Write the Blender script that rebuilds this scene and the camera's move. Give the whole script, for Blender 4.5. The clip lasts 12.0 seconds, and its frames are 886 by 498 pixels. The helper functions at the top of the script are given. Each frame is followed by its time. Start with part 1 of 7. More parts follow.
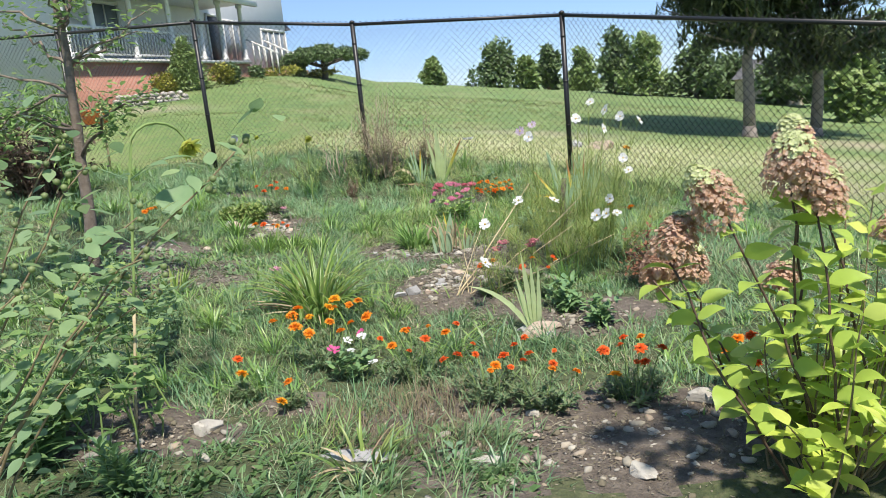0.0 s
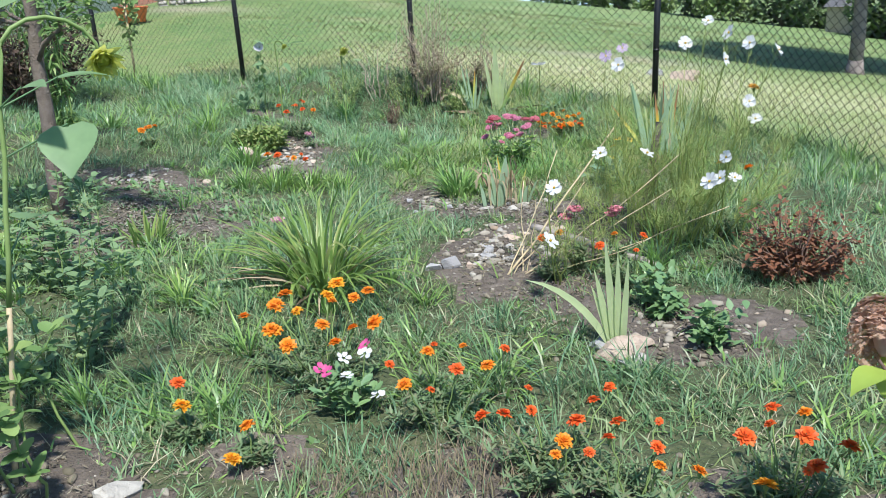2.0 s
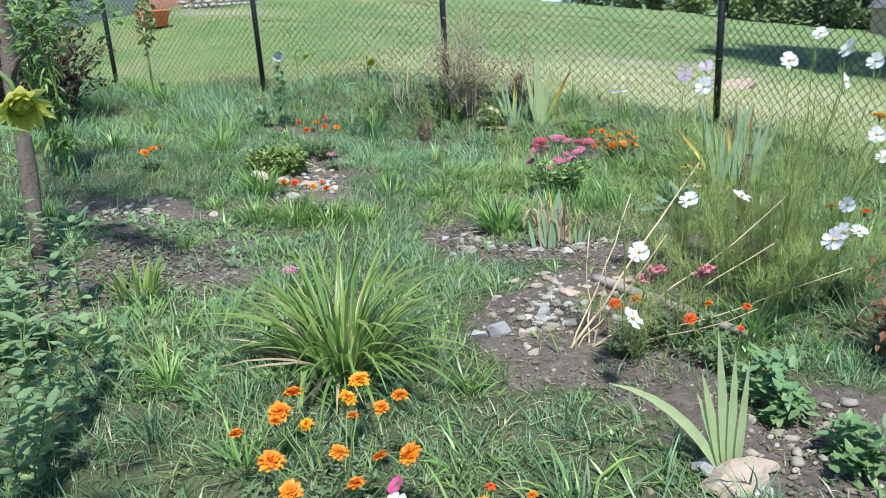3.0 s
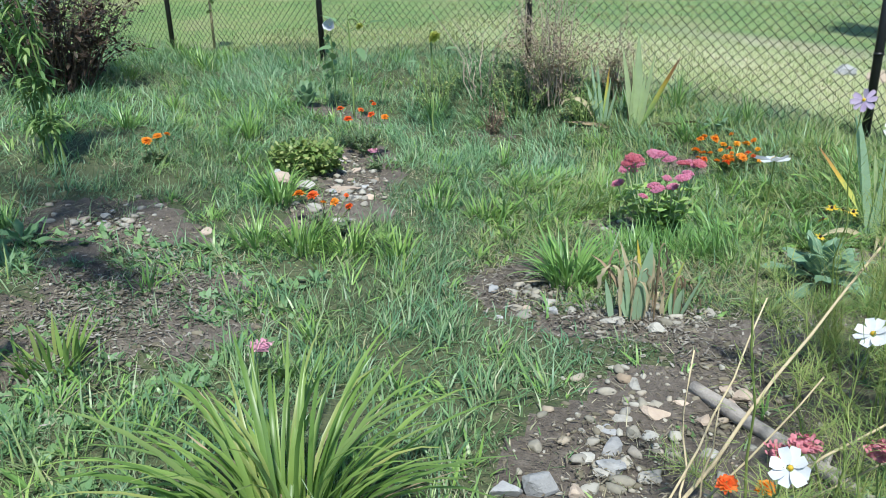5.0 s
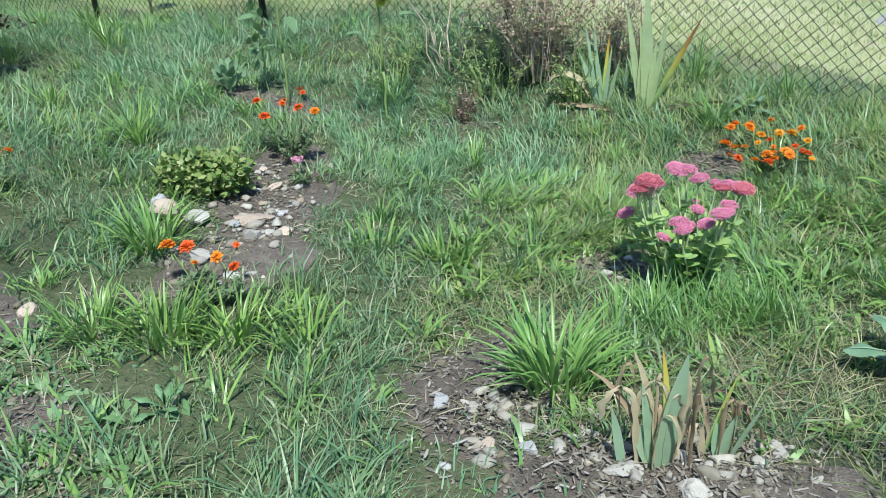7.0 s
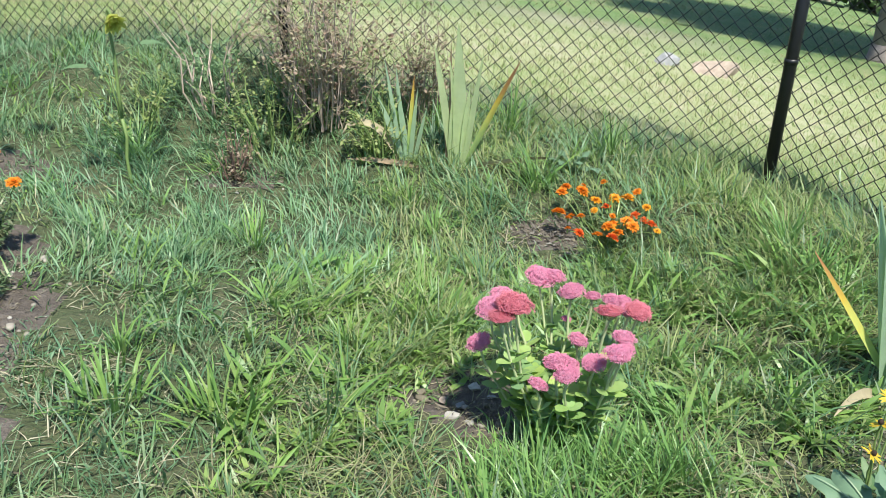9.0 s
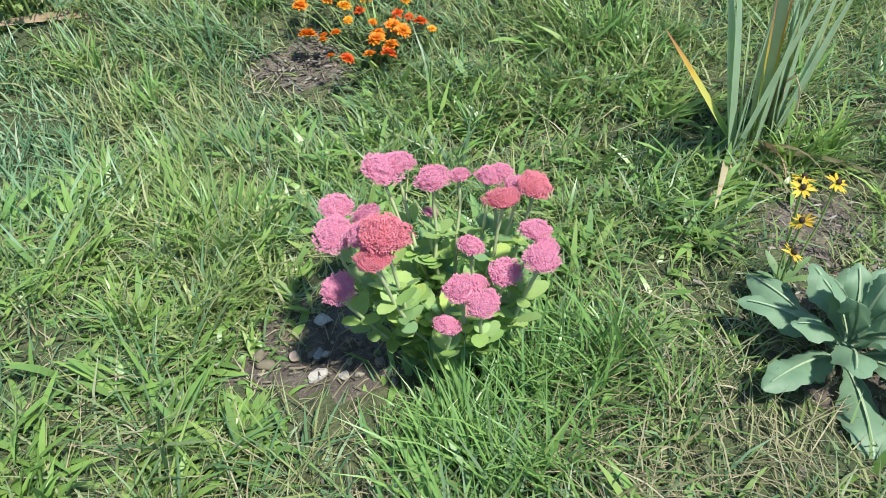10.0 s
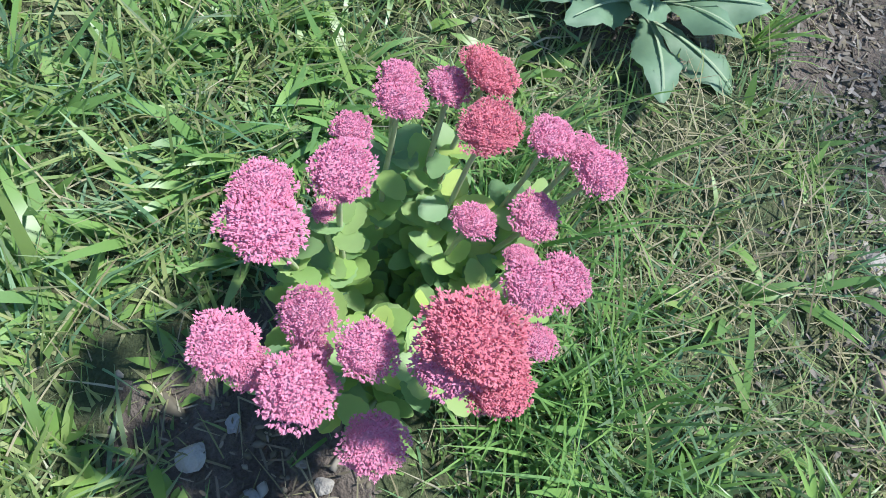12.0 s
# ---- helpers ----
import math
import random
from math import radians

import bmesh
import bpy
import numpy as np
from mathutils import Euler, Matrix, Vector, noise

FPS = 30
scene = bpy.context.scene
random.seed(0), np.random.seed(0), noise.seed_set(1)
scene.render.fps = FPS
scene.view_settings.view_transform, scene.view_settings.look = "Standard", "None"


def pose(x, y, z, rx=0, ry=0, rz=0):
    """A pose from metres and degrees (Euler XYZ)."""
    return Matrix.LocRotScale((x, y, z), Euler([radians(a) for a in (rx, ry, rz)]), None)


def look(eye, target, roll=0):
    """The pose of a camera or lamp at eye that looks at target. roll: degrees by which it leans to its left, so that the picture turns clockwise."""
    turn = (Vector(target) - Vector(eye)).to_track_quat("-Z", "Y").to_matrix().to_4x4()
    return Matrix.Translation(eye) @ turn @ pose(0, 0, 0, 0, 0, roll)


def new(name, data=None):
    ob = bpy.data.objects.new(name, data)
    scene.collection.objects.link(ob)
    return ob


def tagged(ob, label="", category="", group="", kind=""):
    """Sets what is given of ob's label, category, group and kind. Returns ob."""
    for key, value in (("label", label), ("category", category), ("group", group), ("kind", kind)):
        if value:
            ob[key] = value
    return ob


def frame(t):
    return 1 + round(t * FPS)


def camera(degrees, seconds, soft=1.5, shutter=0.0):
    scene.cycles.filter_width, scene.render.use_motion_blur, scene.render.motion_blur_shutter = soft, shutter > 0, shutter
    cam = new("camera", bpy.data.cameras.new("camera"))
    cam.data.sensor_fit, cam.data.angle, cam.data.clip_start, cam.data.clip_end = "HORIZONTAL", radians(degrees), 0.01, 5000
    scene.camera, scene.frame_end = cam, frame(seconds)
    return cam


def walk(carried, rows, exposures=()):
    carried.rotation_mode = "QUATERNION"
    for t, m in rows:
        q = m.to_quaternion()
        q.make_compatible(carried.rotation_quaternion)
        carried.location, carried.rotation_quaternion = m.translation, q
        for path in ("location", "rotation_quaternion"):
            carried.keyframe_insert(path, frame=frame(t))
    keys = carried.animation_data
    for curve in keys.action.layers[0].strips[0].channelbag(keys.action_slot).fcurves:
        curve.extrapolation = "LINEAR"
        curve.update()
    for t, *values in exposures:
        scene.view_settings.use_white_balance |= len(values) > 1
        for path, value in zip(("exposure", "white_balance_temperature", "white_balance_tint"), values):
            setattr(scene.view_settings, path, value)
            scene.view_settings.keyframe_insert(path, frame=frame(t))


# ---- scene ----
cam = camera(60.3, 12.0, soft=0.7)
PATH = [
    (0, (0.051, 0.031, 1.262), (0.042, 1.692, 0.899), -5.7),
    (0.5, (0.067, 0.235, 1.224), (0.063, 1.883, 0.802), -4.3),
    (1, (0.016, 0.598, 1.219), (-0.01, 2.23, 0.744), -2.7),
    (1.5, (0.019, 0.872, 1.202), (-0.059, 2.493, 0.696), -2.7),
    (2, (0.059, 1.309, 1.197), (-0.071, 2.92, 0.669), -3.2),
    (2.5, (0.003, 1.673, 1.202), (-0.162, 3.28, 0.674), -3.0),
    (3, (-0.079, 2.056, 1.233), (-0.265, 3.663, 0.71), -3.4),
    (3.2, (-0.086, 2.138, 1.226), (-0.278, 3.743, 0.7), -3.5),
    (4.8, (-0.025, 3.126, 1.26), (-0.362, 4.685, 0.671), -1.5),
    (5, (-0.036, 3.255, 1.272), (-0.41, 4.802, 0.675), -1.6),
    (5.5, (-0.005, 3.545, 1.273), (-0.45, 5.063, 0.651), -2.1),
    (6, (0.095, 3.99, 1.236), (-0.395, 5.484, 0.592), -2.9),
    (6.5, (0.065, 4.238, 1.254), (-0.399, 5.727, 0.576), -3.3),
    (7, (-0.081, 4.542, 1.234), (-0.451, 6.047, 0.536), -3.3),
    (7.2, (-0.112, 4.627, 1.248), (-0.436, 6.143, 0.552), -3.1),
    (8.8, (-0.246, 5.379, 1.205), (-0.197, 6.944, 0.543), 0.8),
    (9, (-0.283, 5.477, 1.197), (-0.16, 7.033, 0.523), 1.5),
    (9.5, (-0.417, 5.821, 1.236), (0.027, 7.239, 0.411), -0.1),
    (10, (-0.395, 6.223, 1.171), (0.248, 7.33, 0.054), -2.9),
    (10.5, (-0.334, 6.652, 1.102), (0.427, 7.418, -0.211), 0.5),
    (11, (-0.285, 6.939, 1.053), (0.532, 7.329, -0.386), 5.9),
    (11.5, (-0.273, 7.19, 1.023), (0.513, 7.173, -0.484), 15.7),
    (12, (-0.178, 7.336, 0.972), (0.512, 7.014, -0.549), 27.6),
]
walk(cam, [(t, look(eye, target, roll)) for t, eye, target, roll in PATH], [(0, 0.9, 6650, 11), (1, 0.9, 6450, 11), (2.5, 0.93, 5900, 10), (5, 0.8, 5900, 5), (7, 0.84, 5800, 5), (9, 0.96, 6300, 8), (10, 0.95, 6250, 9), (12, 0.9, 5750, 12)])

# ---- world, sun ----
SUN_AZ, SUN_EL = radians(161), radians(61)
world = bpy.data.worlds.new("sky")
scene.world = world
world.use_nodes = True
wn = world.node_tree
bg = wn.nodes["Background"]
sky = wn.nodes.new("ShaderNodeTexSky")
sky.sky_type = "NISHITA"
sky.sun_disc = False
sky.sun_elevation, sky.sun_rotation = SUN_EL, SUN_AZ
sky.air_density, sky.dust_density, sky.ozone_density = 0.6, 0.0, 6.0
# constant pale blue mixed into the sky: added fill light, calmer horizon
even_blue = wn.nodes.new("ShaderNodeMix")
even_blue.data_type = "RGBA"
even_blue.inputs["Factor"].default_value = 0.7
wn.links.new(sky.outputs[0], even_blue.inputs["A"])
even_blue.inputs["B"].default_value = (1.0, 1.6, 2.6, 1)
wn.links.new(even_blue.outputs["Result"], bg.inputs[0])
bg.inputs[1].default_value = 0.15
sun = new("sun", bpy.data.lights.new("sun", "SUN"))
sun.data.energy, sun.data.angle, sun.data.color = 4.0, radians(4.0), (1.0, 0.94, 0.84)
sun_dir = Vector((math.sin(SUN_AZ) * math.cos(SUN_EL), math.cos(SUN_AZ) * math.cos(SUN_EL), math.sin(SUN_EL)))
sun.matrix_world = look(sun_dir * 60, (0, 0, 0))


# ---- materials ----
def node_mat(name):
    m = bpy.data.materials.new(name)
    m.use_nodes = True
    nt = m.node_tree
    return m, nt, nt.nodes["Principled BSDF"], nt.nodes["Material Output"]


def ramp_of(nt, fac, colours, lo=0.0, hi=1.0):
    r = nt.nodes.new("ShaderNodeValToRGB")
    e = r.color_ramp.elements
    while len(e) < len(colours):
        e.new(0.5)
    for k, c in enumerate(colours):
        e[k].position = lo + (hi - lo) * k / max(1, len(colours) - 1)
        e[k].color = (*c, 1)
    nt.links.new(fac, r.inputs[0])
    return r.outputs[0]


def noise_of(nt, scale, detail=4, rough=0.6, space="Position"):
    tc = nt.nodes.new("ShaderNodeNewGeometry")
    n = nt.nodes.new("ShaderNodeTexNoise")
    n.inputs["Scale"].default_value, n.inputs["Detail"].default_value, n.inputs["Roughness"].default_value = scale, detail, rough
    nt.links.new(tc.outputs[space], n.inputs["Vector"])
    return n.outputs["Fac"]


def mix_of(nt, fac, a, b, mode="MIX"):
    m = nt.nodes.new("ShaderNodeMix")
    m.data_type, m.blend_type = "RGBA", mode
    for sock, v in ((m.inputs["Factor"], fac), (m.inputs["A"], a), (m.inputs["B"], b)):
        if isinstance(v, (int, float)):
            sock.default_value = v
        elif isinstance(v, tuple):
            sock.default_value = (*v, 1)
        else:
            nt.links.new(v, sock)
    return m.outputs["Result"]


def bump_of(nt, height, bsdf, strength=0.4, distance=0.01):
    b = nt.nodes.new("ShaderNodeBump")
    b.inputs["Strength"].default_value, b.inputs["Distance"].default_value = strength, distance
    nt.links.new(height, b.inputs["Height"])
    nt.links.new(b.outputs[0], bsdf.inputs["Normal"])


def leafy(name, colours, glow=0.35, rough=0.5, scale=30.0, patch=None, patch2=None, spec=0.35):
    """Plant tissue: each leaf has a tint of its own, some light passes through."""
    m, nt, p, out = node_mat(name)
    geo = nt.nodes.new("ShaderNodeNewGeometry")
    col = ramp_of(nt, geo.outputs["Random Per Island"], colours)
    n = noise_of(nt, scale, 3)
    col = mix_of(nt, n, mix_of(nt, 0.35, col, (0.02, 0.03, 0.01)), mix_of(nt, 0.12, col, (0.6, 0.6, 0.3)))
    if patch:
        big = ramp_of(nt, noise_of(nt, 1.1, 3), [(0, 0, 0), (0.15, 0.15, 0.15), (0.9, 0.9, 0.9), (1, 1, 1)])
        col = mix_of(nt, big, col, mix_of(nt, 0.55, col, patch))
    if patch2:
        mid = ramp_of(nt, noise_of(nt, 3.3, 4), [(0, 0, 0), (0, 0, 0), (0.1, 0.1, 0.1), (0.9, 0.9, 0.9), (1, 1, 1)])
        col = mix_of(nt, mid, col, mix_of(nt, 0.5, col, patch2))
    nt.links.new(col, p.inputs["Base Color"])
    p.inputs["Roughness"].default_value = rough
    p.inputs["Specular IOR Level"].default_value = spec
    tr = nt.nodes.new("ShaderNodeBsdfTranslucent")
    nt.links.new(mix_of(nt, 0.3, col, (0.45, 0.55, 0.05), "MULTIPLY") if glow < 0 else col, tr.inputs["Color"])
    ms = nt.nodes.new("ShaderNodeMixShader")
    ms.inputs[0].default_value = abs(glow)
    nt.links.new(p.outputs[0], ms.inputs[1])
    nt.links.new(tr.outputs[0], ms.inputs[2])
    nt.links.new(ms.outputs[0], out.inputs["Surface"])
    return m


def solid(name, colours, rough=0.8, scale=20.0, bump=0.4, dist=0.004, metal=0.0, fine=160.0, spec=0.4):
    """Stone, soil, bark, paint: two scales of variation and a fine relief."""
    m, nt, p, out = node_mat(name)
    info = nt.nodes.new("ShaderNodeObjectInfo")
    n1, n2 = noise_of(nt, scale, 6), noise_of(nt, fine, 4)
    col = ramp_of(nt, n1, [colours[0], colours[0], *colours[1:], colours[-1]])
    col = mix_of(nt, 0.35, col, ramp_of(nt, n2, [colours[0], colours[-1]]))
    shift = nt.nodes.new("ShaderNodeHueSaturation")
    rng = nt.nodes.new("ShaderNodeMapRange")
    nt.links.new(info.outputs["Random"], rng.inputs[0])
    rng.inputs[3].default_value, rng.inputs[4].default_value = 0.82, 1.15
    nt.links.new(rng.outputs[0], shift.inputs["Value"])
    nt.links.new(col, shift.inputs["Color"])
    nt.links.new(shift.outputs[0], p.inputs["Base Color"])
    p.inputs["Roughness"].default_value, p.inputs["Metallic"].default_value = rough, metal
    p.inputs["Specular IOR Level"].default_value = spec
    add = nt.nodes.new("ShaderNodeMath")
    nt.links.new(n1, add.inputs[0])
    nt.links.new(n2, add.inputs[1])
    bump_of(nt, add.outputs[0], p, bump, dist)
    return m


GRASS = leafy("grass", [(0.06, 0.15, 0.05), (0.1, 0.24, 0.085), (0.2, 0.37, 0.12), (0.08, 0.21, 0.1), (0.32, 0.48, 0.17), (0.13, 0.28, 0.15), (0.42, 0.5, 0.24), (0.06, 0.15, 0.06), (0.5, 0.48, 0.3)], 0.37, 0.42, 8, patch=(0.12, 0.3, 0.2), patch2=(0.32, 0.36, 0.13), spec=0.45)
CRAB = leafy("broad_grass", [(0.17, 0.33, 0.06), (0.25, 0.44, 0.08), (0.34, 0.53, 0.1), (0.14, 0.29, 0.07), (0.44, 0.57, 0.14)], 0.36, 0.37, 12, patch=(0.14, 0.32, 0.12), spec=0.5)
STRAW = leafy("straw", [(0.44, 0.39, 0.26), (0.62, 0.57, 0.42), (0.3, 0.25, 0.17), (0.54, 0.52, 0.36)], 0.25, 0.7, 20)
LAWN = leafy("lawn_blades", [(0.28, 0.4, 0.13), (0.38, 0.5, 0.17), (0.47, 0.55, 0.22), (0.55, 0.55, 0.3), (0.58, 0.5, 0.35)], 0.45, 0.55, 3, patch2=(0.46, 0.38, 0.26))
CLOVER = leafy("clover_leaf", [(0.07, 0.17, 0.06), (0.1, 0.22, 0.07), (0.09, 0.2, 0.09), (0.14, 0.27, 0.08)], 0.3, 0.5, 40)
WEED = leafy("weed_leaf", [(0.13, 0.25, 0.1), (0.17, 0.32, 0.12), (0.14, 0.29, 0.14), (0.24, 0.4, 0.14)], 0.3, 0.5, 40)
STRAP = leafy("strap_leaf", [(0.14, 0.28, 0.05), (0.22, 0.38, 0.08), (0.34, 0.5, 0.12), (0.17, 0.31, 0.08), (0.52, 0.56, 0.18)], 0.48, 0.38, 10, spec=0.5)
IRIS = leafy("iris_leaf", [(0.46, 0.64, 0.34), (0.56, 0.72, 0.38), (0.64, 0.76, 0.4), (0.44, 0.62, 0.4)], 0.5, 0.42, 14, spec=0.5)
IRISBLUE = leafy("iris_leaf_glaucous", [(0.34, 0.54, 0.36), (0.44, 0.64, 0.43), (0.54, 0.7, 0.4)], 0.46, 0.42, 14, spec=0.5)
WITHER = leafy("withered_leaf", [(0.42, 0.31, 0.2), (0.54, 0.43, 0.3), (0.3, 0.19, 0.12), (0.48, 0.38, 0.27)], 0.2, 0.75, 25)
HYDLEAF = leafy("hydrangea_leaf", [(0.36, 0.54, 0.08), (0.52, 0.68, 0.1), (0.66, 0.78, 0.13), (0.42, 0.6, 0.1), (0.74, 0.8, 0.18), (0.38, 0.54, 0.09)], 0.42, 0.42, 12)
FERNY = leafy("marigold_foliage", [(0.11, 0.2, 0.1), (0.15, 0.26, 0.12), (0.19, 0.3, 0.14), (0.24, 0.22, 0.14)], 0.35, 0.55, 30)
FEATHER = leafy("cosmos_foliage", [(0.26, 0.4, 0.12), (0.34, 0.48, 0.14), (0.42, 0.5, 0.16), (0.5, 0.5, 0.2)], 0.5, 0.5, 10)
SEDUMLEAF = leafy("sedum_leaf", [(0.32, 0.54, 0.16), (0.46, 0.68, 0.18), (0.24, 0.44, 0.22), (0.6, 0.78, 0.2), (0.2, 0.38, 0.17), (0.42, 0.62, 0.24)], 0.4, 0.5, 18)
SEDUMSTEM = leafy("sedum_stem", [(0.42, 0.56, 0.26), (0.54, 0.64, 0.34), (0.5, 0.5, 0.3)], 0.1, 0.5, 20)
FOXLEAF = leafy("mullein_leaf", [(0.15, 0.29, 0.18), (0.2, 0.35, 0.22), (0.12, 0.25, 0.15)], 0.3, 0.55, 30, spec=0.4)
TREELEAF = leafy("tree_leaf", [(0.1, 0.17, 0.08), (0.14, 0.23, 0.1), (0.18, 0.28, 0.11)], 0.3, 0.5, 3)
TREELIGHT = leafy("light_tree_leaf", [(0.19, 0.29, 0.11), (0.25, 0.37, 0.13), (0.31, 0.42, 0.14)], 0.3, 0.5, 3)
PINELEAF = leafy("pine_needles", [(0.05, 0.085, 0.045), (0.075, 0.115, 0.055), (0.11, 0.15, 0.07)], 0.25, 0.55, 3)
PURPLELEAF = leafy("purple_leaf", [(0.035, 0.012, 0.02), (0.06, 0.02, 0.03), (0.03, 0.02, 0.02)], 0.2, 0.45, 14)
RUSTLEAF = leafy("rust_leaf", [(0.16, 0.045, 0.03), (0.24, 0.07, 0.04), (0.12, 0.04, 0.025)], 0.25, 0.6, 14)
VINELEAF = leafy("fruit_tree_leaf", [(0.12, 0.25, 0.09), (0.17, 0.32, 0.1), (0.24, 0.4, 0.13), (0.36, 0.5, 0.16)], 0.45, 0.45, 14)
SUNLEAF = leafy("sunflower_leaf", [(0.16, 0.31, 0.17), (0.2, 0.37, 0.2), (0.24, 0.4, 0.19)], 0.45, 0.5, 14)
STEMGREEN = leafy("green_stem", [(0.16, 0.26, 0.07), (0.2, 0.3, 0.09)], 0.0, 0.55, 20)
STEMDARK = solid("dark_stem", [(0.06, 0.035, 0.028), (0.12, 0.075, 0.055)], 0.6, 40)
ORANGE = leafy("orange_petal", [(0.97, 0.3, 0.006), (1.0, 0.36, 0.008), (0.96, 0.25, 0.005)], 0.35, 0.5, 60)
AMBER = leafy("amber_petal", [(1.0, 0.42, 0.008), (1.0, 0.5, 0.012), (0.98, 0.38, 0.008)], 0.35, 0.5, 60)
REDORANGE = leafy("red_petal", [(0.92, 0.12, 0.012), (0.95, 0.18, 0.014), (0.9, 0.08, 0.01)], 0.35, 0.5, 60)
PINKHEAD = leafy("sedum_flower", [(0.86, 0.3, 0.5), (0.88, 0.36, 0.56), (0.82, 0.24, 0.43), (0.9, 0.44, 0.62), (0.87, 0.33, 0.53)], 0.3, 0.7, 80, spec=0.15)
ROSEHEAD = leafy("sedum_flower_ripe", [(0.82, 0.22, 0.33), (0.87, 0.3, 0.41), (0.76, 0.18, 0.27), (0.88, 0.4, 0.47)], 0.3, 0.7, 80, spec=0.15)
PINK = leafy("pink_petal", [(0.75, 0.3, 0.45), (0.8, 0.4, 0.55)], 0.3, 0.5, 40)
MAGENTA = leafy("magenta_petal", [(0.65, 0.04, 0.28), (0.7, 0.08, 0.34)], 0.3, 0.5, 40)
WHITE = leafy("white_petal", [(0.78, 0.78, 0.82), (0.85, 0.84, 0.86), (0.74, 0.76, 0.84)], 0.3, 0.5, 40)
LILACWHITE = leafy("lilac_white_petal", [(0.74, 0.68, 0.84), (0.82, 0.78, 0.88)], 0.3, 0.5, 40)
LILAC = leafy("lilac_petal", [(0.58, 0.42, 0.68), (0.66, 0.52, 0.74)], 0.3, 0.5, 40)
YELLOW = leafy("yellow_petal", [(0.82, 0.5, 0.02), (0.85, 0.58, 0.03)], 0.3, 0.5, 40)
LIME = leafy("sunflower_bud", [(0.66, 0.7, 0.14), (0.75, 0.75, 0.18), (0.58, 0.64, 0.12)], 0.55, 0.5, 30)
HYDPINK = leafy("hydrangea_petal", [(0.6, 0.35, 0.26), (0.68, 0.45, 0.36), (0.74, 0.54, 0.46), (0.55, 0.3, 0.2), (0.66, 0.42, 0.29), (0.76, 0.6, 0.48)], 0.4, 0.7, 40)
HYDGREEN = leafy("hydrangea_petal_green", [(0.6, 0.66, 0.34), (0.68, 0.72, 0.44), (0.54, 0.62, 0.26)], 0.3, 0.65, 40)
EYE_DARK = solid("flower_eye", [(0.02, 0.012, 0.008), (0.06, 0.035, 0.02)], 0.8, 60)
STONE = solid("pale_stone", [(0.26, 0.24, 0.21), (0.38, 0.36, 0.32), (0.48, 0.46, 0.41)], 0.9, 18, 0.8, 0.006)
STONEGREY = solid("grey_stone", [(0.22, 0.22, 0.23), (0.34, 0.34, 0.34), (0.43, 0.42, 0.41)], 0.9, 18, 0.8, 0.006)
STONETAN = solid("tan_stone", [(0.36, 0.28, 0.22), (0.5, 0.41, 0.33)], 0.9, 18, 0.8, 0.006)
BARK = solid("bark", [(0.1, 0.075, 0.06), (0.2, 0.16, 0.13), (0.26, 0.22, 0.19)], 0.9, 26, 0.9, 0.012, fine=90)
PINEBARK = solid("pine_bark", [(0.16, 0.13, 0.115), (0.3, 0.25, 0.22), (0.4, 0.35, 0.32)], 0.9, 9, 0.9, 0.03, fine=40)
DRIFT = solid("weathered_wood", [(0.24, 0.2, 0.17), (0.4, 0.36, 0.32), (0.5, 0.46, 0.42)], 0.9, 20, 0.7, 0.006)
CANE = solid("dry_cane", [(0.36, 0.28, 0.16), (0.5, 0.41, 0.25), (0.55, 0.47, 0.32)], 0.75, 30, 0.3, 0.002)
TWIG = solid("dry_twig", [(0.14, 0.09, 0.07), (0.24, 0.16, 0.12)], 0.9, 30, 0.4, 0.002)
BLACK = solid("black_vinyl", [(0.008, 0.008, 0.009), (0.016, 0.016, 0.018)], 0.45, 20, 0.1, 0.001, spec=0.5)


# ---- mesh building ----


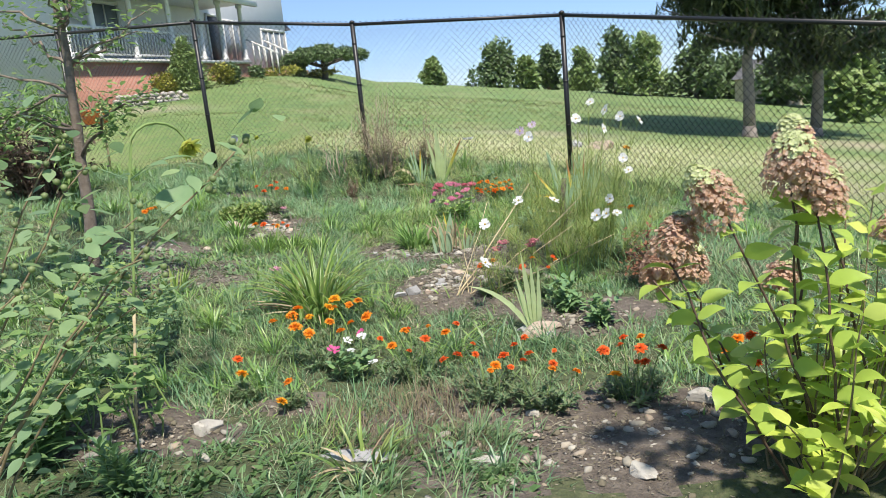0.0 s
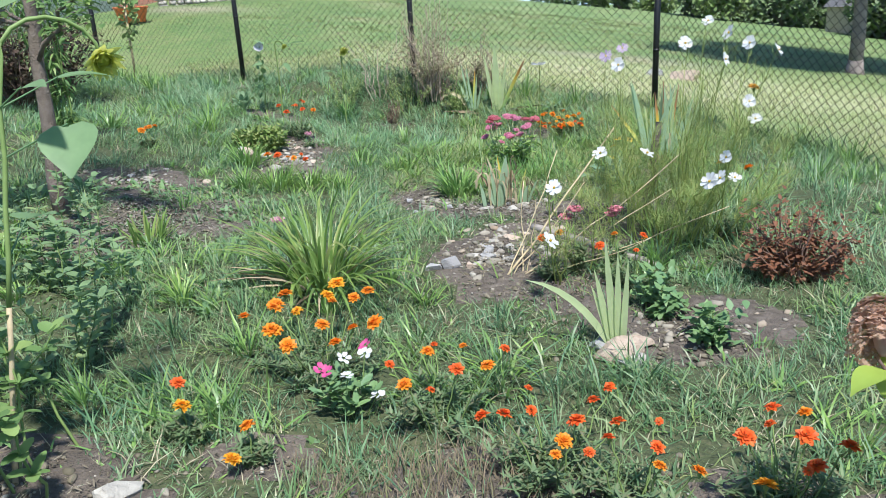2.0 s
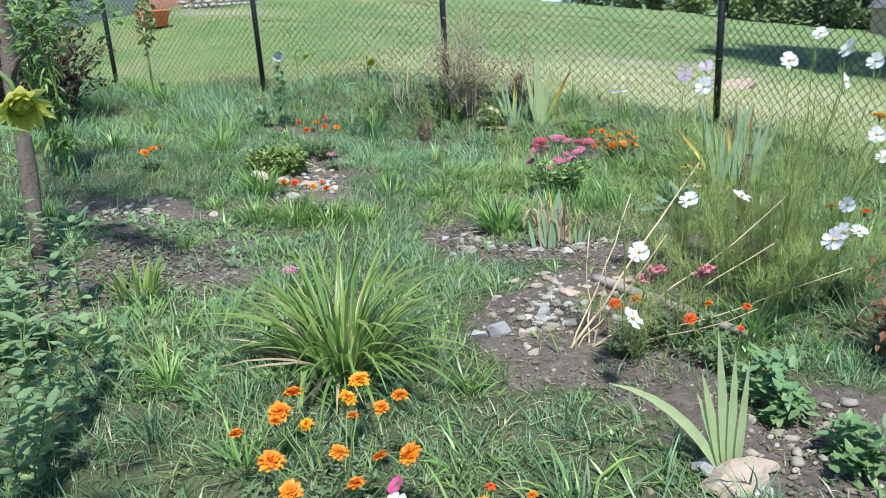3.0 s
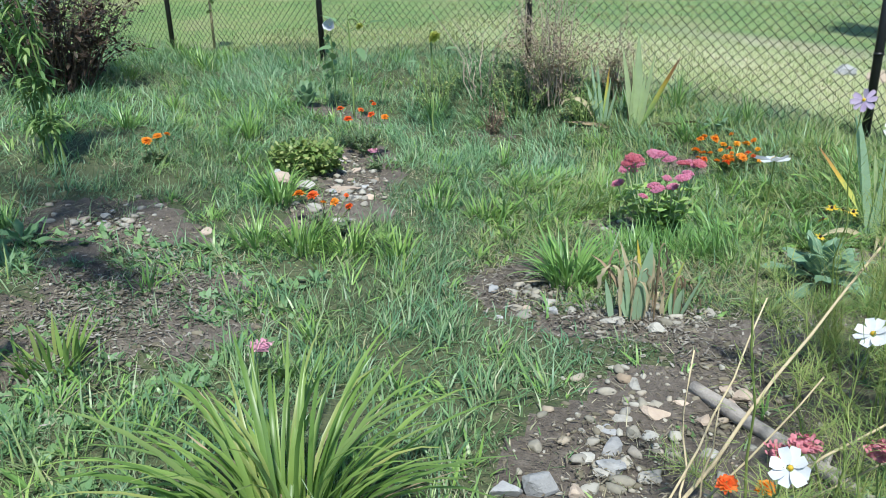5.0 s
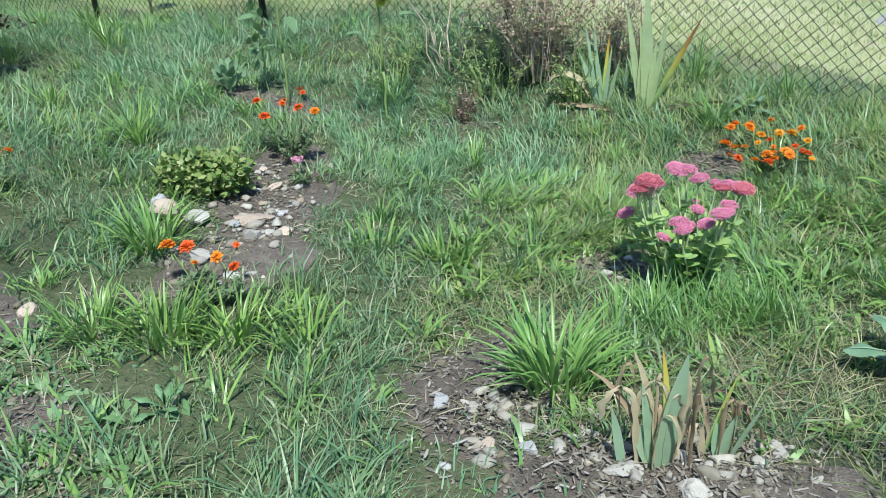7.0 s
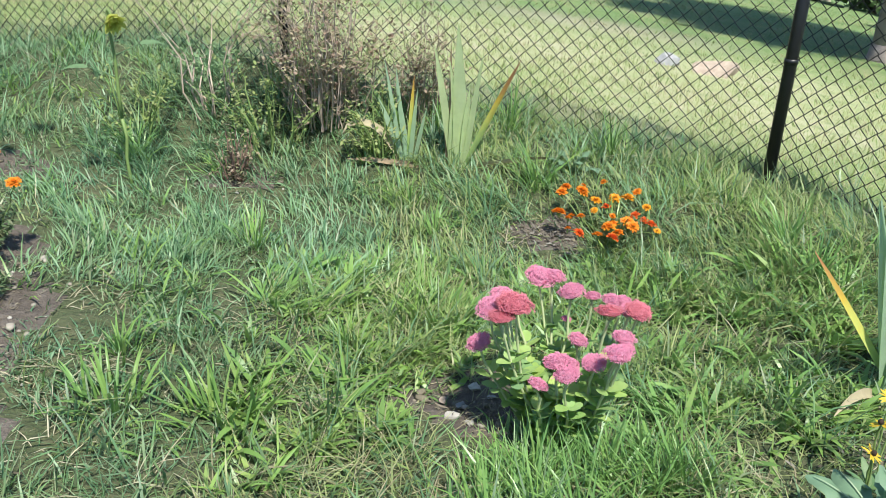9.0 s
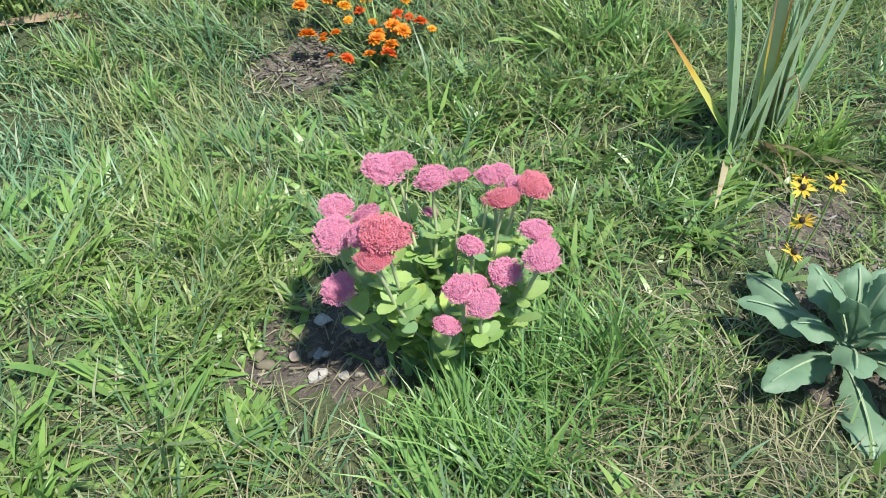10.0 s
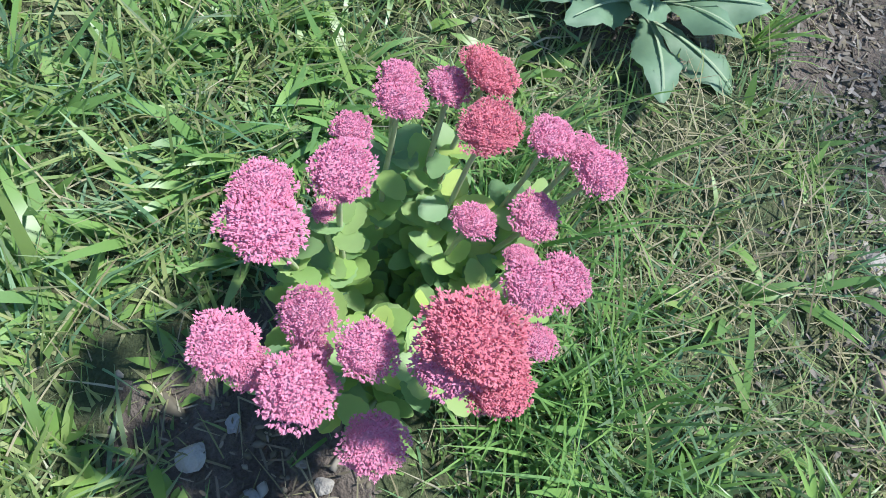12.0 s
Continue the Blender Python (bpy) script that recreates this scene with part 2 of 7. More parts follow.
class Geo:
    """Collects vertices and faces, then becomes one mesh."""

    def __init__(self):
        self.v, self.f, self.n = [], [], 0

    def add(self, verts, *faces):
        verts = np.asarray(verts, float).reshape(-1, 3)
        self.v.append(verts)
        for f in faces:
            f = np.asarray(f, int)
            if len(f):
                self.f.append(f + self.n)
        self.n += len(verts)
        return self

    def mesh(self, name, smooth=True):
        me = bpy.data.meshes.new(name)
        co = np.concatenate(self.v)
        loops = np.concatenate([f.ravel() for f in self.f])
        sizes = np.concatenate([np.full(len(f), f.shape[1]) for f in self.f])
        me.vertices.add(len(co))
        me.vertices.foreach_set("co", co.ravel().astype(np.float32))
        me.loops.add(len(loops))
        me.loops.foreach_set("vertex_index", loops.astype(np.int32))
        me.polygons.add(len(sizes))
        me.polygons.foreach_set("loop_start", np.concatenate([[0], np.cumsum(sizes)[:-1]]).astype(np.int32))
        me.polygons.foreach_set("use_smooth", np.full(len(sizes), smooth))
        me.update(calc_edges=True)
        me.validate()
        return me

    def strips(self, base, az, length, width, lean, bend, prof=(0.7, 1.0, 0.75, 0.03), fold=0.0, roll=0.0, power=1.0):
        """Leaf blades: each starts at base, leans lean radians off upright towards az and bends on by bend to its tip."""
        base = np.asarray(base, float).reshape(-1, 3)
        n, rows = len(base), len(prof)
        az, length, width, lean, bend, roll = (np.broadcast_to(np.asarray(a, float), (n,)) for a in (az, length, width, lean, bend, roll))
        cx, cy = np.cos(az), np.sin(az)
        side = np.stack([-cy, cx, np.zeros(n)], 1)
        p = base.copy()
        out = []
        for k in range(rows):
            s = k / (rows - 1)
            th = lean + bend * s ** power
            d = np.stack([np.sin(th) * cx, np.sin(th) * cy, np.cos(th)], 1)
            if k:
                thm = lean + bend * ((k - 0.5) / (rows - 1)) ** power
                p = p + np.stack([np.sin(thm) * cx, np.sin(thm) * cy, np.cos(thm)], 1) * (length / (rows - 1))[:, None]
            up = np.cross(side, d)
            sd = side * np.cos(roll)[:, None] + up * np.sin(roll)[:, None]
            w = (width * prof[k] * 0.5)[:, None]
            if fold:
                nm = np.cross(sd, d)
                out += [p - sd * w, p + nm * w * fold, p + sd * w]
            else:
                out += [p - sd * w, p + sd * w]
        c = 3 if fold else 2
        v = np.stack(out, 1).reshape(-1, 3)
        start = (np.arange(n) * rows * c)[:, None, None]
        q = []
        for k in range(rows - 1):
            for j in range(c - 1):
                a = k * c + j
                q.append([a, a + 1, a + c + 1, a + c])
        return self.add(v, (start + np.array(q)[None]).reshape(-1, 4))

    def tube(self, pts, rad, sides=6, closed=True):
        pts = np.asarray(pts, float)
        n = len(pts)
        rad = np.broadcast_to(np.asarray(rad, float), (n,))
        t = np.gradient(pts, axis=0)
        t /= np.linalg.norm(t, axis=1)[:, None] + 1e-9
        ref = np.where(np.abs(t[:, 2:3]) > 0.9, [[1.0, 0, 0]], [[0, 0, 1.0]])
        a = np.cross(t, ref)
        a /= np.linalg.norm(a, axis=1)[:, None] + 1e-9
        b = np.cross(t, a)
        ang = np.arange(sides) * 2 * math.pi / sides
        ring = pts[:, None] + rad[:, None, None] * (a[:, None] * np.cos(ang)[None, :, None] + b[:, None] * np.sin(ang)[None, :, None])
        i, j = np.meshgrid(np.arange(n - 1), np.arange(sides), indexing="ij")
        q = np.stack([i * sides + j, i * sides + (j + 1) % sides, (i + 1) * sides + (j + 1) % sides, (i + 1) * sides + j], -1).reshape(-1, 4)
        caps = [np.arange(sides)[None, ::-1], (np.arange(sides) + (n - 1) * sides)[None]] if closed else []
        return self.add(ring, q, *caps)

    def box(self, lo, hi):
        (x0, y0, z0), (x1, y1, z1) = lo, hi
        v = [(x, y, z) for z in (z0, z1) for y in (y0, y1) for x in (x0, x1)]
        return self.add(v, [(0, 2, 3, 1), (4, 5, 7, 6), (0, 1, 5, 4), (2, 6, 7, 3), (0, 4, 6, 2), (1, 3, 7, 5)])

    def blob(self, centre, size, turn=0.0, rough=0.18, level=2, seed=0):
        v, f = SPHERE[level]
        off = np.array([noise.noise(Vector(p) * 1.3 + Vector((seed * 3.1, seed * 1.7, seed))) for p in v])
        off += 0.4 * np.array([noise.noise(Vector(p) * 3.1 + Vector((seed, seed * 2.3, 0))) for p in v])
        w = v * (1 + rough * 2 * off)[:, None] * np.asarray(size)
        c, s = math.cos(turn), math.sin(turn)
        w = w @ np.array([[c, s, 0], [-s, c, 0], [0, 0, 1]])
        return self.add(w + np.asarray(centre), f)


def sphere_arrays(level):
    bm = bmesh.new()
    bmesh.ops.create_icosphere(bm, subdivisions=level, radius=1)
    v = np.array([x.co for x in bm.verts])
    f = np.array([[x.index for x in face.verts] for face in bm.faces])
    bm.free()
    return v, f


SPHERE = {k: sphere_arrays(k) for k in (1, 2, 3)}


def thing(name, x, y, z, label, category, group="", kind="", turn=0.0):
    ob = new(name)
    ob.matrix_world = pose(x, y, z, 0, 0, turn)
    return tagged(ob, label, category, group, kind)


def part(name, geo, material, parent=None, label="", m=None, smooth=True):
    me = geo.mesh(name, smooth) if isinstance(geo, Geo) else geo
    if material is not None and not me.materials:
        me.materials.append(material)
    ob = new(name, me)
    if parent is not None:
        ob.parent = parent
    if m is not None:
        ob.matrix_basis = m
    if label:
        ob["label"] = label
    return ob


def stuff(name, geo, material, label, category, kind="stuff"):
    ob = part(name, geo, material)
    return tagged(ob, label, category, "", kind)


def curve_pts(a, b, sag=0.0, n=8, wob=0.0, seed=0):
    a, b = np.asarray(a, float), np.asarray(b, float)
    r = np.random.default_rng(seed)
    s = np.linspace(0, 1, n)[:, None]
    p = a + (b - a) * s
    p[:, 2] += sag * (4 * s * (1 - s))[:, 0]
    if wob:
        w = r.normal(0, wob, (n, 3))
        w[0] = 0
        p += w
    return p


# ---- the lie of the land ----
P1, P3 = (-3.06, 10.77), (1.594, 8.96)
P2 = (-0.85, 9.91)
P4 = (3.744, 5.22)


def smooth01(t):
    t = np.clip(t, 0, 1)
    return t * t * (3 - 2 * t)


def outside(x, y):
    """How far a place lies beyond the fence."""
    return np.maximum((x - P3[0]) * 0.363 + (y - P3[1]) * 0.932, (x - P3[0]) * 0.867 + (y - P3[1]) * 0.499)


def land(x, y):
    x, y = np.asarray(x, float), np.asarray(y, float)
    up = 0.3 * np.log1p(np.exp(np.clip(-(x + 0.68) / 0.3, -60, 60)))
    up = 4.5 * np.tanh(up / 4.5)
    g = -0.13 + 0.17 * up * np.clip(1 + 0.106 * (y - 7.2), 0.3, 1.5)
    cross = np.where(x > 0, -0.135 * x, 1.0 * np.tanh(-0.115 * x / 1.0))
    cross = np.maximum(cross, -3.8)
    far = np.clip(y, -20, 60)
    rise = 0.7 * smooth01((y - 20) / 10) * smooth01((-x - 1.5) / 5)
    lawn = 0.27 + rise + cross + 0.024 * (far - 9.5) - 0.06 * np.clip(far - 47, 0, None) - 0.004 * np.clip(np.abs(x) - 30, 0, None)
    d = outside(x, y)
    w = smooth01((d + 1.3) / 1.5)
    # shallow hollow along the fence below the house
    dip = 0.27 * smooth01((-x - 1.6) / 1.6) + 0.35 * smooth01((-x - 3.2) / 2.5)
    dip = dip * smooth01((d + 1.5) / 1.5) * (1 - smooth01((d - 1) / 6))
    return g * (1 - w) + lawn * w - dip


def h(x, y):
    return float(land(x, y))


BARE = [(0.5, 2.72, 0.85, 0.42, 1.0), (-0.05, 3.1, 0.5, 0.25, 0.6), (-1.35, 3.05, 0.42, 0.26, 1.0), (-0.75, 3.27, 0.2, 0.1, 0.9), (0.02, 4.98, 0.34, 0.46, 1.0), (0.35, 5.5, 0.42, 0.42, 1.0),
        (0.82, 4.2, 0.42, 0.3, 1.0), (0.1, 6.12, 0.48, 0.16, 1.0), (0.52, 5.88, 0.38, 0.24, 1.0), (0.98, 6.2, 0.26, 0.2, 1.0), (-2.45, 6.28, 0.42, 0.3, 0.95),
        (-1.9, 5.65, 0.5, 0.4, 0.7), (-2.25, 5.15, 0.42, 0.42, 0.65), (-1.55, 6.98, 0.24, 0.34, 1.0), (-1.6, 7.5, 0.23, 0.42, 1.0), (-1.75, 7.95, 0.18, 0.3, 1.0), (-2.2, 8.93, 0.34, 0.16, 1.0), (-0.02, 7.36, 0.21, 0.17, 1.0),
        (0.88, 6.7, 0.2, 0.2, 0.8), (0.42, 8.53, 0.19, 0.14, 1.0), (-0.45, 6.42, 0.22, 0.3, 1.0), (-0.05, 5.3, 0.25, 0.22, 1.0), (-1.0, 9.0, 0.3, 0.14, 0.4), (1.12, 7.03, 0.18, 0.14, 0.6), (0.35, 4.65, 0.3, 0.3, 0.8)]


def bare(x, y, grow=1.0):
    b = np.zeros(np.shape(x))
    rag = np.sin(9 * x + 1.3) * np.sin(8.1 * y + 0.7) + 0.8 * np.sin(23 * x + 4 * y) * np.sin(19 * y - 5 * x + 2)
    for cx, cy, rx, ry, much in BARE:
        b = np.maximum(b, np.clip(1.5 - 1.0 * (((x - cx) / (rx * grow)) ** 2 + ((y - cy) / (ry * grow)) ** 2) + 0.4 * rag, 0, 1) * much)
    return b


def field(x, y, scale, seed=0.0):
    return np.array([noise.noise(Vector((a * scale + seed, b * scale, seed))) for a, b in zip(x, y)])


# soil under everything, one sheet
def soil_material():
    m, nt, p, out = node_mat("soil")
    n1, n2, n3 = noise_of(nt, 1.6, 5), noise_of(nt, 22, 6), noise_of(nt, 140, 4)
    col = ramp_of(nt, n1, [(0.058, 0.047, 0.04), (0.1, 0.083, 0.07), (0.17, 0.142, 0.12)], 0.35, 0.65)
    col = mix_of(nt, 0.45, col, ramp_of(nt, n2, [(0.05, 0.04, 0.034), (0.05, 0.04, 0.034), (0.14, 0.115, 0.095), (0.3, 0.26, 0.22), (0.3, 0.26, 0.22)], 0.2, 0.8))
    col = mix_of(nt, 0.3, col, ramp_of(nt, n3, [(0.06, 0.045, 0.03), (0.3, 0.25, 0.2)]))
    nt.links.new(col, p.inputs["Base Color"])
    p.inputs["Roughness"].default_value = 0.95
    add = nt.nodes.new("ShaderNodeMath")
    nt.links.new(n2, add.inputs[0])
    nt.links.new(n3, add.inputs[1])
    bump_of(nt, add.outputs[0], p, 0.9, 0.02)
    return m


def turf_material():
    m, nt, p, out = node_mat("turf")
    n1, n2, n3 = noise_of(nt, 0.5, 6, 0.65), noise_of(nt, 6, 6, 0.75), noise_of(nt, 45, 4)
    col = ramp_of(nt, n1, [(0.06, 0.14, 0.045), (0.1, 0.19, 0.055), (0.16, 0.24, 0.075), (0.25, 0.27, 0.12), (0.33, 0.26, 0.18)], 0.36, 0.66)
    col = mix_of(nt, 0.45, col, ramp_of(nt, n2, [(0.04, 0.1, 0.03), (0.14, 0.23, 0.065), (0.33, 0.28, 0.18)], 0.36, 0.64))
    col = mix_of(nt, 0.3, col, ramp_of(nt, n3, [(0.04, 0.1, 0.02), (0.04, 0.1, 0.02), (0.24, 0.32, 0.1), (0.24, 0.32, 0.1)]))
    # worn earth: centre and reach
    earth = ramp_of(nt, n2, [(0.32, 0.25, 0.2), (0.42, 0.34, 0.28), (0.5, 0.42, 0.35)], 0.35, 0.65)
    geo = nt.nodes.new("ShaderNodeNewGeometry")
    for cx, cy, rx, ry in ((1.15, 12.3, 1.5, 1.1), (3.2, 12.2, 0.9, 0.7), (2.0, 11.1, 0.4, 0.25), (0.8, 9.95, 0.7, 0.3), (5.6, 11.2, 1.5, 0.9), (8.4, 14.5, 1.6, 1.2), (-7.6, 21.0, 1.6, 1.0), (2.6, 10.6, 1.3, 0.7), (-0.4, 11.6, 1.0, 0.5), (4.6, 8.6, 1.2, 0.9), (2.2, 14.6, 1.6, 0.8)):
        mp = nt.nodes.new("ShaderNodeMapping")
        mp.inputs["Location"].default_value = (-cx / rx, -cy / ry, 0)
        mp.inputs["Scale"].default_value = (1 / rx, 1 / ry, 0)
        nt.links.new(geo.outputs["Position"], mp.inputs["Vector"])
        ln = nt.nodes.new("ShaderNodeVectorMath")
        ln.operation = "LENGTH"
        nt.links.new(mp.outputs[0], ln.inputs[0])
        ad = nt.nodes.new("ShaderNodeMath")
        ad.operation = "MULTIPLY_ADD"
        nt.links.new(n2, ad.inputs[0])
        ad.inputs[1].default_value = 2.2
        nt.links.new(ln.outputs["Value"], ad.inputs[2])
        rg = nt.nodes.new("ShaderNodeMapRange")
        nt.links.new(ad.outputs[0], rg.inputs[0])
        rg.inputs[1].default_value, rg.inputs[2].default_value, rg.inputs[3].default_value, rg.inputs[4].default_value = 1.3, 2.5, 0.55, 0.0
        col = mix_of(nt, rg.outputs[0], col, earth)
    # paler, yellower turf near the fence
    mp = nt.nodes.new("ShaderNodeMapping")
    mp.inputs["Location"].default_value = (-1.9 / 4.6, -11.6 / 2.6, 0)
    mp.inputs["Scale"].default_value = (1 / 4.6, 1 / 2.6, 0)
    nt.links.new(geo.outputs["Position"], mp.inputs["Vector"])
    ln = nt.nodes.new("ShaderNodeVectorMath")
    ln.operation = "LENGTH"
    nt.links.new(mp.outputs[0], ln.inputs[0])
    rg = nt.nodes.new("ShaderNodeMapRange")
    nt.links.new(ln.outputs["Value"], rg.inputs[0])
    rg.inputs[1].default_value, rg.inputs[2].default_value, rg.inputs[3].default_value, rg.inputs[4].default_value = 0.5, 1.3, 0.6, 0.0
    col = mix_of(nt, rg.outputs[0], col, ramp_of(nt, n2, [(0.24, 0.32, 0.11), (0.42, 0.45, 0.22), (0.54, 0.48, 0.33)], 0.35, 0.65))
    nt.links.new(col, p.inputs["Base Color"])
    p.inputs["Roughness"].default_value = 0.9
    bump_of(nt, n3, p, 0.8, 0.03)
    return m


# thatch under the grass, its colour darkened to stand for shade between blades
def shaded_thatch_material():
    m, nt, p, out = node_mat("shaded_thatch")
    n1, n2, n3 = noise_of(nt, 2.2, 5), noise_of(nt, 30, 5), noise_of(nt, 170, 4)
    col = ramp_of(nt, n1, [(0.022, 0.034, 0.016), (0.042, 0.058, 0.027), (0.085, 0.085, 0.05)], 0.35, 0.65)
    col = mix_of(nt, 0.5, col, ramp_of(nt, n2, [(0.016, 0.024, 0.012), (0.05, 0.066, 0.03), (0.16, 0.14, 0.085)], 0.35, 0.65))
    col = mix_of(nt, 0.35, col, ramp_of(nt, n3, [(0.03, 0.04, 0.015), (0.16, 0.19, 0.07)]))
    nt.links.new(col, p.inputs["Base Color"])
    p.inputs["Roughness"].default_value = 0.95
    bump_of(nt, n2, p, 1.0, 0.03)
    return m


def build_ground():
    def axis(lo, a, b, step, hi):
        left = a - np.geomspace(step, a - lo, 26)[::-1]
        right = b + np.geomspace(step, hi - b, 30)
        return np.concatenate([left, np.arange(a, b, step), right])
    xs, ys = axis(-180, -5.5, 4.0, 0.06, 180), axis(-60, 0.0, 12.0, 0.06, 260)
    X, Y = np.meshgrid(xs, ys)
    Z = land(X, Y)
    inner = outside(X, Y) < 0.2
    near = inner & (Y > 0) & (X > -5.5)
    bumps = np.zeros(X.shape)
    idx = np.argwhere(near)
    for i, j in idx:
        v = Vector((X[i, j], Y[i, j], 0))
        bumps[i, j] = 0.022 * noise.noise(v * 3.2) + 0.012 * noise.noise(v * 11)
    Z = Z + bumps
    g = Geo()
    n, k = X.shape
    i, j = np.meshgrid(np.arange(n - 1), np.arange(k - 1), indexing="ij")
    q = np.stack([i * k + j, i * k + j + 1, (i + 1) * k + j + 1, (i + 1) * k + j], -1).reshape(-1, 4)
    g.add(np.stack([X, Y, Z], -1), q)
    me = g.mesh("ground")
    me.materials.append(soil_material())
    me.materials.append(turf_material())
    me.materials.append(shaded_thatch_material())
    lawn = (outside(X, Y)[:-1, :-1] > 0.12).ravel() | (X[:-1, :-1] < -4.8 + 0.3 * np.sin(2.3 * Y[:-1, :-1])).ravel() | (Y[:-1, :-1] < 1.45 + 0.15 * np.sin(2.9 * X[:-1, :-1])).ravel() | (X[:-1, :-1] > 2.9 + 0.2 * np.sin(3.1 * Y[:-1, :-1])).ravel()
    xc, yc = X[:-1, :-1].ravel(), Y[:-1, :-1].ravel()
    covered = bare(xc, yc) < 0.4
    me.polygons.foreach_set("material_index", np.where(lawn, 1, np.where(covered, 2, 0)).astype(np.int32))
    tagged(part("ground", me, None), "garden soil and mown lawn rising to a hill", "ground", "", "structure")


build_ground()


# ---- chain-link fence ----
TIE = Geo().tube([(0, 0, -0.012), (0, 0, 0.012)], 0.032, 14).mesh("tie_band")
TIE.materials.append(BLACK)


def build_fence():
    tops = [((-7.6, 12.54), 2.62), ((-5.3, 11.64), 2.5), (P1, 2.38), (P2, 2.08), (P3, 1.88), (P4, 1.29), ((5.9, 1.5), 0.7)]
    fence = thing("chain_link_fence", *P3, h(*P3), "black vinyl chain-link fence with round posts", "fence")
    inv = fence.matrix_world.inverted()
    for (x, y), z in tops:
        z0 = h(x, y) - 0.3
        g = Geo()
        g.tube([(0, 0, z0), (0, 0, z - 0.0)], 0.029, 14)
        cap = g
        cap.tube([(0, 0, z - 0.01), (0, 0, z + 0.015), (0, 0, z + 0.03)], [0.033, 0.033, 0.012], 14)
        part("post", g, BLACK, fence, m=inv @ Matrix.Translation((x, y, 0)))
        for dz in (0.25, 0.75, 1.25):
            if z - dz > h(x, y) + 0.2:
                part("tie_band", TIE, None, fence, m=inv @ Matrix.Translation((x, y, z - dz)))
    for ((xa, ya), za), ((xb, yb), zb) in zip(tops, tops[1:]):
        g = Geo()
        g.tube([(xa, ya, za - 0.02), (xb, yb, zb - 0.02)], 0.021, 10)
        part("top_rail", g, BLACK, fence, m=inv)
        length = math.hypot(xb - xa, yb - ya)
        n = round(length / 0.039)
        g = Geo()
        ux, uy = (xb - xa) / length, (yb - ya) / length
        pitch = length / n
        for k in range(n):
            s0 = (k + 0.5) * pitch
            zt = za + (zb - za) * s0 / length + 0.02
            zb0 = h(xa + ux * s0, ya + uy * s0) + 0.02
            rows = max(4, int((zt - zb0) / 0.039))
            r = np.arange(rows + 1)
            z = zt - r * 0.039
            s = s0 + np.where((r + k) % 2 == 0, 0.5, -0.5) * pitch * 1.04
            off = np.where((r + k) % 2 == 0, 0.002, -0.002)
            pts = np.stack([xa + ux * s - uy * off, ya + uy * s + ux * off, z], 1)
            g.tube(pts, 0.0034, 3, False)
        part("wire_mesh", g, BLACK, fence, m=inv)


build_fence()


# ---- the house on the hill ----
def brick_material():
    m, nt, p, out = node_mat("red_brick")
    tc = nt.nodes.new("ShaderNodeTexCoord")
    b = nt.nodes.new("ShaderNodeTexBrick")
    mp = nt.nodes.new("ShaderNodeMapping")
    mp.inputs["Rotation"].default_value = (radians(90), 0, radians(90))
    nt.links.new(tc.outputs["Object"], mp.inputs[0])
    nt.links.new(mp.outputs[0], b.inputs["Vector"])
    b.inputs["Color1"].default_value, b.inputs["Color2"].default_value = (0.36, 0.13, 0.09, 1), (0.45, 0.19, 0.13, 1)
    b.inputs["Mortar"].default_value = (0.45, 0.38, 0.33, 1)
    b.inputs["Scale"].default_value = 1.0
    b.inputs["Brick Width"].default_value, b.inputs["Row Height"].default_value, b.inputs["Mortar Size"].default_value = 0.22, 0.075, 0.008
    nt.links.new(mix_of(nt, 0.3, b.outputs["Color"], ramp_of(nt, noise_of(nt, 3, 4), [(0.28, 0.1, 0.07), (0.5, 0.25, 0.18)])), p.inputs["Base Color"])
    p.inputs["Roughness"].default_value = 0.9
    return m


def siding_material():
    m, nt, p, out = node_mat("white_siding")
    w = nt.nodes.new("ShaderNodeTexWave")
    tc = nt.nodes.new("ShaderNodeTexCoord")
    nt.links.new(tc.outputs["Object"], w.inputs["Vector"])
    w.bands_direction, w.wave_profile = "Z", "SAW"
    w.inputs["Scale"].default_value = 2.6
    nt.links.new(ramp_of(nt, noise_of(nt, 2, 5), [(0.62, 0.61, 0.62), (0.7, 0.69, 0.7)]), p.inputs["Base Color"])
    p.inputs["Roughness"].default_value = 0.6
    bump_of(nt, w.outputs["Fac"], p, 0.12, 0.004)
    return m


BRICK, SIDING = brick_material(), siding_material()
TRIM = solid("white_trim", [(0.58, 0.58, 0.57), (0.66, 0.66, 0.65)], 0.5, 6, 0.1, 0.002)
ROOF = solid("grey_shingle", [(0.09, 0.09, 0.095), (0.16, 0.16, 0.17)], 0.9, 5, 0.6, 0.02, fine=30)
DARKDOOR = solid("dark_door", [(0.03, 0.035, 0.04), (0.05, 0.05, 0.055)], 0.5, 6, 0.1)


def glass_material():
    m, nt, p, out = node_mat("window_glass")
    p.inputs["Base Color"].default_value = (0.16, 0.19, 0.22, 1)
    p.inputs["Roughness"].default_value = 0.06
    p.inputs["Specular IOR Level"].default_value = 0.8
    bump_of(nt, noise_of(nt, 1.5, 2), p, 0.05, 0.02)
    return m


GLASS = glass_material()


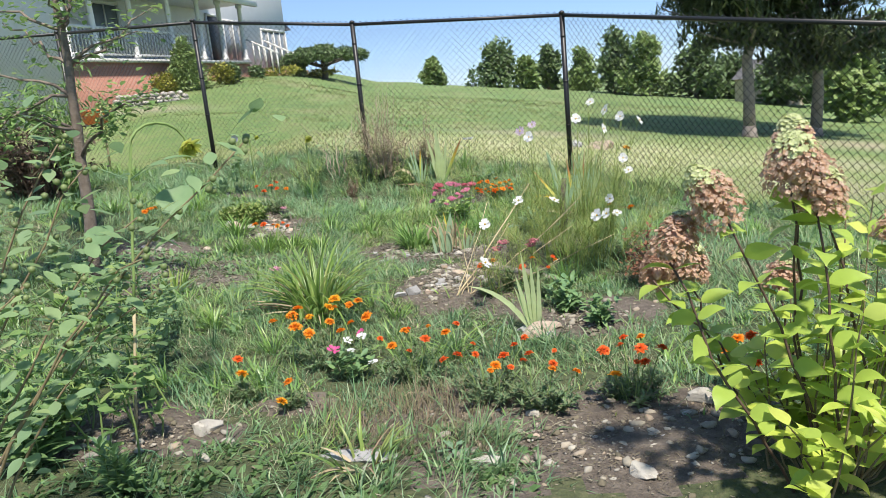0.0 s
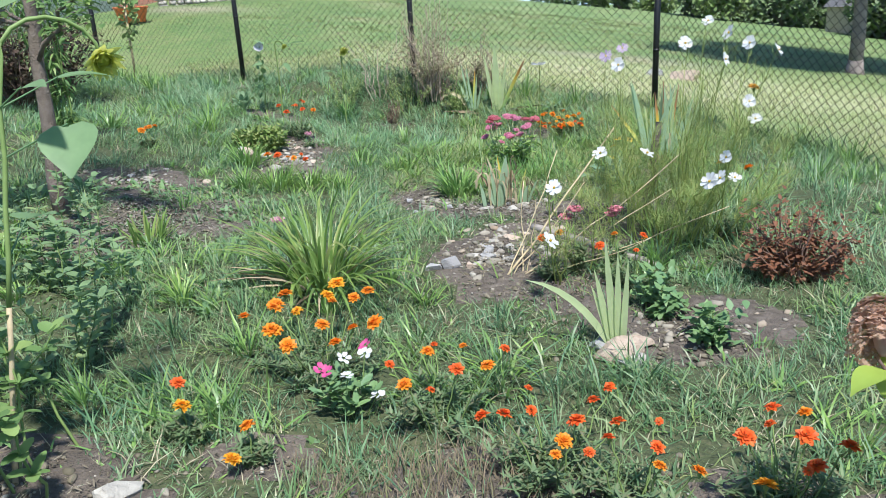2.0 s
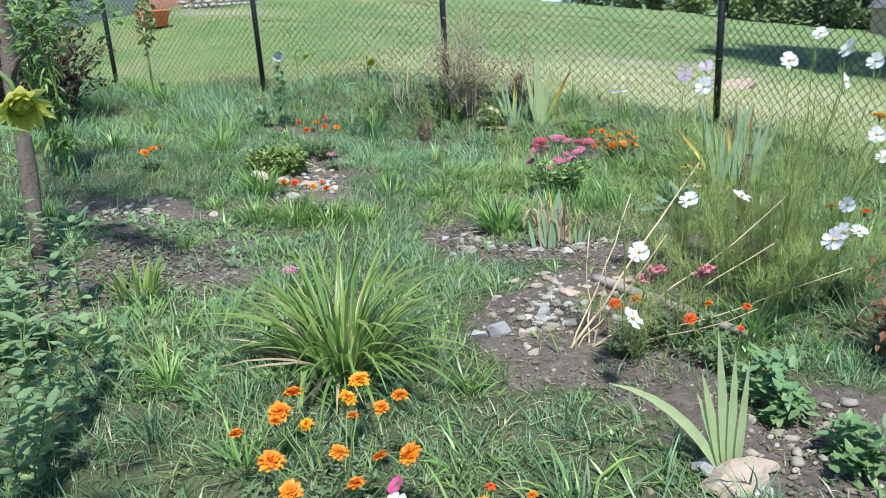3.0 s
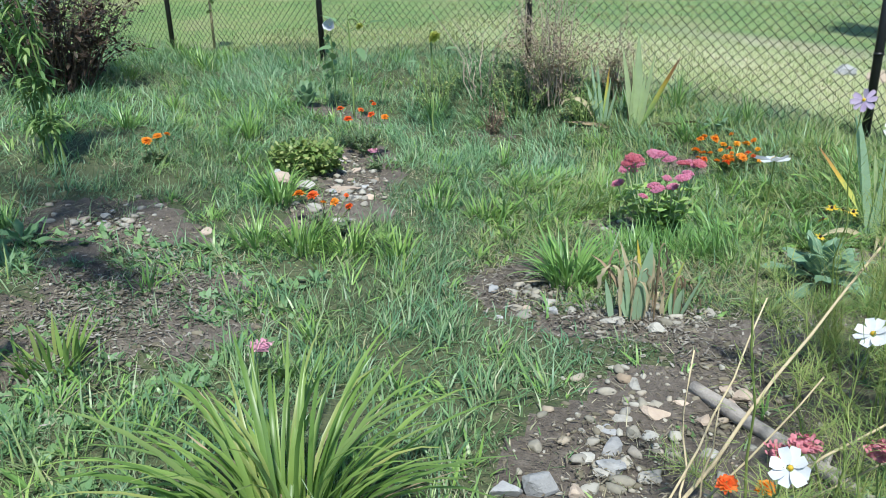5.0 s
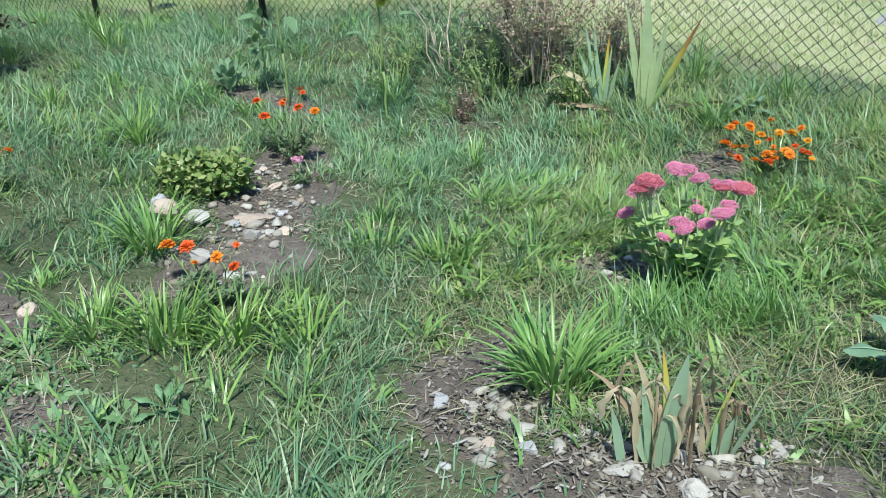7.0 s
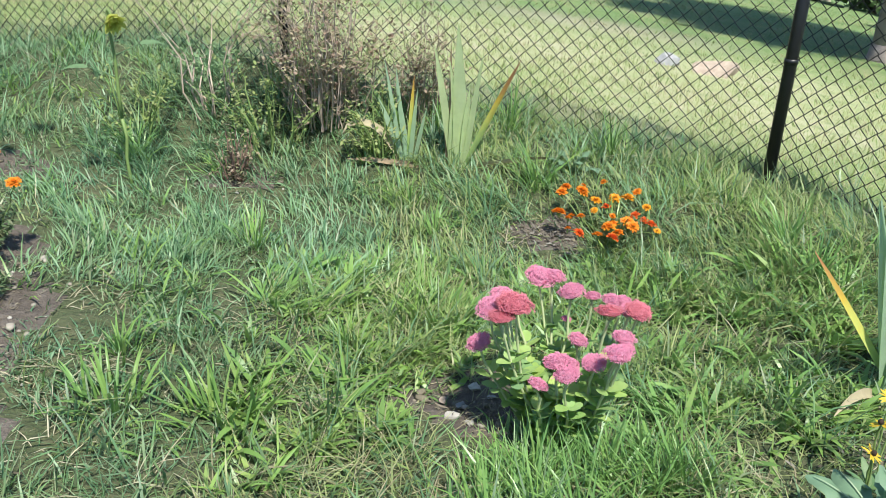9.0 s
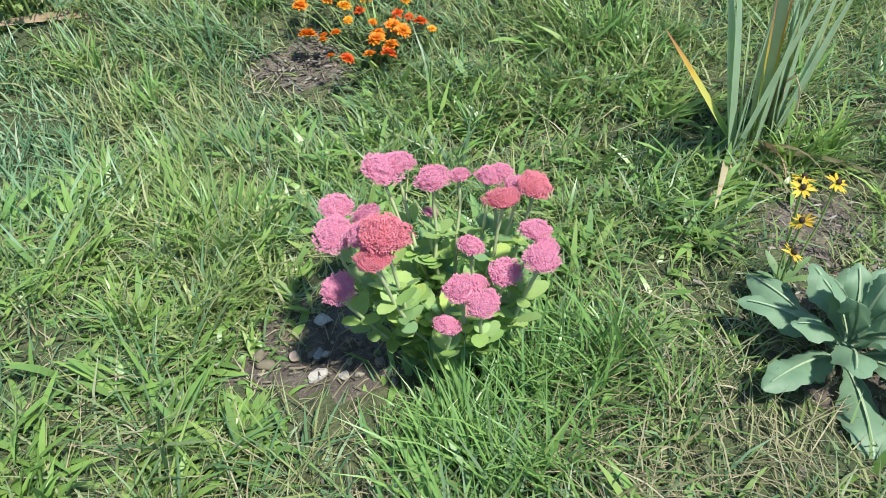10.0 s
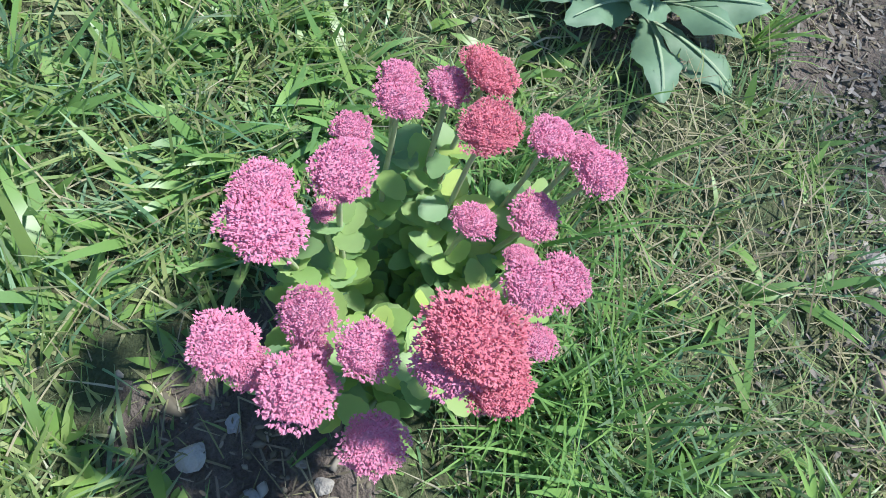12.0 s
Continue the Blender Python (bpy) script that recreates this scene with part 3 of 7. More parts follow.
def build_house():
    # local x runs along the front away from the garden, local y into the house, z up from the porch floor
    ang = math.degrees(math.atan2(20, 4))
    house = thing("house", -8.2, 28.6, 2.86, "white two-storey house with a porch on a brick base", "house", turn=ang)

    def p(name, geo, mat, label="", parent=None, m=None):
        return part(name, geo, mat, parent or house, label, m)
    x0, x1, depth, low = -7.4, 13.6, 9.0, -2.4
    # main walls set back behind the porch, with a wing at the near end that comes forward
    g = Geo().box((x0, 1.9, low), (x1, depth, 5.9))
    p("wall", g, SIDING)
    g = Geo().box((-21, -0.1, low - 0.8), (x0 - 0.02, depth, 5.9))
    p("wing_wall", g, SIDING)
    g = Geo()
    for (a, b, f) in ((x0 - 0.4, x1 + 0.4, 1.3), (-21.4, x0 + 0.2, -0.7)):
        mid = (f + depth) / 2
        v = [(a, f, 5.8), (b, f, 5.8), (b, depth + 0.5, 5.8), (a, depth + 0.5, 5.8), (a, mid, 8.6), (b, mid, 8.6)]
        g.add(v, [(0, 1, 5, 4), (2, 3, 4, 5)], [(1, 2, 5), (3, 0, 4)])
        g.add([(a, f, 5.8), (b, f, 5.8), (b, f, 5.6), (a, f, 5.6)], [(0, 1, 2, 3)])
    part("roof", g, ROOF, house, "", None, False)
    # porch: brick base, deck, steps, columns, rail, roof
    p("brick_base", Geo().box((x0, 0.0, low), (4.3, 1.9, -0.1)), BRICK, "red brick porch base")
    p("brick_base", Geo().box((4.31, 0.9, low), (x1, 1.9, -0.3)), BRICK)
    p("deck", Geo().box((x0, -0.12, -0.1), (4.3, 1.9, 0.0)), TRIM)
    for k in range(4):
        p("step", Geo().box((4.5, 0.6 - 0.3 * k, low), (6.3, 0.898 - 0.3 * k, -0.12 - 0.15 * k)), BRICK)
    part("porch_roof", Geo().add([(x0 - 0.3, -0.5, 2.35), (4.7, -0.5, 2.35), (4.7, 1.9, 3.3), (x0 - 0.3, 1.9, 3.3)], [(0, 1, 2, 3)]), ROOF, house)
    p("porch_ceiling", Geo().box((x0, -0.3, 2.28), (4.5, 1.89, 2.36)), TRIM)
    p("fascia", Geo().box((x0 - 0.3, -0.52, 2.15), (4.7, -0.36, 2.4)), TRIM)
    cols = [-7.2, -5.9, -3.9, -1.6, 0.5, 2.2, 4.1]
    for x in cols:
        g = Geo().tube([(x, 0.05, 0), (x, 0.05, 0.12), (x, 0.05, 0.14), (x, 0.05, 2.1), (x, 0.05, 2.12), (x, 0.05, 2.26)], [0.15, 0.15, 0.1, 0.085, 0.13, 0.13], 12)
        p("column", g, TRIM)
    for a, b in zip(cols[:5], cols[1:5]):
        p("top_rail", Geo().box((a + 0.1, 0.02, 0.84), (b - 0.1, 0.1, 0.92)), TRIM)
        p("bottom_rail", Geo().box((a + 0.1, 0.03, 0.1), (b - 0.1, 0.09, 0.16)), TRIM)
        for x in np.arange(a + 0.2, b - 0.12, 0.16):
            p("baluster", Geo().box((x, 0.04, 0.162), (x + 0.04, 0.08, 0.838)), TRIM)
    for s in (4.45, 6.3):
        g = Geo()
        for k in range(5):
            g.box((s, -0.2 - 0.25 * k, -0.13 * k - 0.1), (s + 0.05, -0.15 - 0.25 * k, 0.8 - 0.13 * k))
        g.tube([(s + 0.02, 0.1, 0.9), (s + 0.02, -1.25, 0.2)], 0.04, 6)
        p("stair_rail", g, TRIM)

    def window(x, z, w, ht, y, panes):
        win = part("window", Geo().box((-w / 2 - 0.1, -0.05, -0.1), (w / 2 + 0.1, -0.002, 0)).box((-w / 2 - 0.1, -0.05, ht), (w / 2 + 0.1, -0.002, ht + 0.12)).box((-w / 2 - 0.1, -0.05, 0), (-w / 2, -0.002, ht)).box((w / 2, -0.05, 0), (w / 2 + 0.1, -0.002, ht)), TRIM, house, "", Matrix.Translation((x, y, z)))
        step = w / panes
        for k in range(panes):
            a = -w / 2 + k * step
            part("pane", Geo().box((a + 0.03, -0.02, 0.02), (a + step - 0.03, -0.004, ht - 0.02)), GLASS, win)
            if k:
                part("mullion", Geo().box((a - 0.03, -0.045, 0), (a + 0.03, -0.003, ht)), TRIM, win)
    window(-2.4, 0.5, 1.5, 1.5, 1.9, 2)
    window(7.2, 0.2, 1.8, 1.7, 1.9, 2)
    window(11.9, -0.2, 3.0, 1.9, 1.9, 4)
    window(10.4, 3.6, 1.1, 1.5, 1.9, 2)
    window(3.5, 3.7, 1.1, 1.5, 1.9, 2)
    door = part("door", Geo().box((4.8, 1.84, 0), (5.7, 1.898, 2.05)), DARKDOOR, house, "dark front door")
    part("door_frame", Geo().box((4.68, 1.83, 0), (4.79, 1.897, 2.15)).box((5.71, 1.83, 0), (5.82, 1.897, 2.15)).box((4.68, 1.83, 2.06), (5.82, 1.897, 2.16)), TRIM, door)
    # low room at the far end
    p("end_room_wall", Geo().box((x1, 2.6, low), (x1 + 1.7, depth, 2.0)), SIDING)
    part("end_room_roof", Geo().add([(x1, 2.3, 2.0), (x1 + 2.0, 2.3, 2.0), (x1 + 2.0, depth, 2.0), (x1, depth, 2.0), (x1, 2.8, 3.3), (x1, depth, 3.3)], [(0, 1, 2, 3), (1, 2, 5, 4)], [(0, 1, 4)]), ROOF, house)


build_house()


def leaf_cloud(n, lobes, size, flat=0.7, seed=1, long=1.0, shell=0.55):
    """Small leaves gathered in lobes (centre, radii)."""
    r = np.random.default_rng(seed)
    lobes = [(np.asarray(c, float), np.asarray(s, float)) for c, s in lobes]
    wt = np.array([np.prod(s) ** 0.66 for c, s in lobes])
    pick = r.choice(len(lobes), n, p=wt / wt.sum())
    d = r.normal(0, 1, (n, 3))
    d /= np.linalg.norm(d, axis=1)[:, None]
    rad = shell + (1 - shell) * r.random(n) ** 0.6
    pos = np.array([lobes[k][0] for k in pick]) + d * rad[:, None] * np.array([lobes[k][1] for k in pick]) * (1 + 0.12 * r.normal(0, 1, n))[:, None]
    g = Geo()
    s = size * r.uniform(0.6, 1.4, n)
    g.strips(pos, r.uniform(0, 6.283, n), s * long, s * flat, r.uniform(0.3, 2.4, n), r.uniform(-0.4, 0.6, n), (0.45, 1.0, 0.35), 0, r.uniform(-0.8, 0.8, n))
    return g


def broadleaf(x, y, height, width, label, mat, seed, n=2600, size=0.3, trunk=0.12, low=0.15, name="tree", base=None):
    r = np.random.default_rng(seed)
    z = h(x, y) - 0.1 if base is None else base
    t = thing(name, x, y, z, label, "tree")
    g = Geo()
    g.tube(curve_pts((0, 0, 0), (r.normal(0, 0.1), r.normal(0, 0.1), height * 0.75), 0, 6, 0.06, seed), np.linspace(trunk, trunk * 0.25, 6), 8)
    lobes = []
    for k in range(15):
        a = r.uniform(0, 6.283)
        zz = low + 0.1 + (0.82 - low) * (k + r.random()) / 15
        rr = width * 0.5 * (1.05 - zz) ** 0.6 * r.uniform(0.3, 0.75)
        c = (rr * math.cos(a), rr * math.sin(a), zz * height)
        lobes.append((c, np.array((1, 1, 0.9)) * width * r.uniform(0.16, 0.27) * (1.25 - 0.6 * zz)))
        g.tube(curve_pts((0, 0, height * max(low, zz - 0.25)), c, 0.05 * height, 5, 0.03, k), np.linspace(trunk * 0.4, trunk * 0.1, 5), 5)
    part("trunk", g, BARK, t)
    part("crown", leaf_cloud(n, lobes, size, seed=seed), mat, t)
    return t


# far trees along the crest
for k, (az, dist, top, w, mat, nm) in enumerate([
        (0.3, 52, 1.3, 1.9, TREELIGHT, "pale round tree on the far crest"), (5.0, 47, 1.95, 3.3, TREELEAF, "dark green tree on the crest"),
        (7.0, 46, 0.7, 1.6, TREELIGHT, "small light green tree on the crest"), (8.7, 50, 1.6, 1.9, TREELEAF, "slender tree on the crest"),
        (11.0, 49, 1.0, 2.2, TREELIGHT, "light green tree on the crest"), (13.4, 44, 2.1, 3.4, TREELEAF, "large dark tree behind the lawn"),
        (15.6, 42, 1.6, 2.9, TREELIGHT, "large pale green tree behind the lawn"), (18.9, 42, 0.8, 2.9, TREELEAF, "bushy conical tree behind the lawn"),
        (21.0, 44, -0.6, 2.6, TREELEAF, "low dark tree behind the lawn"), (24.6, 38, 0.5, 3.0, TREELEAF, "dark tree behind the pines"),
        (27.5, 36, 0.3, 3.2, TREELEAF, "dark tree behind the pines"), (28.6, 26, -0.6, 2.0, TREELIGHT, "bright green young tree by the pines"),
        (31.0, 34, 1.5, 4.0, TREELEAF, "dark tree behind the pines")]):
    x, y = dist * math.sin(radians(az)), dist * math.cos(radians(az))
    b = h(x, y) - 0.4
    top_z = 1.26 + dist * math.tan(radians(top))
    broadleaf(x, y, top_z - b, w * 1.05, nm, mat, 20 + k, 2500, 0.23, 0.1, 0.05)


def pine(x, y, height, width, first, label, seed):
    r = np.random.default_rng(seed)
    t = thing("pine_tree", x, y, h(x, y) - 0.05, label, "tree", "pines on the lawn")
    g = Geo().tube(curve_pts((0, 0, 0), (0.1, 0, height), 0, 9, 0.03, seed), np.linspace(0.125, 0.02, 9), 12)
    g.tube([(0, 0, -0.05), (0, 0, 0.12), (0, 0, 0.3)], [0.2, 0.15, 0.122], 12)
    base, az, ln, lean = [], [], [], []
    z = first
    while z < height - 0.3:
        f = 1 - (z - first) / (height - first)
        for k in range(8):
            a = r.uniform(0, 6.283)
            reach = width * 0.5 * math.sin(math.pi * (0.16 + 0.74 * (1 - f))) * r.uniform(0.7, 1.1)
            tip = np.array((reach * math.cos(a), reach * math.sin(a), z + reach * r.uniform(0.02, 0.3)))
            pts = curve_pts((0, 0, z), tip, -0.06 * reach, 7)
            part("branch", Geo().tube(pts, np.linspace(0.03, 0.008, 7) * (0.5 + f), 5), PINEBARK, t)
            for s in np.linspace(0.2, 1.0, 15):
                c = pts[0] + (tip - pts[0]) * s + r.normal(0, 0.14 * (0.5 + s), 3)
                m = 24
                base.append(np.repeat(c[None], m, 0) + r.normal(0, 0.06, (m, 3)))
                az.append(r.uniform(0, 6.283, m))
                ln.append(r.uniform(0.1, 0.22, m))
                lean.append(r.uniform(0.2, 2.2, m))
        z += r.uniform(0.32, 0.46)
    part("trunk", g, PINEBARK, t, "grey-brown scaly trunk")
    n = Geo().strips(np.concatenate(base), np.concatenate(az), np.concatenate(ln) * 1.1, 0.05, np.concatenate(lean), 0.0, (1.0, 0.25))
    part("crown", n, PINELEAF, t, "dark green needle tufts")


pine(6.45, 15.7, 6.6, 5.0, 1.95, "tall pine with a bare lower trunk on the lawn", 3)
pine(8.3, 16.7, 8.5, 6.4, 1.6, "tall pine with drooping lower branches on the lawn", 4)


def shed(x, y):
    s = thing("shed", x, y, h(x, y) - 0.2, "small tan gabled shed beyond the lawn", "shed", turn=25)
    tan = solid("tan_boards", [(0.45, 0.36, 0.28), (0.55, 0.46, 0.38)], 0.8, 8, 0.3)
    part("wall", Geo().box((-0.9, -1.2, 0), (0.9, 1.2, 1.5)).add([(-0.9, -1.2, 1.5), (0.9, -1.2, 1.5), (0, -1.2, 2.2)], [(0, 1, 2)]), tan, s, smooth=False)
    part("roof", Geo().add([(-1.05, -1.35, 1.42), (0, -1.35, 2.28), (0, 1.3, 2.28), (-1.05, 1.3, 1.42), (1.05, -1.35, 1.42), (1.05, 1.3, 1.42)], [(0, 1, 2, 3), (1, 4, 5, 2)]), ROOF, s, smooth=False)


shed(40 * math.sin(radians(23.5)), 40 * math.cos(radians(23.5)))


# garden round the house: a clipped cone, flat-topped tree, low shrubs, retaining wall
def shrub(name, x, y, w, ht, mat, label, seed, n=1200, size=0.1, z=None):
    t = thing(name, x, y, h(x, y) if z is None else z, label, "shrub")
    r = np.random.default_rng(seed)
    lobes = [((r.uniform(-0.3, 0.3) * w, r.uniform(-0.3, 0.3) * w, ht * r.uniform(0.35, 0.6)), (w * 0.32, w * 0.32, ht * 0.42)) for k in range(5)]
    part("stems", Geo().tube([(0, 0, -0.05), (0, 0, ht * 0.6)], [0.03, 0.01], 6), BARK, t)
    part("foliage", leaf_cloud(n, lobes, size, seed=seed), mat, t)


def polar(az, dist):
    return 0.05 + dist * math.sin(radians(az)), 0.03 + dist * math.cos(radians(az))


def arborvitae(x, y, z, ht, w):
    t = thing("arborvitae", x, y, z, "clipped conical arborvitae beside the brick porch", "shrub")
    lobes = [((0, 0, s * ht), np.array((1, 1, 1.1)) * (w * 0.5 * (1.06 - s) ** 0.7)) for s in np.linspace(0.1, 0.93, 10)]
    part("stem", Geo().tube([(0, 0, -0.1), (0, 0, ht * 0.8)], [0.06, 0.02], 6), BARK, t)
    part("foliage", leaf_cloud(4200, lobes, 0.11, 0.5, 5, 1.3, 0.8), TREELIGHT, t)


ax, ay = polar(-17.1, 27.0)
arborvitae(ax, ay, 1.7, 1.72, 1.35)
YELLOWSHRUB = leafy("golden_shrub_leaf", [(0.3, 0.3, 0.04), (0.38, 0.36, 0.05), (0.22, 0.26, 0.05)], 0.3, 0.5, 8)
for k, (az, d, z, w, ht, mat) in enumerate([(-18.6, 26.6, 1.6, 0.9, 0.7, YELLOWSHRUB), (-14.9, 28, 2.0, 0.9, 0.8, YELLOWSHRUB), (-14.2, 28.5, 2.1, 0.8, 0.7, TREELEAF), (-12.4, 31, 2.2, 0.6, 0.55, TREELEAF),
                                          (-10.9, 34, 2.15, 1.7, 0.45, YELLOWSHRUB), (-9.6, 35, 2.1, 0.9, 0.6, TREELIGHT), (-8.3, 37, 2.05, 2.2, 0.4, YELLOWSHRUB)]):
    x, y = polar(az, d)
    shrub("shrub", x, y, w, ht, mat, ("golden low shrub" if mat is YELLOWSHRUB else "small green shrub") + " by the house", 40 + k, 900, 0.09, h(x, y) - 0.05)


def umbrella_tree():
    x, y = polar(-7.6, 36)
    t = thing("umbrella_tree", x, y, 1.9, "flat-topped clipped tree with a short dark trunk", "tree")
    g = Geo().tube([(0, 0, 0), (0.02, 0, 0.35), (0, 0, 0.9)], [0.16, 0.13, 0.1], 9)
    r = np.random.default_rng(5)
    for k in range(12):
        a = k * 0.52
        g.tube(curve_pts((0, 0, 0.5), (1.4 * math.cos(a), 1.4 * math.sin(a), 0.85), 0.06, 5, 0.02, k), np.linspace(0.05, 0.015, 5), 5)
    part("trunk", g, BARK, t)
    lobes = []
    for k in range(46):
        a, q = r.uniform(0, 6.283), math.sqrt(r.random())
        lobes.append(((1.75 * q * math.cos(a), 1.75 * q * math.sin(a), 0.88 + 0.34 * (1 - q * q)), (0.4, 0.4, 0.26)))
    part("crown", leaf_cloud(10000, lobes, 0.12, 0.6, 9, 1.2, 0.3), TREELEAF, t)


umbrella_tree()


def retaining_wall():
    wall = thing("retaining_wall", -7.0, 22.5, 1.0, "low retaining wall of rough pinkish stone", "wall")
    x0, y0 = polar(-21.8, 23.8)
    x1, y1 = polar(-17.4, 24.6)
    r = np.random.default_rng(8)
    inv = wall.matrix_world.inverted()
    pinkish = solid("pinkish_stone", [(0.4, 0.35, 0.32), (0.5, 0.46, 0.43), (0.58, 0.54, 0.51)], 0.9, 5, 0.5, 0.02)
    for row in range(6):
        s = r.uniform(0, 0.05)
        while s < 1:
            w = r.uniform(0.09, 0.17)
            g = Geo().blob((0, 0, 0), (w * 1.1, 0.14, 0.075), math.atan2(y1 - y0, x1 - x0), 0.14, 1, row * 50 + s * 31)
            part("stone", g, pinkish, wall, m=inv @ Matrix.Translation((x0 + (x1 - x0) * s, y0 + (y1 - y0) * s, 1.2 + 0.1 * row)))
            s += w


retaining_wall()
tub = thing("planter_tub", -7.8, 18.2, h(-7.8, 18.2), "orange plastic tub on the lawn by the wall", "planter")
TUB = solid("orange_plastic", [(0.62, 0.14, 0.05), (0.7, 0.2, 0.08)], 0.5, 5, 0.1)
part("tub", Geo().tube([(0, 0, 0.02), (0, 0, 0.3), (0, 0, 0.33), (0, 0, 0.33), (0, 0, 0.05)], [0.26, 0.34, 0.36, 0.31, 0.24], 18), TUB, tub)
part("rim", Geo().tube([(0, 0, 0.31), (0, 0, 0.35)], [0.37, 0.37], 18), TUB, tub)
sap = thing("staked_sapling", -5.3, 12.6, h(-5.3, 12.6), "young sapling tied to a pale stake beyond the fence", "sapling")
part("stake", Geo().tube([(0, 0, -0.1), (0.02, 0, 1.2)], 0.018, 7), CANE, sap)
part("foliage", leaf_cloud(160, [((0.05, 0, 0.9), (0.14, 0.14, 0.4))], 0.07, seed=3), TREELIGHT, sap)


# ---- flowers and plants ----
def petal_ring(g, count, radius, length, width, tilt, z, r, prof=(0.5, 1.0, 0.85, 0.3), bend=0.5):
    a = np.arange(count) * 2 * math.pi / count + r.uniform(0, 1) + r.normal(0, 0.1, count)
    base = np.stack([radius * np.cos(a), radius * np.sin(a), np.full(count, z)], 1)
    g.strips(base, a, length * r.uniform(0.85, 1.15, count), width * r.uniform(0.85, 1.15, count), tilt + r.normal(0, 0.12, count), bend, prof, 0.25, r.normal(0, 0.25, count))


def marigold_mesh(mat, seed, size):
    r = np.random.default_rng(seed)
    g = Geo()
    for k, (n, tilt, ln, z) in enumerate([(11, 1.45, 0.5, 0.0), (11, 1.25, 0.44, 0.05), (9, 1.05, 0.36, 0.1), (7, 0.8, 0.28, 0.13), (4, 0.4, 0.2, 0.14)]):
        petal_ring(g, n, size * 0.09 * (5 - k) / 5, size * ln, size * 0.3, tilt, z * size, r)
    me = g.mesh("bloom")
    me.materials.append(mat)
    return me


BLOOMS = {"o": [marigold_mesh(ORANGE, k, 0.056) for k in range(3)], "a": [marigold_mesh(AMBER, 5 + k, 0.056) for k in range(2)], "r": [marigold_mesh(REDORANGE, 9 + k, 0.052) for k in range(3)]}


def ferny_geo(n, w, ht, r, leaf=0.05):
    """Feathery foliage: stems with rows of narrow leaflets."""
    g = Geo()
    base, az, ln, lean = [], [], [], []
    for k in range(n):
        a, q = r.uniform(0, 6.283), math.sqrt(r.random()) * w
        tip = np.array((q * math.cos(a), q * math.sin(a), ht * r.uniform(0.55, 1.0) * (1 - 0.35 * (q / w) ** 2)))
        pts = curve_pts((tip[0] * 0.2, tip[1] * 0.2, -0.02), tip, 0.0, 5, 0.006, int(r.integers(1e6)))
        g.tube(pts, np.linspace(0.0026, 0.0012, 5), 4, False)
        for s in np.linspace(0.25, 1.0, 9):
            c = pts[0] + (tip - pts[0]) * s
            m = 5
            base.append(np.repeat(c[None], m, 0))
            az.append(r.uniform(0, 6.283, m))
            ln.append(r.uniform(0.5, 1.2, m) * leaf)
            lean.append(r.uniform(0.5, 1.6, m))
    g.strips(np.concatenate(base), np.concatenate(az), np.concatenate(ln), leaf * 0.2, np.concatenate(lean), 0.4, (0.6, 1.0, 0.2))
    return g


def marigold(x, y, w, ht, blooms, label, seed):
    """blooms: (x, y, height, kind, scale) from the plant's foot."""
    t = thing("marigold", x, y, h(x, y), label, "flower", "marigolds")
    r = np.random.default_rng(seed)
    part("foliage", ferny_geo(int(8 + 60 * w), w, ht * 0.72, r, 0.04), FERNY, t, "dark green feathery foliage")
    for k, (bx, by, bz, kind, sc) in enumerate(blooms):
        stem = Geo().tube(curve_pts((bx * 0.35, by * 0.35, 0.0), (bx, by, bz - 0.012), 0.02, 6, 0.004, seed + k), np.linspace(0.0028, 0.002, 6), 5, False)
        stem.tube([(bx, by, bz - 0.022), (bx, by, bz - 0.01), (bx, by, bz + 0.004)], [0.003, 0.007 * sc, 0.0085 * sc], 7)
        part("stem", stem, STEMGREEN, t)
        me = BLOOMS[kind][k % len(BLOOMS[kind])]
        part("bloom", me, None, t, m=Matrix.Translation((bx, by, bz)) @ pose(0, 0, 0, r.uniform(-25, 25), r.uniform(-25, 25), r.uniform(0, 360)) @ Matrix.Scale(sc, 4))


def scatter_blooms(n, w, ht, kinds, seed, sc=1.0):
    r = np.random.default_rng(seed)
    out = []
    for k in range(n):
        a, q = k * 2.4 + r.uniform(-0.4, 0.4), w * math.sqrt((k + 0.6) / n)
        out.append((q * math.cos(a), q * math.sin(a), ht * r.uniform(0.85, 1.15), kinds[k % len(kinds)], sc * (0.5 + 0.65 * r.random() ** 1.4)))
    return out


marigold(-0.62, 3.86, 0.26, 0.2, scatter_blooms(16, 0.3, 0.25, "oaooo", 1, 1.05), "bushy marigold with bright orange blooms", 1)
marigold(-0.15, 3.5, 0.2, 0.2, scatter_blooms(9, 0.22, 0.22, "rororo", 2, 0.85), "marigold with red and orange blooms", 2)
marigold(0.2, 3.2, 0.2, 0.2, scatter_blooms(10, 0.22, 0.22, "rrorr", 3, 0.9), "marigold with small red-orange blooms", 3)
marigold(0.4, 3.05, 0.16, 0.18, scatter_blooms(6, 0.16, 0.2, "rro", 14, 0.8), "marigold with a few small red blooms", 14)
marigold(0.78, 3.05, 0.19, 0.2, scatter_blooms(8, 0.16, 0.22, "rrror", 4, 0.85) + [(-0.1, -0.12, 0.17, "a", 0.95)], "marigold with red-orange blooms beside the hydrangea", 4)
marigold(-0.96, 3.38, 0.07, 0.12, [(0, 0.0, 0.2, "r", 0.8), (0.02, -0.04, 0.14, "a", 1.0)], "thin marigold with two blooms in the grass", 5)
marigold(-0.72, 3.28, 0.07, 0.09, [(0, 0, 0.12, "o", 0.8), (-0.02, -0.1, 0.07, "a", 0.9)], "small marigold at the edge of bare soil", 6)
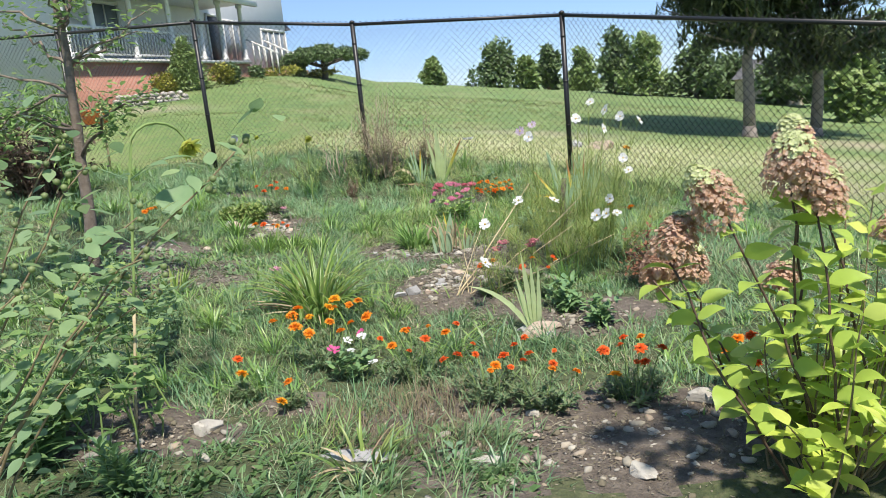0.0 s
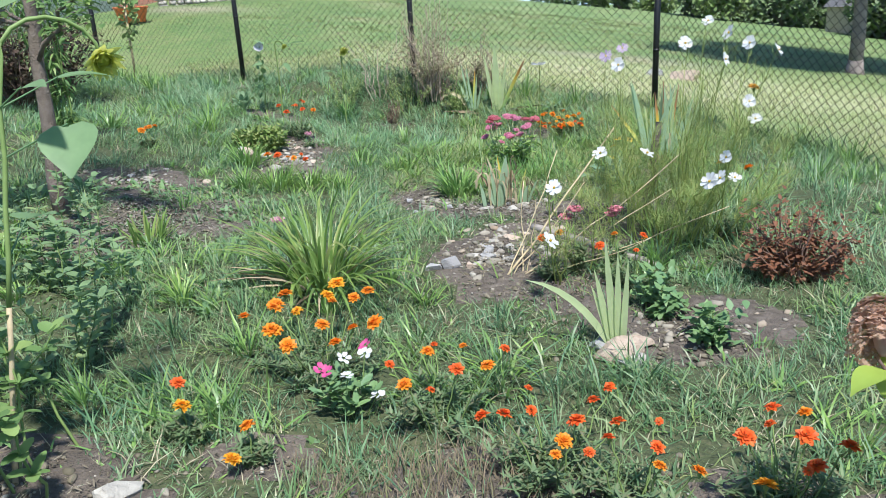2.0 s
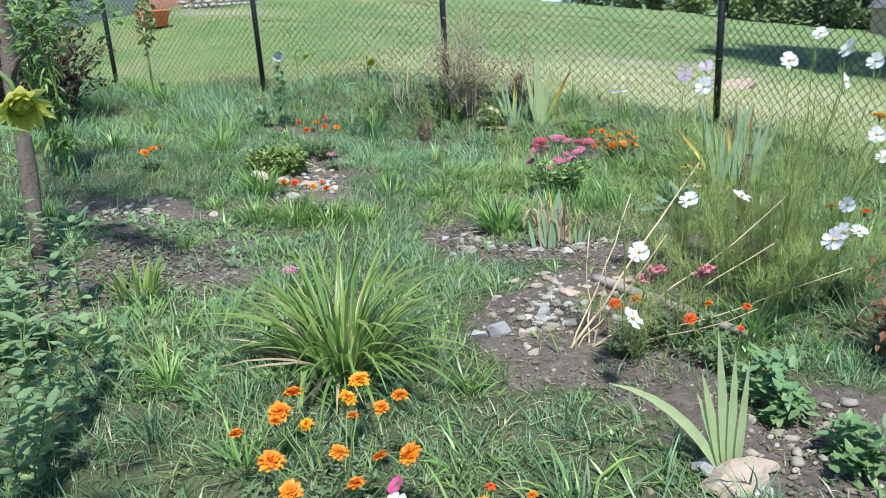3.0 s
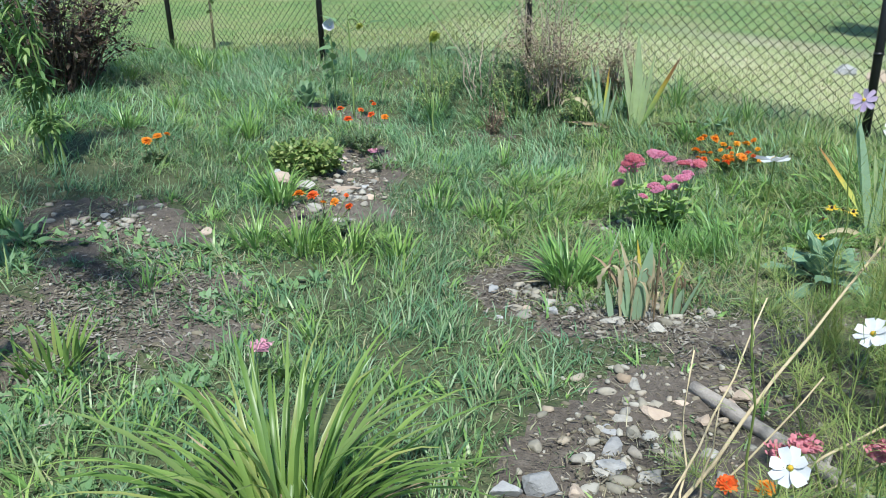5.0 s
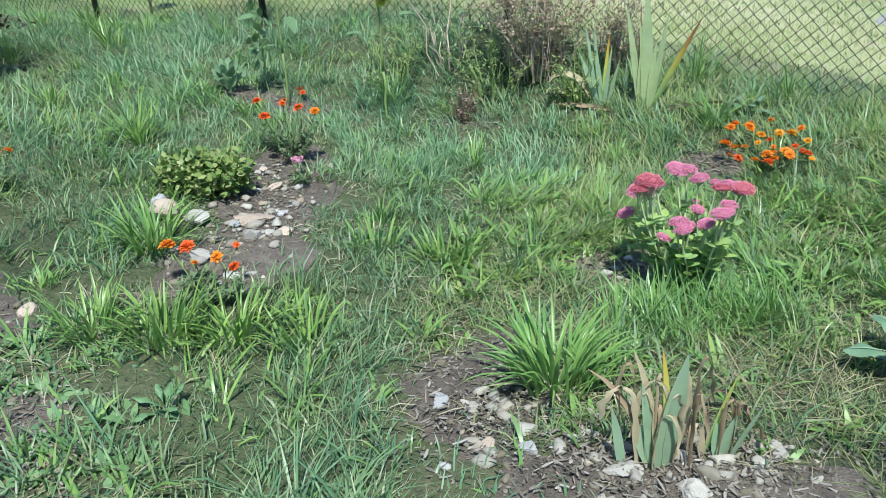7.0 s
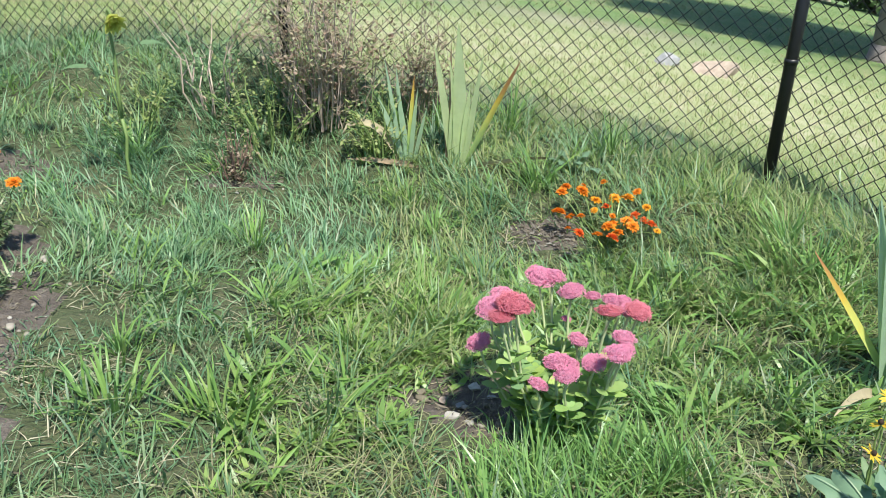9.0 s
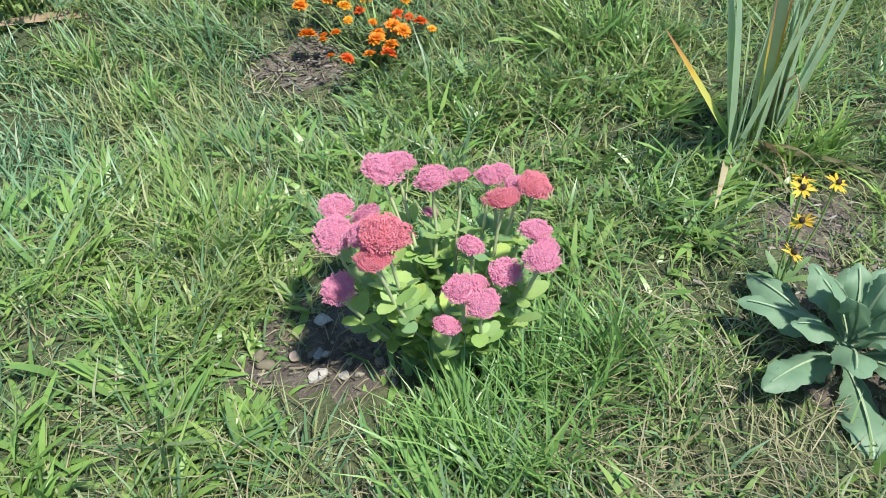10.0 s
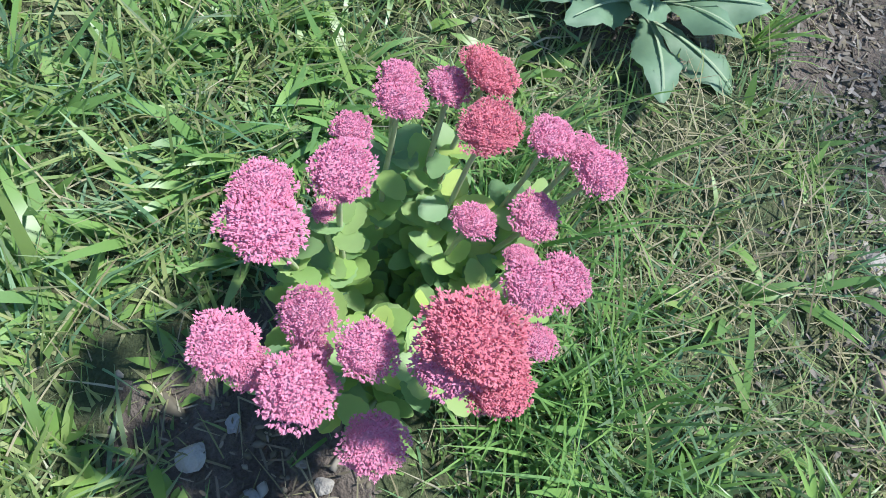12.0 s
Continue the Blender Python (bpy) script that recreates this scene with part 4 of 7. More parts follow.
marigold(0.3, 4.86, 0.1, 0.14, scatter_blooms(3, 0.09, 0.2, "oro", 7, 0.9), "marigold with orange blooms by the log", 7)
marigold(0.66, 4.72, 0.14, 0.16, scatter_blooms(5, 0.15, 0.22, "roror", 8, 0.9), "marigold with red blooms behind the iris", 8)
marigold(-1.48, 6.7, 0.14, 0.13, scatter_blooms(6, 0.17, 0.17, "oror", 9, 0.95), "low marigold with orange blooms among stones", 9)
marigold(-1.75, 8.15, 0.2, 0.24, scatter_blooms(8, 0.2, 0.28, "rorr", 10, 0.95), "marigold with red-orange blooms below the sunflower", 10)
marigold(-2.72, 7.2, 0.1, 0.12, scatter_blooms(4, 0.08, 0.17, "oo", 11, 0.9), "small orange marigold in long grass", 11)
marigold(0.64, 8.47, 0.23, 0.16, [(x, y, 0.07 + 0.3 * max(0, z - 0.1) + max(0, y) * 0.35, k, s) for x, y, z, k, s in scatter_blooms(30, 0.25, 0.2, "oaoro", 12, 0.98)], "round marigold with orange and red blooms near the fence", 12)
marigold(1.18, 2.9, 0.12, 0.16, scatter_blooms(4, 0.12, 0.26, "ro", 13, 0.95), "marigold half hidden behind the hydrangea", 13)
marigold(1.3, 5.35, 0.12, 0.3, [(0.06, -0.02, 0.82, "a", 1.0), (-0.05, 0.08, 0.42, "o", 0.9), (0.1, 0.1, 0.38, "o", 0.9)], "tall orange-flowered plant by the fence", 15)


# sedum in front of the path's end
def sedum_head_mesh(mat, seed, n=520, petal=0.1):
    r = np.random.default_rng(seed)
    g = Geo()
    k = np.arange(n) + 0.5
    ph = np.arccos(1 - 0.98 * k / n)
    a = k * 2.39996
    d = np.stack([np.sin(ph) * np.cos(a), np.sin(ph) * np.sin(a), np.cos(ph)], 1)
    lump = 1 + 0.3 * np.array([noise.noise(Vector(v) * 2.9 + Vector((seed, 0, 0))) for v in d])
    c = d * np.array((0.95, 0.95, 0.5)) * (lump * r.uniform(0.9, 1.06, n))[:, None]
    # each floret: five narrow petals round its own axis
    base, az, lean = [], [], []
    phi = np.arctan2(d[:, 1], d[:, 0])
    for j in range(5):
        b = r.uniform(0, 6.283, n)
        v = d + 0.85 * r.normal(0, 0.55, (n, 3))
        v /= np.linalg.norm(v, axis=1)[:, None]
        base.append(c - d * 0.06)
        az.append(np.arctan2(v[:, 1], v[:, 0]))
        lean.append(np.arccos(np.clip(v[:, 2], -1, 1)))
    g.strips(np.concatenate(base), np.concatenate(az), petal * r.uniform(0.65, 1.35, 5 * n), petal * 0.46, np.concatenate(lean), 0.3, (0.5, 1.0, 0.35))
    v, f = SPHERE[2]
    w = v * np.array((0.8, 0.8, 0.38))
    w[:, 2] = np.maximum(w[:, 2], -0.12)
    g.add(w, f)
    me = g.mesh("flower_head", False)
    me.materials.append(mat)
    return me


PINKHEADS = [sedum_head_mesh(PINKHEAD, k) for k in (1, 2, 3)]
ROSEHEADS = [sedum_head_mesh(ROSEHEAD, k, 760, 0.078) for k in (4, 5)]


def leaf_rosette(g, c, n, ln, w, lean, bend, r, prof, fold=0.2):
    a = np.arange(n) * 2.4 + r.uniform(0, 6.283)
    g.strips(np.repeat(np.asarray(c, float)[None], n, 0) + r.normal(0, 0.004, (n, 3)), a, ln * r.uniform(0.75, 1.2, n), w * r.uniform(0.8, 1.15, n), lean + r.normal(0, 0.15, n), bend + r.normal(0, 0.15, n), prof, fold, r.normal(0, 0.2, n))


OVAL = (0.3, 0.62, 0.9, 0.86, 1.0, 0.9, 0.93, 0.7, 0.56, 0.1)


def sedum():
    x0, y0 = 0.19, 7.2
    z0 = h(x0, y0)
    t = thing("sedum", x0, y0, z0, "stonecrop with domed pink flower heads and pale fleshy leaves", "plant")
    r = np.random.default_rng(31)
    # heads: place, width, ripe or not
    heads = HEADS
    leaves = Geo()
    for k, (x, y, z, w, ripe) in enumerate(heads):
        top = np.array((x - x0, y - y0, z - z0))
        foot = top * (0.1, 0.1, 0) + np.array((r.normal(0, 0.015), r.normal(0, 0.015), -0.02))
        pts = curve_pts(foot, top - (0, 0, w * 0.2), 0, 8, 0.003, k)
        pts[:, :2] += (top[:2] * 0.12)[None] * np.sin(np.linspace(0, math.pi, 8))[:, None]
        stems = Geo().tube(pts, np.linspace(0.0046, 0.0034, 8), 6, False)
        for b in range(5):
            a = b * 1.26 + k
            stems.tube(np.array([pts[-1] - (0, 0, 0.01), top + (w * 0.3 * math.cos(a), w * 0.3 * math.sin(a), -0.004)]), [0.0025, 0.002], 4, False)
        part("stem", stems, SEDUMSTEM, t)
        for s in np.arange(0.15, 0.78, 0.15):
            q = pts[min(7, int(s * 7))]
            leaf_rosette(leaves, q, 3, 0.052 * (1.15 - 0.35 * s), 0.034, 1.2 - 0.25 * s, 0.35, r, OVAL, 0.14)
        me = (ROSEHEADS if ripe else PINKHEADS)[k % (2 if ripe else 3)]
        m = Matrix.Translation(top) @ pose(0, 0, 0, r.uniform(-14, 14) - 50 * top[1], r.uniform(-14, 14) + 50 * top[0], r.uniform(0, 360)) @ Matrix.Diagonal((w * 0.5 * r.uniform(0.92, 1.08), w * 0.5 * r.uniform(0.92, 1.08), w * 0.5, 1))
        part("flower_head", me, None, t, "dusky rose flower head" if ripe else "", m)
    for k in range(17):
        a, q = r.uniform(0, 6.283), 0.11 * math.sqrt(r.random())
        p = np.array((q * math.cos(a), q * math.sin(a), 0.0))
        tip = p * 1.15 + (0, 0, r.uniform(0.1, 0.21))
        part("stem", Geo().tube(np.stack([p * 0.6, tip]), [0.0042, 0.003], 5, False), SEDUMSTEM, t)
        for s in (0.35, 0.65, 0.9, 1.0):
            leaf_rosette(leaves, p * 0.6 + (tip - p * 0.6) * s, 5, 0.054, 0.036, 1.25 - 0.4 * s, 0.35, r, OVAL, 0.14)
    part("leaves", leaves, SEDUMLEAF, t, "pale green fleshy toothed leaves")


def sword(x, y, leaves, mat, label, seed, name="iris", extra=()):
    """A fan of sword leaves: (offset, azimuth degrees, length, width, lean, bend)."""
    t = thing(name, x, y, h(x, y) - 0.01, label, "plant")
    for (ox, az, ln, w, lean, bend) in leaves:
        g = Geo().strips([(ox, 0, 0)], radians(az), ln, w, lean, bend, (0.55, 0.9, 1.0, 0.98, 0.9, 0.72, 0.42, 0.05), 0.12, 1.15, 1.6)
        part("leaf", g, mat, t)
    for (ox, az, ln, w, lean, bend, m2, lab) in extra:
        g = Geo().strips([(ox, 0.01, 0)], radians(az), ln, w, lean, bend, (0.5, 0.8, 1.0, 1.0, 0.9, 0.75, 0.5, 0.1), 0.3, 0.9, 2.2)
        part("leaf", g, m2, t, lab)
    return t


HEADS = []


def head(px, py, z, w, ripe=0):
    HEADS.append((px, py, z, w, ripe))


head(0.034, 7.166, 0.31, 0.109, 1)
head(0.014, 7.185, 0.3, 0.076)
head(-0.003, 7.139, 0.29, 0.076, 1)
head(0.034, 7.259, 0.25, 0.066)
head(0.071, 7.318, 0.24, 0.063)
head(0.040, 7.397, 0.22, 0.071)
head(0.021, 7.371, 0.21, 0.050)
head(-0.001, 7.323, 0.22, 0.080)
head(0.040, 7.312, 0.21, 0.042)
head(-0.040, 7.239, 0.16, 0.071)
head(0.139, 7.369, 0.29, 0.084)
head(0.179, 7.372, 0.29, 0.067)
head(0.213, 7.296, 0.28, 0.071)
head(0.270, 7.288, 0.27, 0.046)
head(0.209, 7.309, 0.19, 0.029)
head(0.308, 7.238, 0.28, 0.063)
head(0.341, 7.240, 0.28, 0.046)
head(0.335, 7.183, 0.28, 0.055)
head(0.346, 7.142, 0.3, 0.076, 1)
head(0.273, 7.142, 0.3, 0.071, 1)
head(0.290, 7.062, 0.27, 0.060)
head(0.259, 7.002, 0.26, 0.071)
head(0.283, 7.021, 0.26, 0.046)
head(0.200, 7.142, 0.22, 0.059)
head(0.224, 7.062, 0.2, 0.063)
head(0.133, 7.070, 0.2, 0.071)
head(0.150, 7.025, 0.19, 0.067)
head(0.172, 7.079, 0.19, 0.042)
head(0.085, 7.05, 0.15, 0.050)


sedum()


# iris fans
PALEDEAD = leafy("pale_dead_leaf", [(0.6, 0.5, 0.34), (0.5, 0.38, 0.26), (0.66, 0.58, 0.38), (0.4, 0.28, 0.2), (0.58, 0.54, 0.3)], 0.3, 0.7, 30)


def dying_material():
    """A sword leaf that dies back from its tip: green foot, yellow middle, rusty end."""
    m, nt, p, out = node_mat("dying_leaf")
    tc = nt.nodes.new("ShaderNodeTexCoord")
    xyz = nt.nodes.new("ShaderNodeSeparateXYZ")
    nt.links.new(tc.outputs["Object"], xyz.inputs[0])
    ad = nt.nodes.new("ShaderNodeMath")
    ad.operation = "MULTIPLY_ADD"
    nt.links.new(noise_of(nt, 14, 3), ad.inputs[0])
    ad.inputs[1].default_value = 0.16
    nt.links.new(xyz.outputs["Z"], ad.inputs[2])
    col = ramp_of(nt, ad.outputs[0], [(0.36, 0.52, 0.2), (0.46, 0.6, 0.2), (0.66, 0.66, 0.16), (0.72, 0.5, 0.08), (0.5, 0.24, 0.1), (0.34, 0.18, 0.11)], 0.12, 0.6)
    nt.links.new(col, p.inputs["Base Color"])
    p.inputs["Roughness"].default_value = 0.5
    tr = nt.nodes.new("ShaderNodeBsdfTranslucent")
    nt.links.new(col, tr.inputs["Color"])
    ms = nt.nodes.new("ShaderNodeMixShader")
    ms.inputs[0].default_value = 0.4
    nt.links.new(p.outputs[0], ms.inputs[1])
    nt.links.new(tr.outputs[0], ms.inputs[2])
    nt.links.new(ms.outputs[0], out.inputs["Surface"])
    return m


r0 = np.random.default_rng(77)
DYING = dying_material()
sword(0.49, 4.06, [(-0.01, 178, 0.46, 0.03, 0.5, 0.9), (-0.01, 176, 0.34, 0.03, 0.2, 0.04), (0.0, 174, 0.46, 0.032, 0.09, 0.02), (0.012, 176, 0.4, 0.03, 0.02, 0.0), (0.03, 5, 0.37, 0.032, 0.03, 0.02), (-0.005, 172, 0.28, 0.026, 0.3, 0.06)], IRIS, "pale green iris fan held by stones", 1)
fan = [(0.05, 168, 0.68, 0.068, 0.03, 0.02), (0.07, 12, 0.56, 0.04, 0.13, 0.03), (0.05, 175, 0.52, 0.036, 0.1, 0.04), (0.02, 172, 0.6, 0.04, 0.16, 0.04), (0.06, 5, 0.4, 0.04, 0.05, 0.05), (0.0, 8, 0.44, 0.03, 0.02, 0.03), (0.03, 170, 0.3, 0.03, 0.06, 0.04)]
sword(0.02, 9.05, fan, IRIS, "tall pale green iris with dying outer leaves by the fence", 2, extra=[(0.07, 4, 0.58, 0.05, 0.44, 0.06, DYING, "leaf turning yellow with a rusty tip"), (0.0, 100, 0.6, 0.02, 0.03, 0.05, WITHER, "dry brown stalk"), (-0.01, 150, 0.5, 0.018, 0.05, 0.2, WITHER, "dry brown leaf"), (0.12, 350, 0.42, 0.035, 1.3, 0.35, WITHER, "fallen straw-coloured leaf"), (0.1, 335, 0.34, 0.03, 1.2, 0.7, PALEDEAD, "fallen straw-coloured leaf"), (-0.1, 176, 0.4, 0.03, 1.42, 0.2, WITHER, "fallen brown leaf")])
fan = [(0.0, 172, 0.34, 0.034, 0.36, 0.05), (0.02, 174, 0.4, 0.03, 0.14, 0.03), (-0.01, 172, 0.5, 0.022, 0.16, 0.02), (0.01, 174, 0.48, 0.02, 0.1, 0.02), (0.03, 5, 0.36, 0.026, 0.08, 0.04), (0.05, 8, 0.28, 0.024, 0.2, 0.05)]
sword(-0.2, 9.12, fan, IRISBLUE, "slim blue-green iris leaves by the fence", 12, extra=[(0.02, 8, 0.42, 0.034, 0.06, 0.02, DYING, "yellowing leaf with a brown tip"), (-0.02, 176, 0.42, 0.04, 0.42, 2.6, PALEDEAD, "withered leaf folded down"), (0.04, 60, 0.4, 0.02, 0.05, 0.1, WITHER, "dry brown leaf")])
fan = [(r0.uniform(-0.12, 0.12), (4 if k % 2 else 176) + r0.uniform(-25, 25), r0.uniform(0.4, 0.7), r0.uniform(0.034, 0.05), r0.uniform(0.02, 0.34), r0.uniform(0, 0.12)) for k in range(11)]
IRIS_FAR = sword(1.34, 7.36, fan, IRISBLUE, "dense clump of blue-green iris leaves", 3, extra=[(-0.02, 2, 0.6, 0.05, 0.2, 0.04, IRIS, ""), (-0.09, 170, 0.52, 0.04, 0.22, 0.05, IRIS, ""), (0.03, 174, 0.64, 0.04, 0.04, 0.03, DYING, "yellow-streaked leaf"), (-0.05, 172, 0.58, 0.03, 0.62, 0.05, DYING, "leaf turning orange and brown"), (0.05, 10, 0.62, 0.045, 0.1, 0.05, DYING, "orange-edged leaf"), (0.0, 176, 0.56, 0.036, 0.1, 0.05, DYING, "yellow-streaked leaf"), (0.1, 355, 0.55, 0.05, 0.35, 0.1, IRIS, ""), (0.0, 90, 0.6, 0.05, 0.05, 0.05, IRIS, ""), (0.06, 8, 0.66, 0.05, 0.06, 0.03, IRIS, ""), (-0.06, 175, 0.46, 0.04, 0.16, 0.04, IRIS, ""), (0.14, 6, 0.6, 0.05, 0.16, 0.04, IRIS, ""), (0.02, 200, 0.44, 0.05, 1.5, 0.1, PALEDEAD, "pale dead leaf lying across the grass"), (0, 290, 0.36, 0.04, 1.3, 0.5, PALEDEAD, "dry fallen leaf"), (0.1, 325, 0.5, 0.05, 1.35, 0.3, WITHER, "dry fallen leaf"), (-0.1, 215, 0.35, 0.03, 1.1, 0.9, PALEDEAD, "dry curled leaf"), (-0.05, 250, 0.32, 0.028, 1.2, 0.9, PALEDEAD, "dry curled leaf"), (0.0, 265, 0.3, 0.02, 0.9, 1.6, PALEDEAD, "dry curled leaf"), (0.02, 240, 0.26, 0.03, 0.9, 1.8, WITHER, "curled brown leaf")])
IRIS_BIG = sword(0.065, 6.18, [(0.0, 6, 0.36, 0.07, 0.1, 0.04), (-0.01, 174, 0.17, 0.05, 0.42, 0.05), (-0.1, 174, 0.19, 0.026, 0.14, 0.1), (-0.02, 174, 0.27, 0.028, 0.14, 0.05), (-0.03, 172, 0.24, 0.022, 0.08, 0.04)], IRISBLUE, "cut-back iris with withered brown tips", 4,
      extra=[(-0.01, 174, 0.36, 0.026, 0.12, 0.3, PALEDEAD, "withered tan leaf"), (0.01, 170, 0.36, 0.022, 0.03, 0.15, DYING, "yellow leaf with a brown tip"), (-0.03, 176, 0.34, 0.02, 0.25, 0.9, WITHER, "withered brown leaf"), (0.02, 6, 0.33, 0.02, 0.2, 0.8, PALEDEAD, "withered tan leaf")])
IRIS_SMALL = sword(0.215, 6.25, [(0.0, 8, 0.15, 0.045, 0.18, 0.08), (0.0, 174, 0.12, 0.04, 0.12, 0.08), (0.02, 8, 0.2, 0.02, 0.38, 0.05)], IRISBLUE, "small cut-back iris with brown tips", 5,
      extra=[(-0.04, 8, 0.26, 0.03, 0.22, 0.1, DYING, "yellow leaf with a brown tip")])


# dead iris leaves: upright, then hooked over at the tip


def hooked(plant, n, ln, spread, seed):
    """Withered leaves: up from the crown, over, and hanging, twisted and narrow."""
    r = np.random.default_rng(seed)
    for k in range(n):
        a = r.choice([0.0, math.pi]) + r.normal(0, 0.6)
        top, reach, drop = ln * r.uniform(0.55, 1.05), r.uniform(0.03, 0.1), r.uniform(0.25, 0.7)
        foot = np.array((r.normal(0, spread), r.normal(0, spread * 0.4), 0.0))
        u = np.linspace(0, 1, 16)
        z = np.where(u < 0.6, top * np.sin(u / 0.6 * math.pi / 2), top * (1 - drop * ((u - 0.6) / 0.4) ** 1.5))
        out = reach * (0.35 * u + 0.65 * smooth01((u - 0.35) / 0.5))
        path = foot + np.stack([out * math.cos(a), out * math.sin(a), z], 1) + r.normal(0, 0.004, (16, 3)) * u[:, None]
        turn = a + math.pi / 2 + r.uniform(-0.8, 0.8) + np.cumsum(r.normal(0, 0.28, 16))
        w = r.uniform(0.005, 0.011) * np.interp(u, [0, 0.3, 0.65, 0.85, 1], [0.8, 1.0, 0.7, 1.1, 0.25]) * r.uniform(0.75, 1.2, 16)
        side = np.stack([np.cos(turn), np.sin(turn), r.normal(0, 0.15, 16)], 1) * w[:, None]
        ridge = np.stack([-np.sin(turn), np.cos(turn), np.zeros(16)], 1) * w[:, None] * 0.45
        v = np.stack([path - side, path + ridge, path + side], 1).reshape(-1, 3)
        q = np.arange(15)[:, None] * 3
        part("leaf", Geo().add(v, np.concatenate([q + (0, 1, 4, 3), q + (1, 2, 5, 4)])), PALEDEAD if r.random() < 0.65 else WITHER, plant, "withered brown leaf hanging from a bend")


hooked(IRIS_BIG, 11, 0.34, 0.05, 11)
hooked(IRIS_SMALL, 6, 0.2, 0.04, 12)
hooked(IRIS_FAR, 6, 0.3, 0.08, 13)


# arching strap-leaved clumps
def clump(x, y, n, ln, w, mat, label, seed, lean=(0.05, 0.9), bend=(0.5, 1.5), dead=0, name="grass_clump", rad=0.09):
    t = thing(name, x, y, h(x, y) - 0.01, label, "plant")
    r = np.random.default_rng(seed)
    a = r.uniform(0, 6.283, n)
    q = rad * np.sqrt(r.random(n))
    base = np.stack([q * np.cos(a), q * np.sin(a), np.zeros(n)], 1)
    g = Geo().strips(base, a + r.normal(0, 0.5, n), ln * r.uniform(0.6, 1.1, n), w * r.uniform(0.7, 1.2, n), r.uniform(*lean, n), r.uniform(*bend, n), (0.6, 0.9, 1.0, 1.0, 0.9, 0.75, 0.45, 0.05), 0.35, r.normal(0, 0.15, n), 1.5)
    part("leaves", g, mat, t)
    if dead:
        a = r.uniform(0, 6.283, dead)
        g = Geo().strips(np.stack([0.05 * np.cos(a), 0.05 * np.sin(a), np.full(dead, 0.02)], 1), a, ln * r.uniform(0.6, 1.0, dead), w, r.uniform(0.7, 1.3, dead), r.uniform(0.4, 0.9, dead), (0.6, 1.0, 0.9, 0.7, 0.4, 0.05), 0.3, 0.4)
        part("dead_leaves", g, WITHER, t, "straw-coloured dead leaves")
    return t


clump(-0.8, 4.66, 150, 0.6, 0.0165, STRAP, "large fountain of arching strap leaves", 51, (0.02, 0.85), (0.7, 2.1), 24, "daylily_clump", 0.12)
clump(-0.24, 6.5, 110, 0.3, 0.013, CRAB, "low bright green clump of arching leaves", 52, dead=3, name="daylily_clump")
clump(-1.85, 6.97, 75, 0.27, 0.011, CRAB, "small green tuft beside the stones", 53)
clump(-1.85, 5.15, 45, 0.2, 0.013, STRAP, "cut-back yellowish grass tuft", 54, bend=(0.1, 0.5))
for k, (x, y, n, ln) in enumerate([(-1.5, 6.42, 70, 0.24), (-1.28, 6.5, 60, 0.22), (-1.72, 6.38, 55, 0.2), (-1.05, 6.55, 45, 0.18), (-0.75, 7.25, 45, 0.17), (-0.1, 7.85, 50, 0.18), (-1.05, 7.3, 40, 0.17)]):
    clump(x, y, n, ln, 0.0105, CRAB, "bright green tussock of broad grass", 400 + k, (0.05, 0.8), (0.2, 1.2))
clump(1.6, 6.3, 45, 0.26, 0.01, GRASS, "dark green tuft near the fence", 55)
clump(-0.35, 2.68, 16, 0.24, 0.014, STRAP, "small strap-leaved tuft in the lawn edge", 56, dead=6)
clump(0.05, 3.75, 40, 0.18, 0.01, CRAB, "low green tuft in the bed", 57, lean=(0.4, 1.2))


# hydrangea
STEMBROWN = solid("brown_stem", [(0.14, 0.1, 0.06), (0.24, 0.2, 0.11)], 0.7, 40)


OVATE = (0.1, 0.55, 0.9, 1.0, 0.96, 0.84, 0.66, 0.42, 0.2, 0.03)


